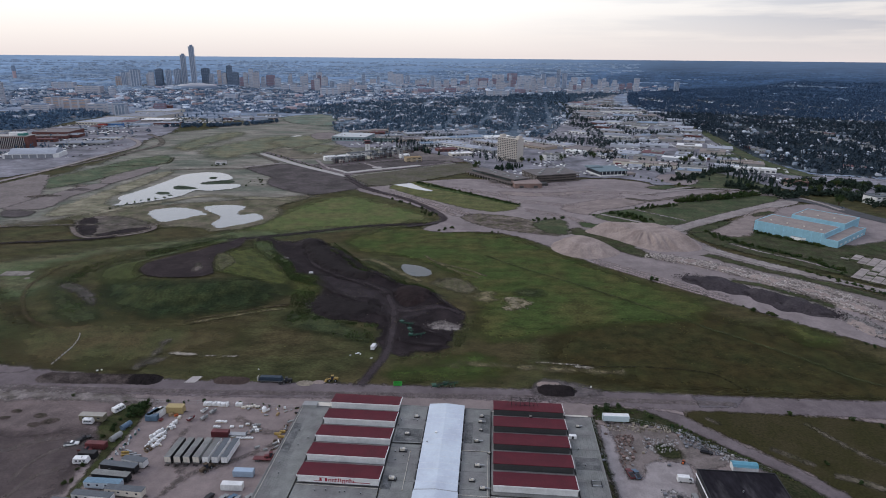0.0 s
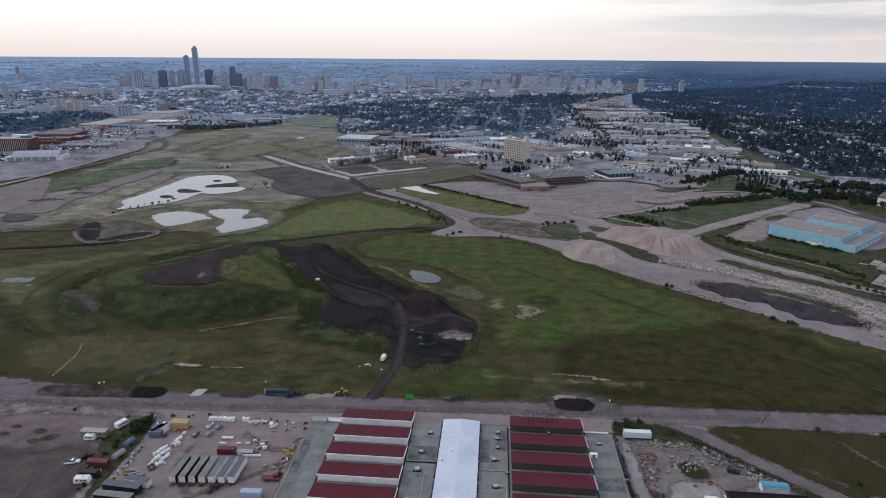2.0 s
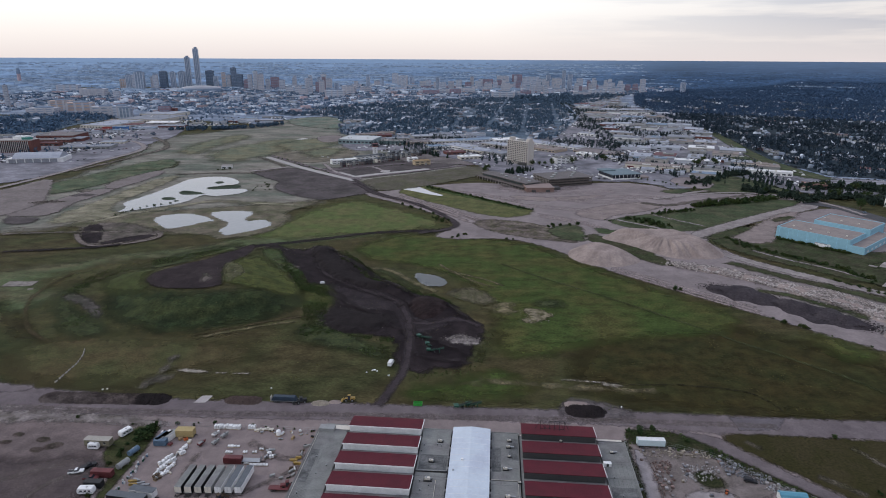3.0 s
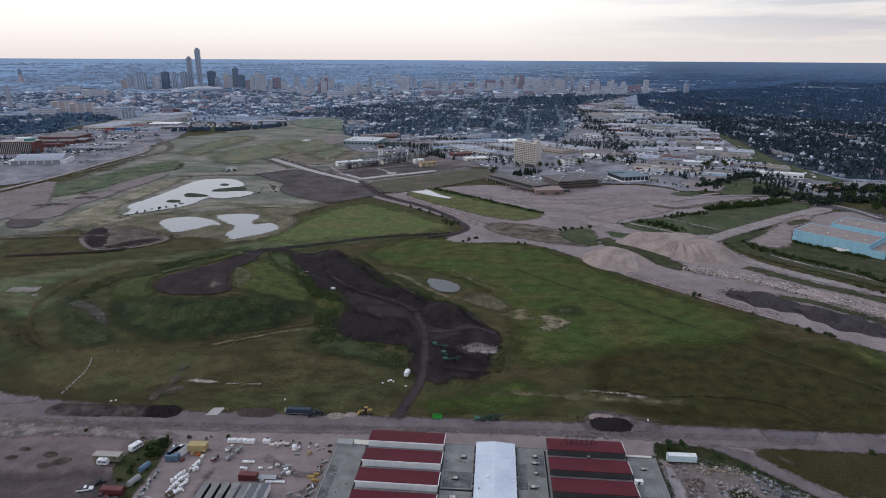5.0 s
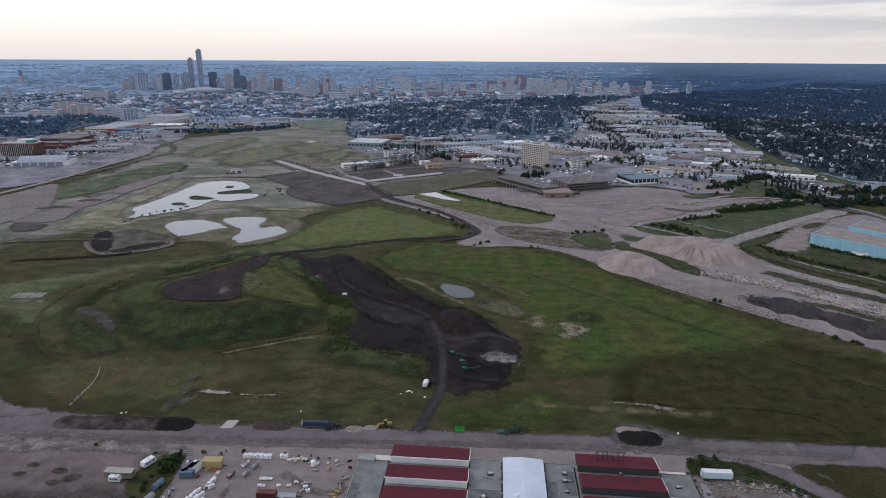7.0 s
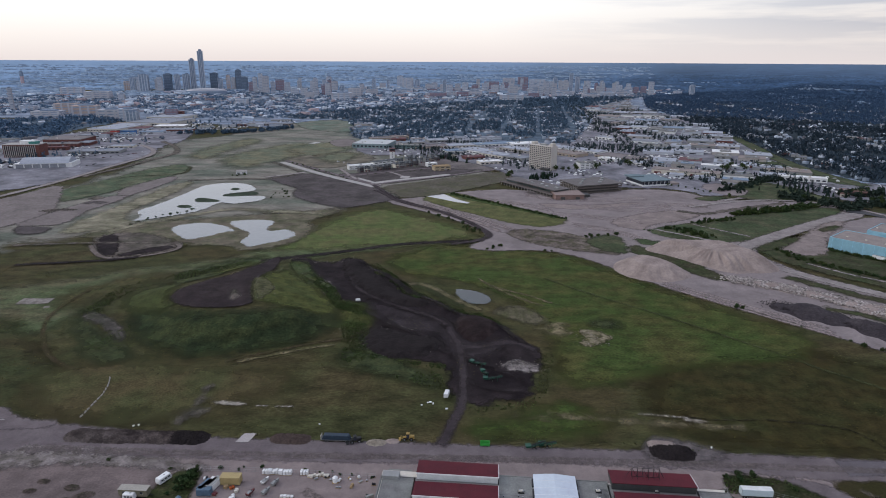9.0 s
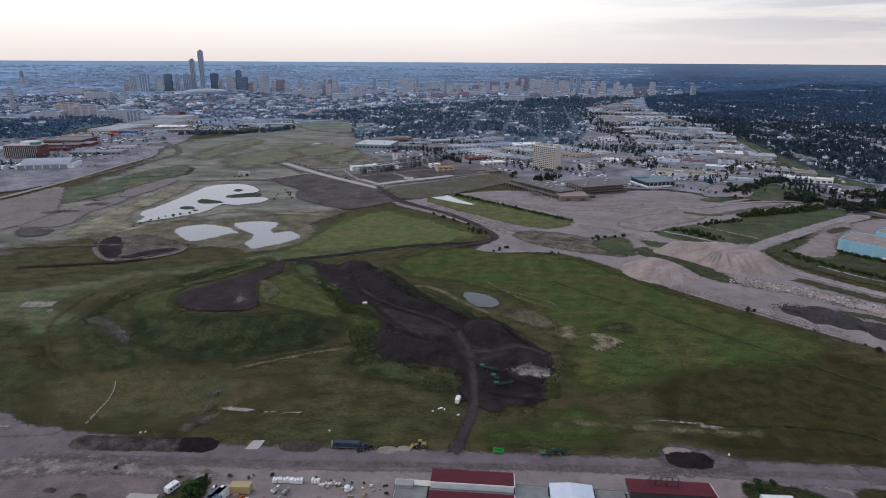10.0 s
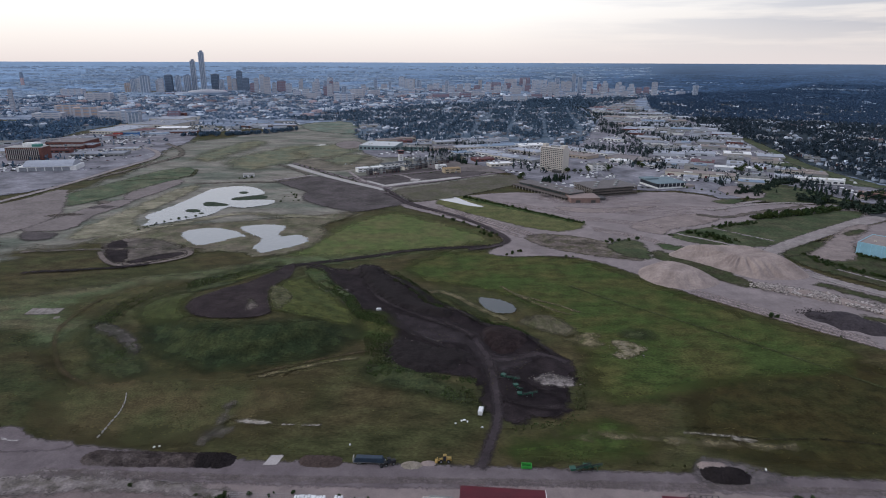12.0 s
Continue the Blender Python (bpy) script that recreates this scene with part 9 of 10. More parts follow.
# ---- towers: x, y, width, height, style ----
# Tower colours are lifted and turned blue for distance haze.
hazed_tower_tones = [mat("dark_blue_glass_tower", (0.085, 0.125, 0.185), rough=0.35, vary=0.15, size=8, big=60, spec=0.5), mat("slate_tower", (0.19, 0.245, 0.32), vary=0.15, size=8, big=60), mat("pale_tower", (0.43, 0.47, 0.54), vary=0.1, size=8, big=60), mat("cream_tower", (0.42, 0.42, 0.45), vary=0.1, size=8, big=60), mat("red_brown_tower", (0.25, 0.19, 0.225), vary=0.12, size=8, big=60), mat("grey_blue_tower", (0.20, 0.255, 0.335), vary=0.12, size=8, big=60), mat("tan_brick_tower", (0.41, 0.325, 0.285), vary=0.12, size=8, big=60)]
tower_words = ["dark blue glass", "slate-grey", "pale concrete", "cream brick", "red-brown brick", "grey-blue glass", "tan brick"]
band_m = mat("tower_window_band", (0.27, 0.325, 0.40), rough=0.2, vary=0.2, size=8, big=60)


def ribbed(w, d, h, ribs=(-0.45, -0.15, 0.15, 0.45), proud=0.8):
    """A shaft with upright ribs on all four sides, in one piece; also which of its faces are ribs."""
    bm, ring, marks = bmesh.new(), [], []
    for side in range(4):
        long, off = (w, d) if side % 2 == 0 else (d, w)
        turn = Matrix.Rotation(side * math.pi / 2, 2)
        ring.append(turn @ Vector((-long / 2, -off / 2)))
        marks.append(False)
        for p in ribs:
            for at, out, rib in ((p - 0.04, 0, True), (p - 0.04, proud, True), (p + 0.04, proud, True), (p + 0.04, 0, False)):
                ring.append(turn @ Vector((long * at, -off / 2 - out)))
                marks.append(rib)
    low, high = ([bm.verts.new((p.x, p.y, z)) for p in ring] for z in (0, h))
    for k in range(len(ring)):
        q = (k + 1) % len(ring)
        bm.faces.new((low[k], low[q], high[q], high[k]))
    bm.faces.new(high)
    return bm, [k for k, rib in enumerate(marks) if rib]


def tower(x, y, w, h, tone, deep=0.8, cap=0):
    """A high-rise: shaft, bands of windows floor by floor, corner piers, roof plant."""
    word = tower_words[tone]
    t = thing("high_rise", word + (" office tower" if h > 70 else " apartment block") + " in the distant skyline", "tower", x, y, lay(x, y) - 1, math.degrees(math.atan2(-x, y)) * 0.5 + ROLL.uniform(-8, 8), "skyline towers")
    d = w * deep
    bm, proud = ribbed(w, d, h)
    shaft = part("shaft", bm, hazed_tower_tones[tone], t)
    if tone in (1, 2, 5, 6):
        shaft.data.materials.append(hazed_tower_tones[2 if tone in (1, 5) else 3])
        for k in proud:
            shaft.data.polygons[k].material_index = 1
    n = max(3, int(h / 7))
    bm = bmesh.new()
    for k in range(n):
        z = h * (k + 0.35) / n
        box(bm, 0, 0, z, w + 0.4, d + 0.4, h / n * 0.3)
    part("glazing", bm, band_m if tone not in (0,) else hazed_tower_tones[5], t)
    part("roof_plant", block(w * 0.05, 0, h, w * 0.55, d * 0.55, max(3, h * 0.04)), hazed_tower_tones[1 if tone != 1 else 5], t)
    if cap:
        part("crown", block(0, 0, h, w * 0.9, d * 0.9, cap, taper=0.3), hazed_tower_tones[tone], t)
    return t


for x, y, w, h, s in [(-1268, 3208, 24, 190, 5), (-1311, 3200, 23, 150, 1), (-1258, 3343, 36, 83, 0), (-1098, 3241, 26, 100, 0), (-1071, 3246, 29, 67, 0), (-1148, 3233, 18, 76, 6), (-1124, 3240, 18, 64, 3), (-1459, 2992, 38, 82, 1), (-1494, 3010, 17, 70, 2), (-1433, 3080, 26, 58, 3), (-1600, 3120, 34, 46, 6), (-1535, 3036, 22, 68, 5), (-1402, 3119, 32, 83, 0), (-1362, 3131, 22, 80, 5), (-1330, 3150, 24, 80, 1), (-1340, 3194, 23, 82, 1), (-1391, 3005, 21, 70, 2), (-968, 3082, 17, 71, 2), (-926, 3033, 17, 88, 2), (-888, 2985, 27, 77, 3), (-872, 3043, 18, 52, 2), (-884, 3219, 40, 55, 4), (-821, 3109, 28, 46, 2), (-1002, 3135, 22, 46, 4), (-1185, 3224, 20, 58, 1)]:
    tower(x, y, w, h, s, 0.75, 0)
for x, y, w, h, s in [(-658, 3326, 24, 69, 2), (-598, 3150, 28, 52, 3), (-592, 2880, 31, 45, 4), (-439, 2763, 54, 36, 3), (-320, 3741, 30, 61, 2), (-260, 3544, 51, 58, 2), (-218, 3697, 26, 44, 5), (-145, 3426, 31, 32, 3), (-110, 3301, 27, 43, 2), (-64, 3188, 28, 38, 3), (-34, 3079, 28, 40, 2), (7, 3143, 25, 43, 3), (43, 3093, 25, 51, 2), (94, 3216, 29, 36, 4), (143, 3167, 28, 44, 2), (188, 3118, 33, 38, 3), (233, 3241, 23, 36, 2), (273, 3133, 39, 30, 2), (352, 3262, 26, 39, 4), (395, 3211, 26, 42, 2), (422, 3050, 27, 26, 3), (475, 3168, 34, 27, 2), (568, 3184, 17, 93, 1), (600, 3189, 20, 77, 5), (651, 3198, 26, 58, 2), (653, 3089, 22, 21, 3), (685, 3094, 22, 37, 3), (711, 3098, 19, 32, 4), (770, 3219, 40, 22, 2), (815, 3227, 35, 36, 2), (886, 3297, 35, 26, 2), (874, 3125, 22, 32, 4), (912, 3132, 25, 35, 4), (899, 2976, 21, 62, 2), (1049, 3050, 33, 18, 2), (1081, 2957, 19, 49, 1)]:
    tower(x, y, w, h, s)
for x, y, w, h, s in [(-1133, 1834, 60, 29, 6), (-1050, 1782, 66, 27, 6), (-1115, 1717, 70, 17, 3), (-925, 1690, 70, 24, 3), (-870, 1660, 44, 28, 2), (-827, 1592, 26, 27, 1), (-1132, 1877, 24, 21, 3), (-1682, 2794, 85, 31, 2), (-1281, 2429, 22, 25, 2), (-1401, 2487, 89, 30, 3), (-781, 1715, 28, 23, 4), (-759, 2234, 40, 19, 2), (-463, 2550, 78, 27, 2), (-385, 2915, 47, 25, 3), (207, 2497, 90, 26, 2), (-399, 3516, 31, 30, 3), (213, 3729, 80, 32, 4), (320, 3814, 68, 42, 3), (410, 3870, 55, 43, 4), (483, 3759, 80, 42, 2), (636, 3673, 59, 38, 3), (-612, 2649, 33, 25, 3), (-723, 2858, 31, 25, 2), (-664, 2773, 25, 34, 2), (-1293, 1904, 41, 17, 2), (-1351, 1920, 10, 67, 2)]:
    tower(x, y, w, h, s, 0.6)

# smaller apartment towers and mid-rises across the valley
tr = random.Random(77)
for k in range(80):
    turn = radians(tr.uniform(-14.5, 15.5) if k % 3 else tr.uniform(0, 16))
    far = tr.uniform(2750, 3500)
    if k < 48:
        tower(far * math.sin(turn), far * math.cos(turn), tr.uniform(12, 22), tr.uniform(28, 66), tr.choice((2, 2, 3, 3, 4, 5, 2, 1)), tr.uniform(0.6, 1.0))
    else:
        tower(far * math.sin(turn), far * math.cos(turn), tr.uniform(40, 90), tr.uniform(12, 22), tr.choice((2, 3, 3, 4, 2)), tr.uniform(0.4, 0.6))

# arena with a pale swooping roof
arena = thing("arena", "round silver-roofed arena below the towers", "arena", -1131, 2889, 0, 0)
part("wall", rod(bmesh.new(), (0, 0, 0), (0, 0, 14), 94, 32, 90), hazed_tower_tones[1], arena)
arena.scale = (1.0, 0.68, 1.0)
dome = bmesh.new()
bmesh.ops.create_uvsphere(dome, u_segments=32, v_segments=10, radius=1)
bmesh.ops.delete(dome, geom=[v for v in dome.verts if v.co.z < -0.05], context="VERTS")
for v in dome.verts:
    v.co = Vector((v.co.x * 92, v.co.y * 60, 13 + v.co.z * 13))
part("roof", dome, mat("silver_dome", (0.27, 0.28, 0.31), rough=0.4, vary=0.1, size=20, big=80, metal=0.3), arena, "shallow silver dome")
part("wing", block(-100, 0, 0, 80, 60, 14), hazed_tower_tones[2], arena)

# far radio mast and red-and-white chimney
for x, y, w, h, s in [(-2228, 3288, 21, 67, 4)]:
    m = thing("water_tower", "distant pale red water tower", "water tower", x, y, lay(x, y))
    part("column", rod(bmesh.new(), (0, 0, 0), (0, 0, h * 0.6), w * 0.4, 12), mat("pale_pink_paint", (0.42, 0.33, 0.345), vary=0.1), m)
    part("bowl", rod(bmesh.new(), (0, 0, h * 0.6), (0, 0, h), w * 0.5, 12, w * 0.35), hazed_tower_tones[1], m)

# ---- houses, stuff beyond counting ----
gable = ([(-0.5, -0.5, 0), (0.5, -0.5, 0), (0.5, 0.5, 0), (-0.5, 0.5, 0), (-0.5, -0.5, 0.6), (0.5, -0.5, 0.6), (0.5, 0.5, 0.6), (-0.5, 0.5, 0.6), (-0.5, 0, 1.0), (0.5, 0, 1.0)],
         [(0, 1, 5), (0, 5, 4), (2, 3, 7), (2, 7, 6), (1, 2, 6), (1, 6, 5), (3, 0, 4), (3, 4, 7), (4, 5, 9), (4, 9, 8), (6, 7, 8), (6, 8, 9), (5, 6, 9), (7, 4, 8)])
cuboid = ([(-0.5, -0.5, 0), (0.5, -0.5, 0), (0.5, 0.5, 0), (-0.5, 0.5, 0), (-0.5, -0.5, 1), (0.5, -0.5, 1), (0.5, 0.5, 1), (-0.5, 0.5, 1)],
          [(0, 1, 5), (0, 5, 4), (1, 2, 6), (1, 6, 5), (2, 3, 7), (2, 7, 6), (3, 0, 4), (3, 4, 7), (4, 5, 6), (4, 6, 7)])
# House colours hold a share of blue distance haze.
house_m = [mat("house_pale", (0.42, 0.45, 0.50), vary=0.2, size=6, big=50, each=0.4), mat("house_grey", (0.20, 0.235, 0.28), vary=0.2, size=6, big=50, each=0.4), mat("house_brown", (0.16, 0.16, 0.175), vary=0.2, size=6, big=50, each=0.4)]
HOMES = [(-239, 1319), (-219, 1270), (-102, 1249), (48, 1289), (187, 1198), (299, 1560), (383, 2002), (236, 2575), (-58, 2326), (-341, 2014), (-486, 1745), (-442, 1695), (-304, 1692)]
EAST = [(632, 2180), (541, 1315), (506, 979), (513, 849), (638, 805), (2484, 3264), (1945, 3558), (1171, 3175), (790, 2734)]
MIDTOWN = [(-1281, 1629), (-1186, 2065), (-744, 1683), (-477, 1709), (-341, 2014), (-58, 2326), (236, 2575), (790, 2734), (1171, 3175), (1312, 3552), (-283, 3689), (-1163, 3362), (-2050, 2636)]
WEST = [(-959, 1206), (-823, 1235), (-870, 1432), (-848, 1590), (-998, 1729), (-1224, 1554)]
rs = np.random.RandomState(9)


def off_street(p, across, along_it, half, turn):
    """Keeps the points that stand clear of a grid of streets."""
    k, s = math.cos(radians(turn)), math.sin(radians(turn))
    u, v = p[:, 0] * k + p[:, 1] * s, -p[:, 0] * s + p[:, 1] * k
    return p[(np.abs((u % across) - across / 2) > half) & (np.abs((v % along_it) - along_it / 2) > half)]


# Farther houses: the same tones with more haze mixed into the colour.
house_far_hazed = [mat("far_house_pale", (0.47, 0.52, 0.58), vary=0.2, size=6, big=50, each=0.4), mat("far_house_grey", (0.30, 0.35, 0.42), vary=0.2, size=6, big=50, each=0.4), mat("far_house_brown", (0.27, 0.245, 0.255), vary=0.2, size=6, big=50, each=0.4)]
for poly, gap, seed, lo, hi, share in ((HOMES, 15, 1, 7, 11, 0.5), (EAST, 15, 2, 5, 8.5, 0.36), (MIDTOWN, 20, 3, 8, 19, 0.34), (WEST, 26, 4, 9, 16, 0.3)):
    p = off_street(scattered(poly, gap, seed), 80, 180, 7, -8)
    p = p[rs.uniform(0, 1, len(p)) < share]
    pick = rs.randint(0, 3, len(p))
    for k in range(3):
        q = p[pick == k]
        merged("houses", *(gable if k != 1 else cuboid), q, rs.uniform(lo, hi, len(q)), (house_far_hazed if poly is MIDTOWN else house_m)[k], ("pale", "grey", "brown")[k] + " roofs of distant houses among trees", "houses", heights=rs.uniform(3, 4.8, len(q)) * (1.2 if poly is MIDTOWN else 1.0), seed=seed)

for k, (stretch_y, m, word) in enumerate(((0.45, house_far_hazed[0], "pale"), (0.6, house_far_hazed[1], "grey"), (0.5, mat("far_brick", (0.34, 0.275, 0.285), vary=0.2, size=6, big=50, each=0.3), "brick-red"), (0.3, house_far_hazed[0], "white"))):
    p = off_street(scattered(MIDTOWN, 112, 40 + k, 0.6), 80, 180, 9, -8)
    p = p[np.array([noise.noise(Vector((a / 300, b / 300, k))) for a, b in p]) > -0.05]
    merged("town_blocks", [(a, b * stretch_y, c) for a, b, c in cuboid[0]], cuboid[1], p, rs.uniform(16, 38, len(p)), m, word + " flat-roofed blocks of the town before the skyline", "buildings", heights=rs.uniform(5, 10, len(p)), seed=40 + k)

# Darker floor below the trees: their shade plus blue haze, both as colour.
sheet("woods_floor", "suburb ground with tree shade and haze in its colour", HOMES, mat("suburb_shade_haze", (0.068, 0.098, 0.130), vary=0.4, size=6, big=40, second=(0.092, 0.124, 0.156), rag=10, soft=12, blotch=0.3), "ground", 12, 14)

# Same floor colour here, holding tree shade and haze.
sheet("woods_floor", "ground under the western trees, shade and haze in its colour", WEST, MATS["suburb_shade_haze"], "ground", 12, 14)

# ---- woods of the town ----


def tuft_cloud(seed, count=34):
    """A ragged crown of coarse leaf masses about one metre wide and high."""
    q = random.Random(seed)
    v, f = [], []
    for _ in range(count):
        d = Vector((q.gauss(0, 1), q.gauss(0, 1), q.gauss(0, 1))).normalized() * q.uniform(0.2, 0.5)
        e = Vector((d.x, d.y, 0.5 + d.z * 0.95))
        a = Vector((q.uniform(-1, 1), q.uniform(-1, 1), q.uniform(-0.6, 0.6))).normalized() * 0.2
        b = a.cross(Vector((q.uniform(-1, 1), q.uniform(-1, 1), q.uniform(-1, 1)))).normalized() * 0.16
        n = len(v)
        v += [tuple(e - a), tuple(e + b), tuple(e + a), tuple(e - b)]
        f += [(n, n + 1, n + 2), (n, n + 2, n + 3)]
    return v, f


ragged = [tuft_cloud(131 + i, 20) for i in range(3)] + [spire(6, 4, 7)]
thinner = [tuft_cloud(141 + i, 9) for i in range(4)]
COMMERCE = [(-183, 1051), (-100, 1231), (47, 1260), (182, 1164), (383, 2002), (582, 2072), (550, 1402), (473, 913), (487, 831), (414, 724), (365, 855), (239, 803), (52, 802), (42, 911), (-27, 1008)]
YARDS = [(-681, 863), (-604, 1026), (-590, 1196), (-589, 1381), (-412, 1471), (-426, 1630), (-716, 1618), (-829, 1362), (-912, 1173)]
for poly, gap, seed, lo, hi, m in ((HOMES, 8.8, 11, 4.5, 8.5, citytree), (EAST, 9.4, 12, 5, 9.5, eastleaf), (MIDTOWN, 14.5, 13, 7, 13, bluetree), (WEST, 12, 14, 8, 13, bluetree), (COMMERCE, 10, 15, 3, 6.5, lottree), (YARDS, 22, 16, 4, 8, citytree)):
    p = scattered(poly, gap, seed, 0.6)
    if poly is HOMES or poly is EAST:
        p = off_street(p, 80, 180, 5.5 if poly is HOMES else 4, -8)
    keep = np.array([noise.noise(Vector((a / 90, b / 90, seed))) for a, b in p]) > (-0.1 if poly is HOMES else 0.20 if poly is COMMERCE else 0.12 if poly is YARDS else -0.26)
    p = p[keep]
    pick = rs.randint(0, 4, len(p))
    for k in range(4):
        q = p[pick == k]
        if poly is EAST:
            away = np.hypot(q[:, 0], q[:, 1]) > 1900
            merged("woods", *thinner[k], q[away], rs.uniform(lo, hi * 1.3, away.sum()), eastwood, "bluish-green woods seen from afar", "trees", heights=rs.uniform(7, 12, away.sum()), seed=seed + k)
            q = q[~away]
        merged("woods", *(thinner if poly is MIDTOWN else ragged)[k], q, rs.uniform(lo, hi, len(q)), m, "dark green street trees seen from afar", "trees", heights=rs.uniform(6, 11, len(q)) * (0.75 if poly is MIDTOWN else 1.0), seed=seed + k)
def beyond(seed, start, end, gap, west, east):
    """Uneven places from start to end metres away, thinning out with distance, brought in onto the rising rim; also their shrinking."""
    q = np.random.RandomState(seed)
    steps = int(math.log(end / start) / gap)
    turn = np.arange(west, east, gap)
    a, d = np.meshgrid(turn, start * np.exp(gap * np.arange(steps)))
    a = a + q.uniform(-0.5, 0.5, a.shape) * gap
    d = (d * np.exp(q.uniform(-0.5, 0.5, d.shape) * gap)).ravel()
    a = a.ravel()
    u = (150.0 / 3700 - 150.0 / d) / (150.0 / 3700 - 0.0022)
    r = np.where(d > 3700, 3700 + 1240 * np.clip(u, 0, 0.99), d)
    return np.stack((r * np.sin(a), r * np.cos(a)), axis=1), r / d, a, d


canopy = ([(0.5, 0, 0), (0.22, 0.42, 0.1), (-0.3, 0.4, 0), (-0.5, -0.05, 0.1), (-0.2, -0.45, 0), (0.3, -0.38, 0.05), (0.12, 0.15, 0.9), (-0.2, -0.05, 1.0)],
          [(0, 1, 6), (1, 2, 6), (2, 7, 6), (2, 3, 7), (3, 4, 7), (4, 6, 7), (4, 5, 6), (5, 0, 6)])
for n, (start, end, gap, west, east) in enumerate(((2700, 3700, 0.0062, 0.30, 0.80), (3300, 9000, 0.0075, -0.72, 0.80))):
    p, k, a, d = beyond(150 + n, start, end, gap, west, east)
    keep = np.array([noise.noise(Vector((x * 14, math.log(y) * 9, 2))) for x, y in zip(a, d)]) > np.where(a > 0.28, -0.5, 0.02)
    p, k, a, d = p[keep], k[keep], a[keep], d[keep]
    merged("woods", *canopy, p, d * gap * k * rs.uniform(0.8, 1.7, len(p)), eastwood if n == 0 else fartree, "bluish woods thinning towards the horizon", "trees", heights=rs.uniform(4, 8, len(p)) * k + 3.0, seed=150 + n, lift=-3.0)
# Far roofs get a pale blue colour that holds the haze.
hazed_roof = mat("far_building", (0.25, 0.325, 0.415), vary=0.15, size=20, big=90, each=0.25)
for n, (start, end, gap, west, east, cut) in enumerate(((3000, 6000, 0.0085, -0.72, 0.22, 0.10), (6000, 20000, 0.011, -0.74, 0.30, 0.22), (2600, 5200, 0.008, 0.3, 0.8, 0.52))):
    p, k, a, d = beyond(180 + n, start, end, gap, west, east)
    keep = np.array([noise.noise(Vector((x * 9, math.log(y) * 16, 7))) + 0.5 * noise.noise(Vector((x * 40, math.log(y) * 40, 5))) for x, y in zip(a, d)]) > cut
    p, k = p[keep], k[keep]
    merged("far_buildings", *cuboid, p, rs.uniform(12, 44 if n < 2 else 22, len(p)) * np.sqrt(k), hazed_roof, "pale distant roofs near the horizon", "buildings", heights=rs.uniform(4, 8, len(p)) * k + 3.0, seed=190 + n, lift=-3.0)

# parked and moving cars beyond counting
auto = ([(-0.5, -0.2, 0.1), (0.5, -0.2, 0.1), (0.5, 0.2, 0.1), (-0.5, 0.2, 0.1), (-0.5, -0.2, 0.55), (0.5, -0.2, 0.5), (0.5, 0.2, 0.5), (-0.5, 0.2, 0.55), (-0.3, -0.17, 1.0), (0.15, -0.17, 1.0), (0.15, 0.17, 1.0), (-0.3, 0.17, 1.0)],
        [(0, 1, 5), (0, 5, 4), (1, 2, 6), (1, 6, 5), (2, 3, 7), (2, 7, 6), (3, 0, 4), (3, 4, 7), (4, 5, 9), (4, 9, 8), (5, 6, 10), (5, 10, 9), (6, 7, 11), (6, 11, 10), (7, 4, 8), (7, 8, 11), (8, 9, 10), (8, 10, 11)])
for poly, gap, seed in ((COMMERCE, 10, 21), (YARDS, 9, 22)):
    p = scattered(poly, gap, seed, 0.5)
    p = p[np.array([noise.noise(Vector((a / 60, b / 60, seed))) for a, b in p]) > 0.04]
    pick = rs.randint(0, 3, len(p))
    for k, m in enumerate((whitepaint, greypaint, blackpaint)):
        q = p[pick == k]
        merged("parked_cars", *auto, q, np.full(len(q), 4.8), m, ("white", "grey", "dark")[k] + " cars parked on distant lots", "cars", heights=np.full(len(q), 1.6), seed=seed + k, lift=0.4)

# bands of pale low buildings among the eastern woods, trees along the avenue
for n, (line, deep) in enumerate((([(791, 1588), (817, 1496)], 20), ([(783, 1443), (792, 1334)], 20), ([(792, 1334), (806, 1239)], 22), ([(759, 1219), (773, 1154)], 18), ([(749, 1108), (748, 1041)], 22), ([(528, 1003), (558, 959)], 9), ([(612, 1046), (628, 985)], 9), ([(577, 889), (611, 854)], 12), ([(865, 1702), (928, 1675)], 18), ([(597, 1361), (597, 1280)], 9), ([(534, 1095), (537, 1041)], 9))):
    shed_row(line, deep, 500 + n, 9 if deep < 15 else 14, 16 if deep < 15 else 30, (3, 5), -30, (3, 16))
for n, line in enumerate(([(470, 2210), (520, 2380)], [(520, 2190), (575, 2370)], [(560, 2170), (630, 2400)], [(540, 2400), (620, 2560)], [(590, 2390), (690, 2600)])):
    shed_row(line, 24, 560 + n, 20, 48, (3.5, 6), -30, (4, 16))
for n, line in enumerate(([(405, 2207), (354, 1687), (322, 1341), (298, 1109)], [(377, 2203), (329, 1685), (299, 1339), (277, 1108), (259, 932)])):
    p = along(line, 13.0, 160 + n, 5)
    merged("woods", *ragged[n], p, rs.uniform(5, 9, len(p)), lottree, "dark trees lining the avenue", "trees", heights=rs.uniform(5, 9, len(p)), seed=160 + n)


BELT = [(248, 2576), (427, 2765), (637, 2934), (764, 2731), (574, 2346), (431, 2156), (341, 2199), (220, 2184)]
# Ravine floor: shade of the woods and haze put in the colour.
sheet("woods_floor", "ground under the ravine woods, shade and haze in its colour", BELT, MATS["suburb_shade_haze"], "ground", 10, 12)
p = scattered(BELT, 17, 170, 0.6)
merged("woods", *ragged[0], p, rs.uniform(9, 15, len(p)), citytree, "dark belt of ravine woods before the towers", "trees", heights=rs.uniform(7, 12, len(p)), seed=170)

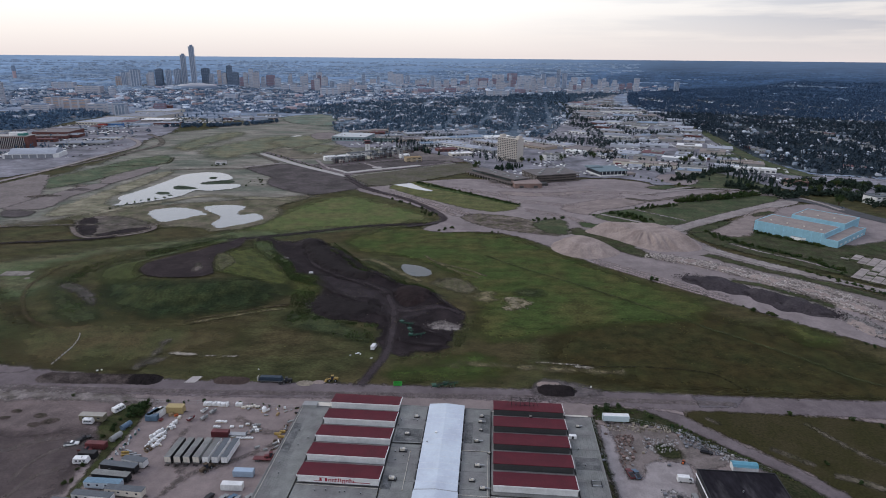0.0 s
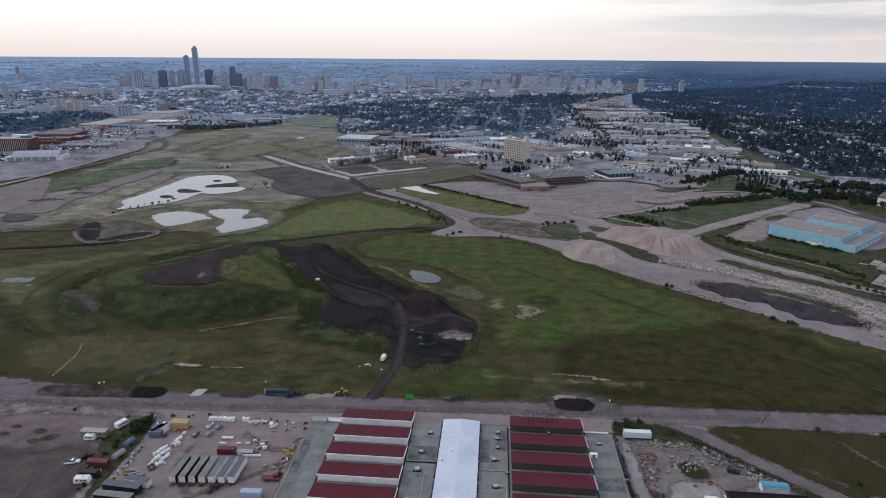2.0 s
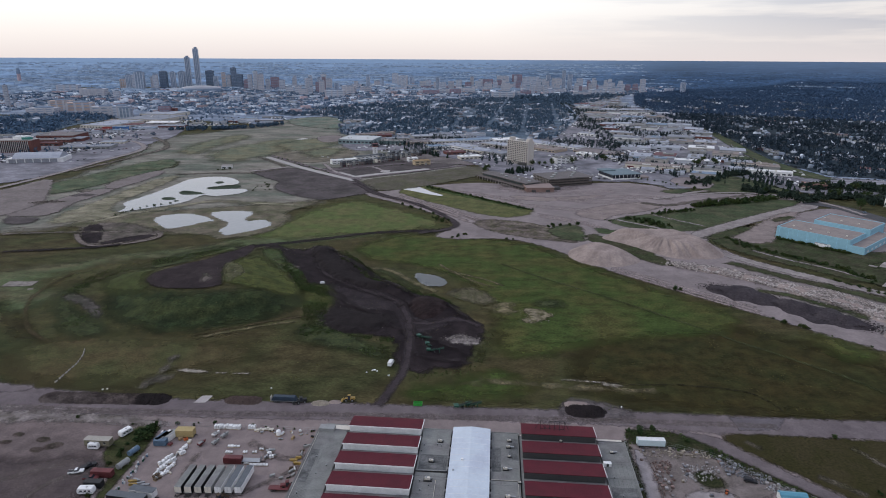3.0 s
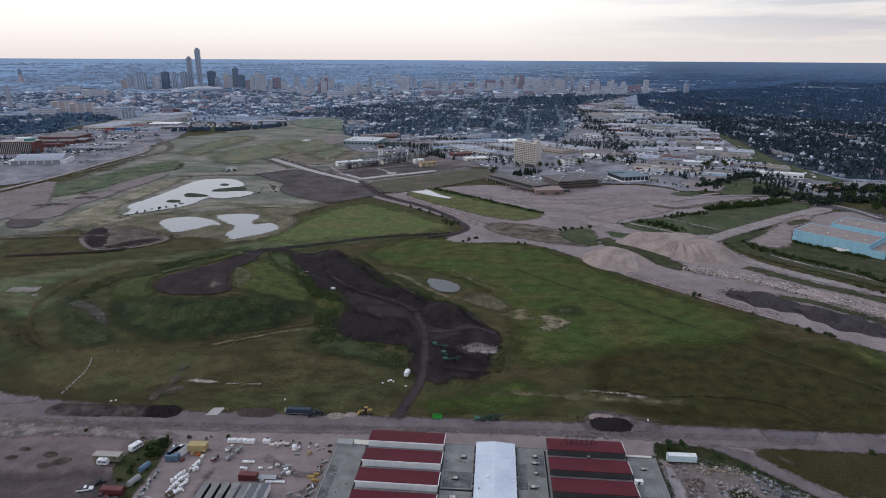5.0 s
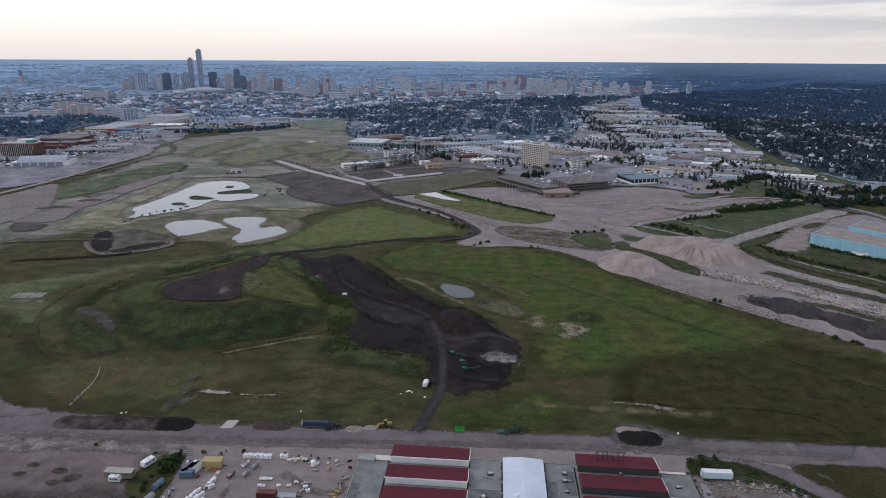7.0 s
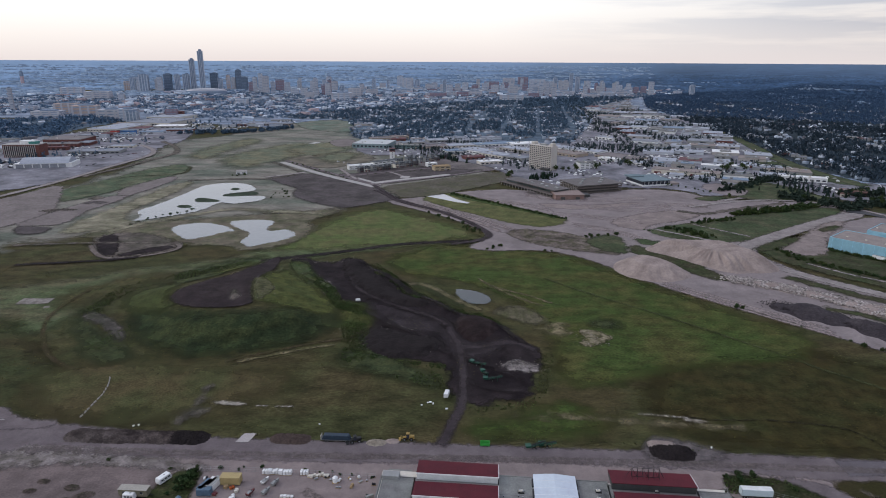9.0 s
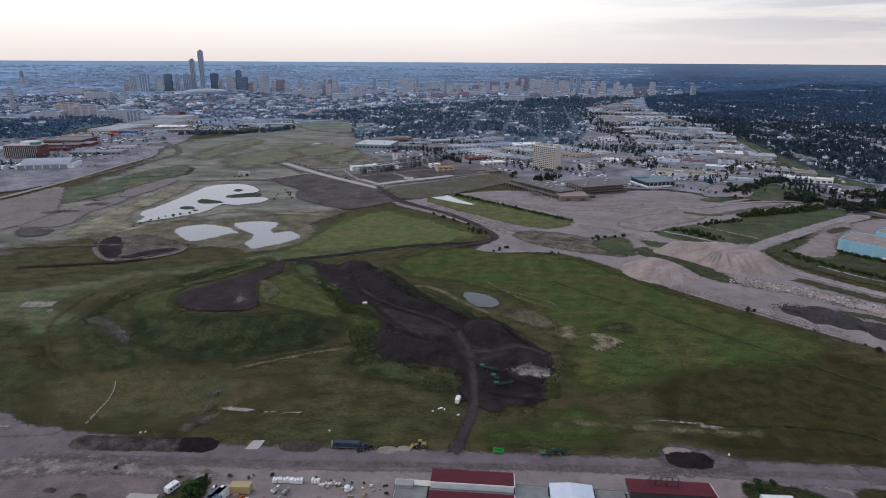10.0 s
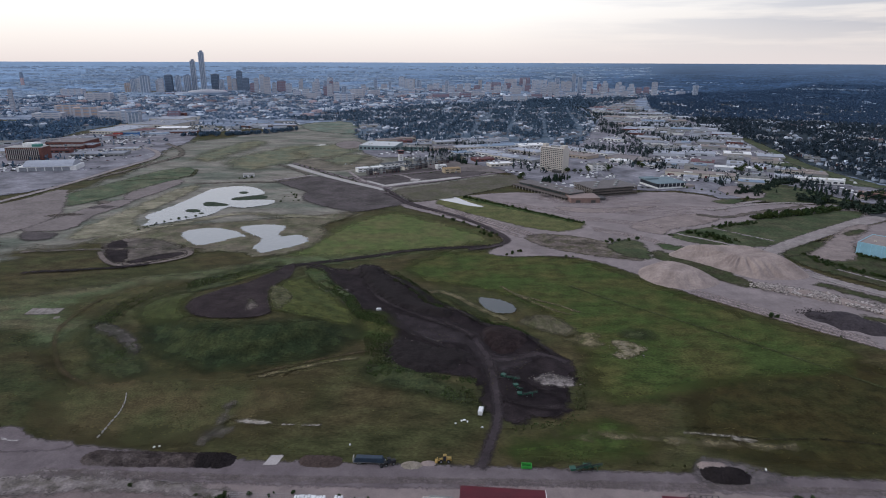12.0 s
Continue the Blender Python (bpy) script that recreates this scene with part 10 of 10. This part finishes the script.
# ---- trees and bushes ----
def leaf_cloud(r, centre, radius, count, size):
    """Small leaf blades in an uneven ball."""
    v, f = [], []
    for _ in range(count):
        d = Vector((r.gauss(0, 1), r.gauss(0, 1), r.gauss(0, 1))).normalized() * radius * r.uniform(0.45, 1.05)
        c = Vector(centre) + d
        a = Vector((r.uniform(-1, 1), r.uniform(-1, 1), r.uniform(-1, 1))).normalized() * size
        b = a.cross(Vector((r.uniform(-1, 1), r.uniform(-1, 1), r.uniform(-1, 1)))).normalized() * size * 0.7
        n = len(v)
        v += [tuple(c - a), tuple(c + b), tuple(c + a), tuple(c - b)]
        f += [(n, n + 1, n + 2), (n, n + 2, n + 3)]
    return v, f


def broad_tree(seed, label, tall=8.0, material=leaf):
    """Tapered trunk, limbs, and a crown of many leaf blades in uneven masses."""
    r = random.Random(seed)
    t = thing("tree", label, "tree", 0, 0, 0)
    bm = rod(bmesh.new(), (0, 0, -0.2), (r.uniform(-0.2, 0.2), r.uniform(-0.2, 0.2), tall * 0.55), tall * 0.035, 7, tall * 0.015)
    ends = []
    for i in range(6):
        a = i * 1.05 + r.uniform(-0.3, 0.3)
        e = (math.cos(a) * tall * 0.22, math.sin(a) * tall * 0.22, tall * r.uniform(0.5, 0.8))
        rod(bm, (0, 0, tall * r.uniform(0.25, 0.45)), e, tall * 0.014, 5, tall * 0.005)
        ends.append(e)
    part("trunk", bm, bark, t)
    v, f = [], []
    for e in ends + [(0, 0, tall * 0.82), (0, 0, tall * 0.6)]:
        a, b = leaf_cloud(r, e, tall * r.uniform(0.14, 0.22), 90, tall * 0.035)
        f += [tuple(i + len(v) for i in q) for q in b]
        v += a
    me = mesh_of("crown", v, f, material)
    c = new("crown", me)
    c.parent = t
    return t


def fir(seed, label, tall=9.0):
    r = random.Random(seed)
    t = thing("conifer", label, "tree", 0, 0, 0)
    part("trunk", rod(bmesh.new(), (0, 0, -0.2), (0, 0, tall * 0.95), tall * 0.025, 6, 0.02), bark, t)
    v, f = [], []
    for k in range(16):
        z = tall * (0.08 + 0.9 * k / 16)
        for i in range(9):
            a = r.uniform(0, 6.28)
            q = tall * 0.2 * (1 - k / 16.5) * r.uniform(0.7, 1.15)
            n = len(v)
            w = 0.16 * q + 0.12
            v += [(0, 0, z + q * 0.25), (q * math.cos(a - w / q * 1.2), q * math.sin(a - w / q * 1.2), z - q * 0.1), (q * 1.12 * math.cos(a), q * 1.12 * math.sin(a), z - q * 0.25), (q * math.cos(a + w / q * 1.2), q * math.sin(a + w / q * 1.2), z - q * 0.1)]
            f += [(n, n + 1, n + 2), (n, n + 2, n + 3)]
    me = mesh_of("crown", v, f, pine)
    c = new("crown", me)
    c.parent = t
    return t


def bush(seed, label, material=leaf):
    r = random.Random(seed)
    t = thing("bush", label, "bush", 0, 0, 0)
    v, f = [], []
    for i in range(5):
        a, b = leaf_cloud(r, (r.uniform(-0.7, 0.7), r.uniform(-0.7, 0.7), r.uniform(0.4, 1.0)), r.uniform(0.45, 0.75), 50, 0.22)
        f += [tuple(i2 + len(v) for i2 in q) for q in b]
        v += a
    c = new("foliage", mesh_of("foliage", v, f, material))
    c.parent = t
    st = bmesh.new()
    for i in range(4):
        rod(st, (0, 0, -0.1), (r.uniform(-0.6, 0.6), r.uniform(-0.6, 0.6), 0.9), 0.04, 5, 0.02)
    part("stem", st, bark, t)
    return t


oaks = [broad_tree(40 + i, "leafy green roadside tree", 8.0) for i in range(3)]
firs = [fir(50 + i, "dark spruce tree beside the paving", 10.0) for i in range(2)]
bushes = [bush(60 + i, "dark green bush on the field's edge") for i in range(3)]
used = set()


def plant(models, x, y, k, group):
    i = ROLL.randrange(len(models))
    m = pose(x, y, lay(x, y) + 0.05, 0, 0, ROLL.uniform(0, 360))
    if models[i].name not in used:
        used.add(models[i].name)
        ob = models[i]
        ob.matrix_basis = m
    else:
        ob = copy_thing(models[i], m)
    ob.scale = (k, k, k * ROLL.uniform(0.85, 1.15))
    tagged(ob, group=group)


for line, gap, models, lo, hi, spread in (
        ([(252, 658), (353, 696)], 16, oaks, 0.6, 1.0, 3),
        ([(168, 604), (180, 595), (190, 574)], 4.0, oaks, 0.4, 0.7, 3),
        ([(206, 625), (240, 636)], 5.0, oaks, 0.4, 0.7, 2),
        ([(354, 741), (372, 710), (400, 698)], 16, oaks, 0.9, 1.3, 8),
        ([(377, 793), (400, 750)], 14, firs, 0.7, 1.1, 6),
        ([(307, 775), (364, 833), (404, 853)], 8.0, firs, 0.6, 0.9, 8),
        ([(422, 702), (458, 719), (475, 683), (473, 635)], 9.0, oaks, 0.9, 1.3, 8),
        ([(429, 752), (501, 755), (523, 706)], 9.0, oaks, 0.9, 1.4, 8),
        ([(70, 836), (91, 855), (104, 874)], 5.0, firs, 0.8, 1.2, 4),
        ([(36, 853), (49, 872)], 5.0, oaks, 0.8, 1.1, 3),
        ([(106, 914), (130, 905), (146, 926)], 7.0, oaks, 0.9, 1.3, 4),
        ([(167, 928), (187, 939)], 6.0, oaks, 0.9, 1.4, 5),
        ([(225, 975), (238, 953)], 7.0, oaks, 0.9, 1.3, 5),
        ([(-87, 1057), (-46, 1020), (-27, 996)], 9.0, firs, 0.8, 1.2, 5),
        ([(66, 1095), (89, 1068)], 10.0, firs, 1.0, 1.5, 6),
        ([(163, 1072), (173, 1073)], 6.0, firs, 1.1, 1.5, 4),
        ([(276, 738), (296, 746)], 8.0, oaks, 0.6, 0.9, 4),
        ([(234, 811), (257, 788), (276, 759)], 7.0, oaks, 0.35, 0.6, 2),
        ([(348, 916), (400, 940)], 8.0, oaks, 1.1, 1.6, 6),
        ([(427, 654), (422, 643)], 4.0, oaks, 1.3, 1.6, 1)):
    for x, y in along(line, gap, 71, spread):
        plant(models, x, y, ROLL.uniform(lo, hi), "trees beside the old airfield")
# hedges and belts of small trees, too dense to count
leafy = leaf_cloud(random.Random(5), (0, 0, 0.5), 0.5, 70, 0.17)
pointed = spire(6, 4, 7)
for n, (line, gap, lo, hi, spread, shape, m, lb) in enumerate((
        ([(250, 655), (276, 667), (304, 674), (356, 697)], 0.9, 3, 7, 3.0, leafy, leaf, "dense belt of small leafy trees"), ([(166, 602), (179, 593), (192, 569)], 0.9, 2, 5, 3.0, leafy, leaf, "dense hedge of leafy shrubs"),
        ([(199, 622), (244, 639)], 1.5, 2, 4, 2.0, leafy, leaf, "hedge of leafy shrubs"), ([(235, 535), (243, 507), (258, 488), (286, 456), (292, 427)], 1.3, 1.5, 3.6, 2.2, leafy, leaf, "weedy hedge along the old road"),
        ([(279, 536), (292, 517), (312, 492)], 1.6, 2, 4, 1.0, leafy, leaf, "shrubs along the blue wall"), ([(350, 748), (374, 713), (406, 687)], 1.2, 5, 10, 9, leafy, darktree, "belt of dark trees behind the apron"),
        ([(373, 801), (403, 744)], 3.0, 6, 10, 9, pointed, pine, "dark spruces in the tree belt"), ([(413, 699), (457, 707), (470, 629)], 1.8, 5, 10, 8, leafy, darktree, "belt of dark trees along the highway"),
        ([(425, 758), (501, 755), (526, 691)], 1.5, 5, 11, 10, leafy, darktree, "belt of dark trees along the highway"), ([(300, 775), (356, 833), (416, 862)], 2.0, 4, 8, 8, leafy, darktree, "dark trees behind the apron"),
        ([(-37, 753), (6, 710), (76, 635)], 1.3, 1.5, 3.2, 1.4, leafy, leaf, "low hedge on the grass island"), ([(68, 836), (105, 874)], 1.6, 6, 11, 4, pointed, pine, "row of dark spruces by the terminal"),
        ([(-87, 1057), (-42, 1020), (-22, 984)], 4, 7, 12, 6, pointed, pine, "dark spruces by the new streets"), ([(-599, 1346), (-484, 1366), (-396, 1459)], 2.5, 6, 11, 9, leafy, citytree, "row of dark trees at the meadow's end"),
        ([(264, 431), (294, 384), (316, 349)], 1.6, 1.2, 2.6, 1.2, leafy, leaf, "weedy hedge beside the rubble"))):
    p = along(line, gap, 120 + n, spread)
    k = rs.uniform(lo, hi, len(p))
    merged("hedge", *shape, p, k if shape is leafy else k * 1.1, m, lb, "hedge", heights=k * rs.uniform(0.7, 1.0, len(p)), seed=120 + n)

for line, gap, lo, hi, spread in (
        ([(-63, 662), (-30, 621), (-9, 589)], 9.0, 1.0, 1.7, 0.8), ([(-28, 602), (-13, 584)], 4.0, 1.2, 2.0, 1.5), ([(-10, 531), (9, 543)], 4.0, 0.9, 1.6, 1.0), ([(-33, 550), (-1, 567)], 7.0, 0.7, 1.2, 0.8),
        ([(-37, 749), (6, 707), (74, 635)], 5.0, 0.7, 1.3, 1.0), ([(80, 570), (115, 580)], 4.0, 1.2, 2.0, 1.5), ([(143, 409), (147, 408)], 2.0, 1.4, 1.9, 0.4), ([(94, 469), (135, 423)], 22, 0.6, 1.0, 0.6),
        ([(189, 355), (191, 354)], 2.0, 1.0, 1.5, 0.3), ([(196, 350), (200, 346)], 1.8, 1.0, 1.6, 0.4), ([(229, 309), (233, 305)], 2.5, 0.9, 1.4, 0.4), ([(165, 384), (226, 317)], 14, 0.4, 0.9, 0.6),
        ([(283, 544), (295, 522), (314, 496), (317, 489)], 3.5, 0.9, 1.8, 0.8), ([(241, 514), (258, 488), (286, 456), (292, 430)], 4.5, 0.8, 1.7, 1.6), ([(235, 535), (240, 500)], 4.0, 0.8, 1.6, 2.0), ([(265, 434), (294, 384)], 6, 0.5, 1.0, 0.8),
        ([(38, 529), (46, 529)], 3.0, 0.8, 1.3, 0.5), ([(141, 598), (150, 590)], 3.0, 0.8, 1.4, 1.0), ([(-342, 600), (-331, 636), (-305, 659)], 6.0, 0.6, 1.3, 1.0), ([(-334, 862), (-315, 867)], 4.0, 1.0, 1.8, 1.5),
        ([(-244, 723), (-236, 766), (-218, 724)], 6.0, 0.6, 1.3, 4.0), ([(-285, 981), (-228, 912), (-172, 842)], 7.0, 0.8, 1.4, 1.5), ([(-154, 876), (-107, 893), (-60, 926)], 7.0, 0.7, 1.2, 1.0),
        ([(62.8, 241.2), (67.1, 242.2), (76.3, 240.5)], 2.6, 0.8, 1.7, 1.2), ([(85.1, 236.1), (94.5, 227.6), (106.6, 216.2)], 4.5, 0.6, 1.2, 0.8), ([(150.3, 238), (150.3, 237.5)], 2.0, 1.2, 1.4, 0.1), ([(171.3, 234.8), (185.9, 230.7)], 6.0, 0.7, 1.2, 1.5), ([(142.2, 205.6), (152.4, 194)], 7.0, 0.5, 1.0, 2.0),
        ([(-136.4, 243.7), (-137.1, 240.9), (-137, 236.3), (-136.9, 231)], 1.5, 1.3, 2.6, 1.2), ([(-142.5, 230.9), (-141.6, 217.7), (-141.6, 207.2), (-139.9, 187.1)], 3.0, 0.5, 1.1, 1.2), ([(-129.8, 243.8), (-114.5, 244.1), (-83.2, 241.7), (-67.6, 240.1)], 5.0, 0.4, 0.9, 0.6), ([(-181.3, 248.8), (-162.8, 248.1), (-143.8, 246.5)], 16.0, 0.4, 0.8, 2.0)):
    for x, y in along(line, gap, 81, spread):
        plant(bushes, x, y, ROLL.uniform(lo, hi), "bushes on the field's edges")

# low weeds and grass tufts, stuff
weed_m = mat("weed_tuft", (0.066, 0.092, 0.036), vary=0.4, size=2, big=20, second=(0.075, 0.08, 0.034), each=0.4, bump=0)
pale_tuft = mat("dry_tuft", (0.10, 0.09, 0.035), vary=0.3, size=2, big=20, each=0.5, bump=0)
CROWN = np.array([(-215, 401), (-211, 423), (-196, 437), (-187, 454), (-181, 479), (-170, 479), (-171, 443), (-160, 398), (-172, 386), (-196, 388)])
FIELD = [(-258, 280), (-209.4, 276.4), (-137.8, 268.4), (-43.2, 265.6), (38.6, 260.5), (140.9, 254), (233.7, 247.6), (225, 316), (157, 392), (79, 489), (-11, 522), (-97, 525), (-181, 522), (-405, 469)]
low_clump = leaf_cloud(random.Random(9), (0, 0, 0.3), 0.5, 16, 0.26)
soil_weeds_leaf = mat("soil_weed_leaves", (0.048, 0.074, 0.026), vary=0.4, size=2, big=14, second=(0.070, 0.080, 0.034), each=0.45, bump=0)
for poly, gap, lo, hi, tall, m, cut, lb in ((FIELD, 2.6, 0.4, 0.9, 0.4, pale_tuft, 0.36, "dry seed heads in the grass"),
                                        ([(-242, 344), (-268, 395), (-260, 413), (-228, 375), (-211, 342)], 1.5, 0.5, 1.3, 0.8, weed_m, 0.08, "dark weeds at the mound's foot"), ([(-166, 500), (-150, 499), (-138, 468), (-125, 446), (-122, 424), (-106, 410), (-94, 406), (-86, 384), (-92, 366), (-104, 372), (-108, 396), (-128, 434), (-152, 467)], 1.7, 0.4, 1.2, 0.7, weed_m, 0.08, "dark weeds on the heaped soil"),
                                        ([(-96.8, 326), (-92, 348), (-65.7, 336.2), (-43.5, 317.9), (-40.5, 302.3), (-75.7, 318.8)], 1.5, 0.6, 1.6, 1.0, weed_m, 0.0, "weeds invading the bare soil"), ([(-104, 492), (-98, 490), (-82, 472), (-78, 455), (-68, 448), (-64, 432), (-50, 422), (-42, 406), (-36, 400), (-22, 399), (-24, 395), (-38, 396), (-44, 401), (-51, 417), (-70.6, 430), (-74, 447), (-82, 452), (-86, 467), (-93, 481), (-100, 476)], 1.5, 0.5, 1.3, 0.8, weed_m, -0.05, "weeds along the soil's edge"),
                                        ([(-267, 397), (-267, 425), (-256, 452), (-233, 471), (-189, 501), (-186, 491), (-227, 456), (-249, 439), (-259, 411), (-260, 388)], 1.4, 0.6, 1.6, 1.0, weed_m, -0.05, "band of dark weeds behind the mound"), ([(10.7, 342.9), (15.1, 334.7), (7.5, 304.6), (-1.9, 289.9), (-28.1, 284.4), (-28.4, 288.1), (-3, 295), (3.2, 308.7)], 1.6, 0.5, 1.3, 0.8, weed_m, 0.0, "weeds along the soil's edge"),
                                        ([(62.4, 239.4), (67.6, 244.1), (88.6, 239.3), (113.5, 211), (131.7, 187.5), (122, 197.5), (93.3, 224.3), (63, 232.3)], 1.3, 0.6, 1.5, 0.9, weed_m, -0.2, "weeds along the yard fence"), ([(-42.9, 263.5), (-26.7, 265.9), (27.8, 260.4), (67.5, 256.9), (65.7, 261), (22.7, 264.5), (-27, 270.3)], 2.0, 0.4, 1.0, 0.7, weed_m, 0.0, "rank weeds on the road's verge"), ([(-102.5, 491.1), (-95.4, 494.0), (-80.9, 465.9), (-70.6, 445.2), (-55.1, 426.4), (-40.2, 408.2), (-22.7, 399.4), (-9.9, 385.1), (-6.1, 372.3), (-13.5, 381.7), (-24.7, 393.2), (-40.3, 398.2), (-54.6, 407.0), (-72.3, 430.1), (-86.0, 453.9), (-98.0, 471.7)], 1.05, 0.7, 1.7, 1.1, soil_weeds_leaf, -0.1, "green weeds along the soil's edge"), ([(-144.2, 469.5), (-130.3, 455.3), (-116.5, 433.4), (-108.8, 413.5), (-94.0, 406.2), (-88.7, 392.0), (-95.9, 393.6), (-111.5, 404.0), (-122.8, 426.1), (-134.7, 447.2)], 1.1, 0.7, 1.7, 1.1, soil_weeds_leaf, -0.05, "green weeds creeping over the bare soil"), ([(-103.6, 376.8), (-89.4, 383.6), (-84.6, 361.9), (-84.5, 342.5), (-70.3, 335.0), (-52.4, 331.6), (-40.8, 329.3), (-43.7, 322.2), (-63.8, 325.9), (-87.0, 327.3), (-96.2, 334.5)], 1.15, 0.6, 1.5, 0.9, soil_weeds_leaf, 0.0, "sparse green weeds at the soil's foot")):
    p = scattered(poly, gap, int(gap * 10), 0.6)
    p = p[np.array([noise.noise(Vector((a / 22, b / 22, gap))) + 0.5 * noise.noise(Vector((a / 5, b / 5, gap))) for a, b in p]) > cut]
    p = p[~inside(CROWN, p[:, 0], p[:, 1])]
    merged("weeds", *low_clump, p, rs.uniform(lo, hi, len(p)), m, lb, "weeds", heights=rs.uniform(tall * 0.6, tall * 1.4, len(p)), seed=int(gap * 7))

# parked cars in the far yards, stuff-sized dots of real cars
for line, gap in (([(-584, 1007), (-550, 1071)], 9), ([(-570, 920), (-563, 954)], 8), ([(498, 823), (581, 810)], 9), ([(304, 997), (335, 981)], 8), ([(178, 990), (216, 974)], 8), ([(-209, 986), (-163, 931)], 10), ([(60, 803), (78, 765)], 9), ([(421, 638), (421, 628)], 20)):
    for x, y in along(line, gap, 91, 1.5):
        LAYER[0] = 0.35
        car(x, y, ROLL.uniform(0, 180), ROLL.choice((whitepaint, whitepaint, greypaint, blackpaint, bluepaint, redpaint)), "small parked car on a distant lot", "sedan", "cars on distant lots")
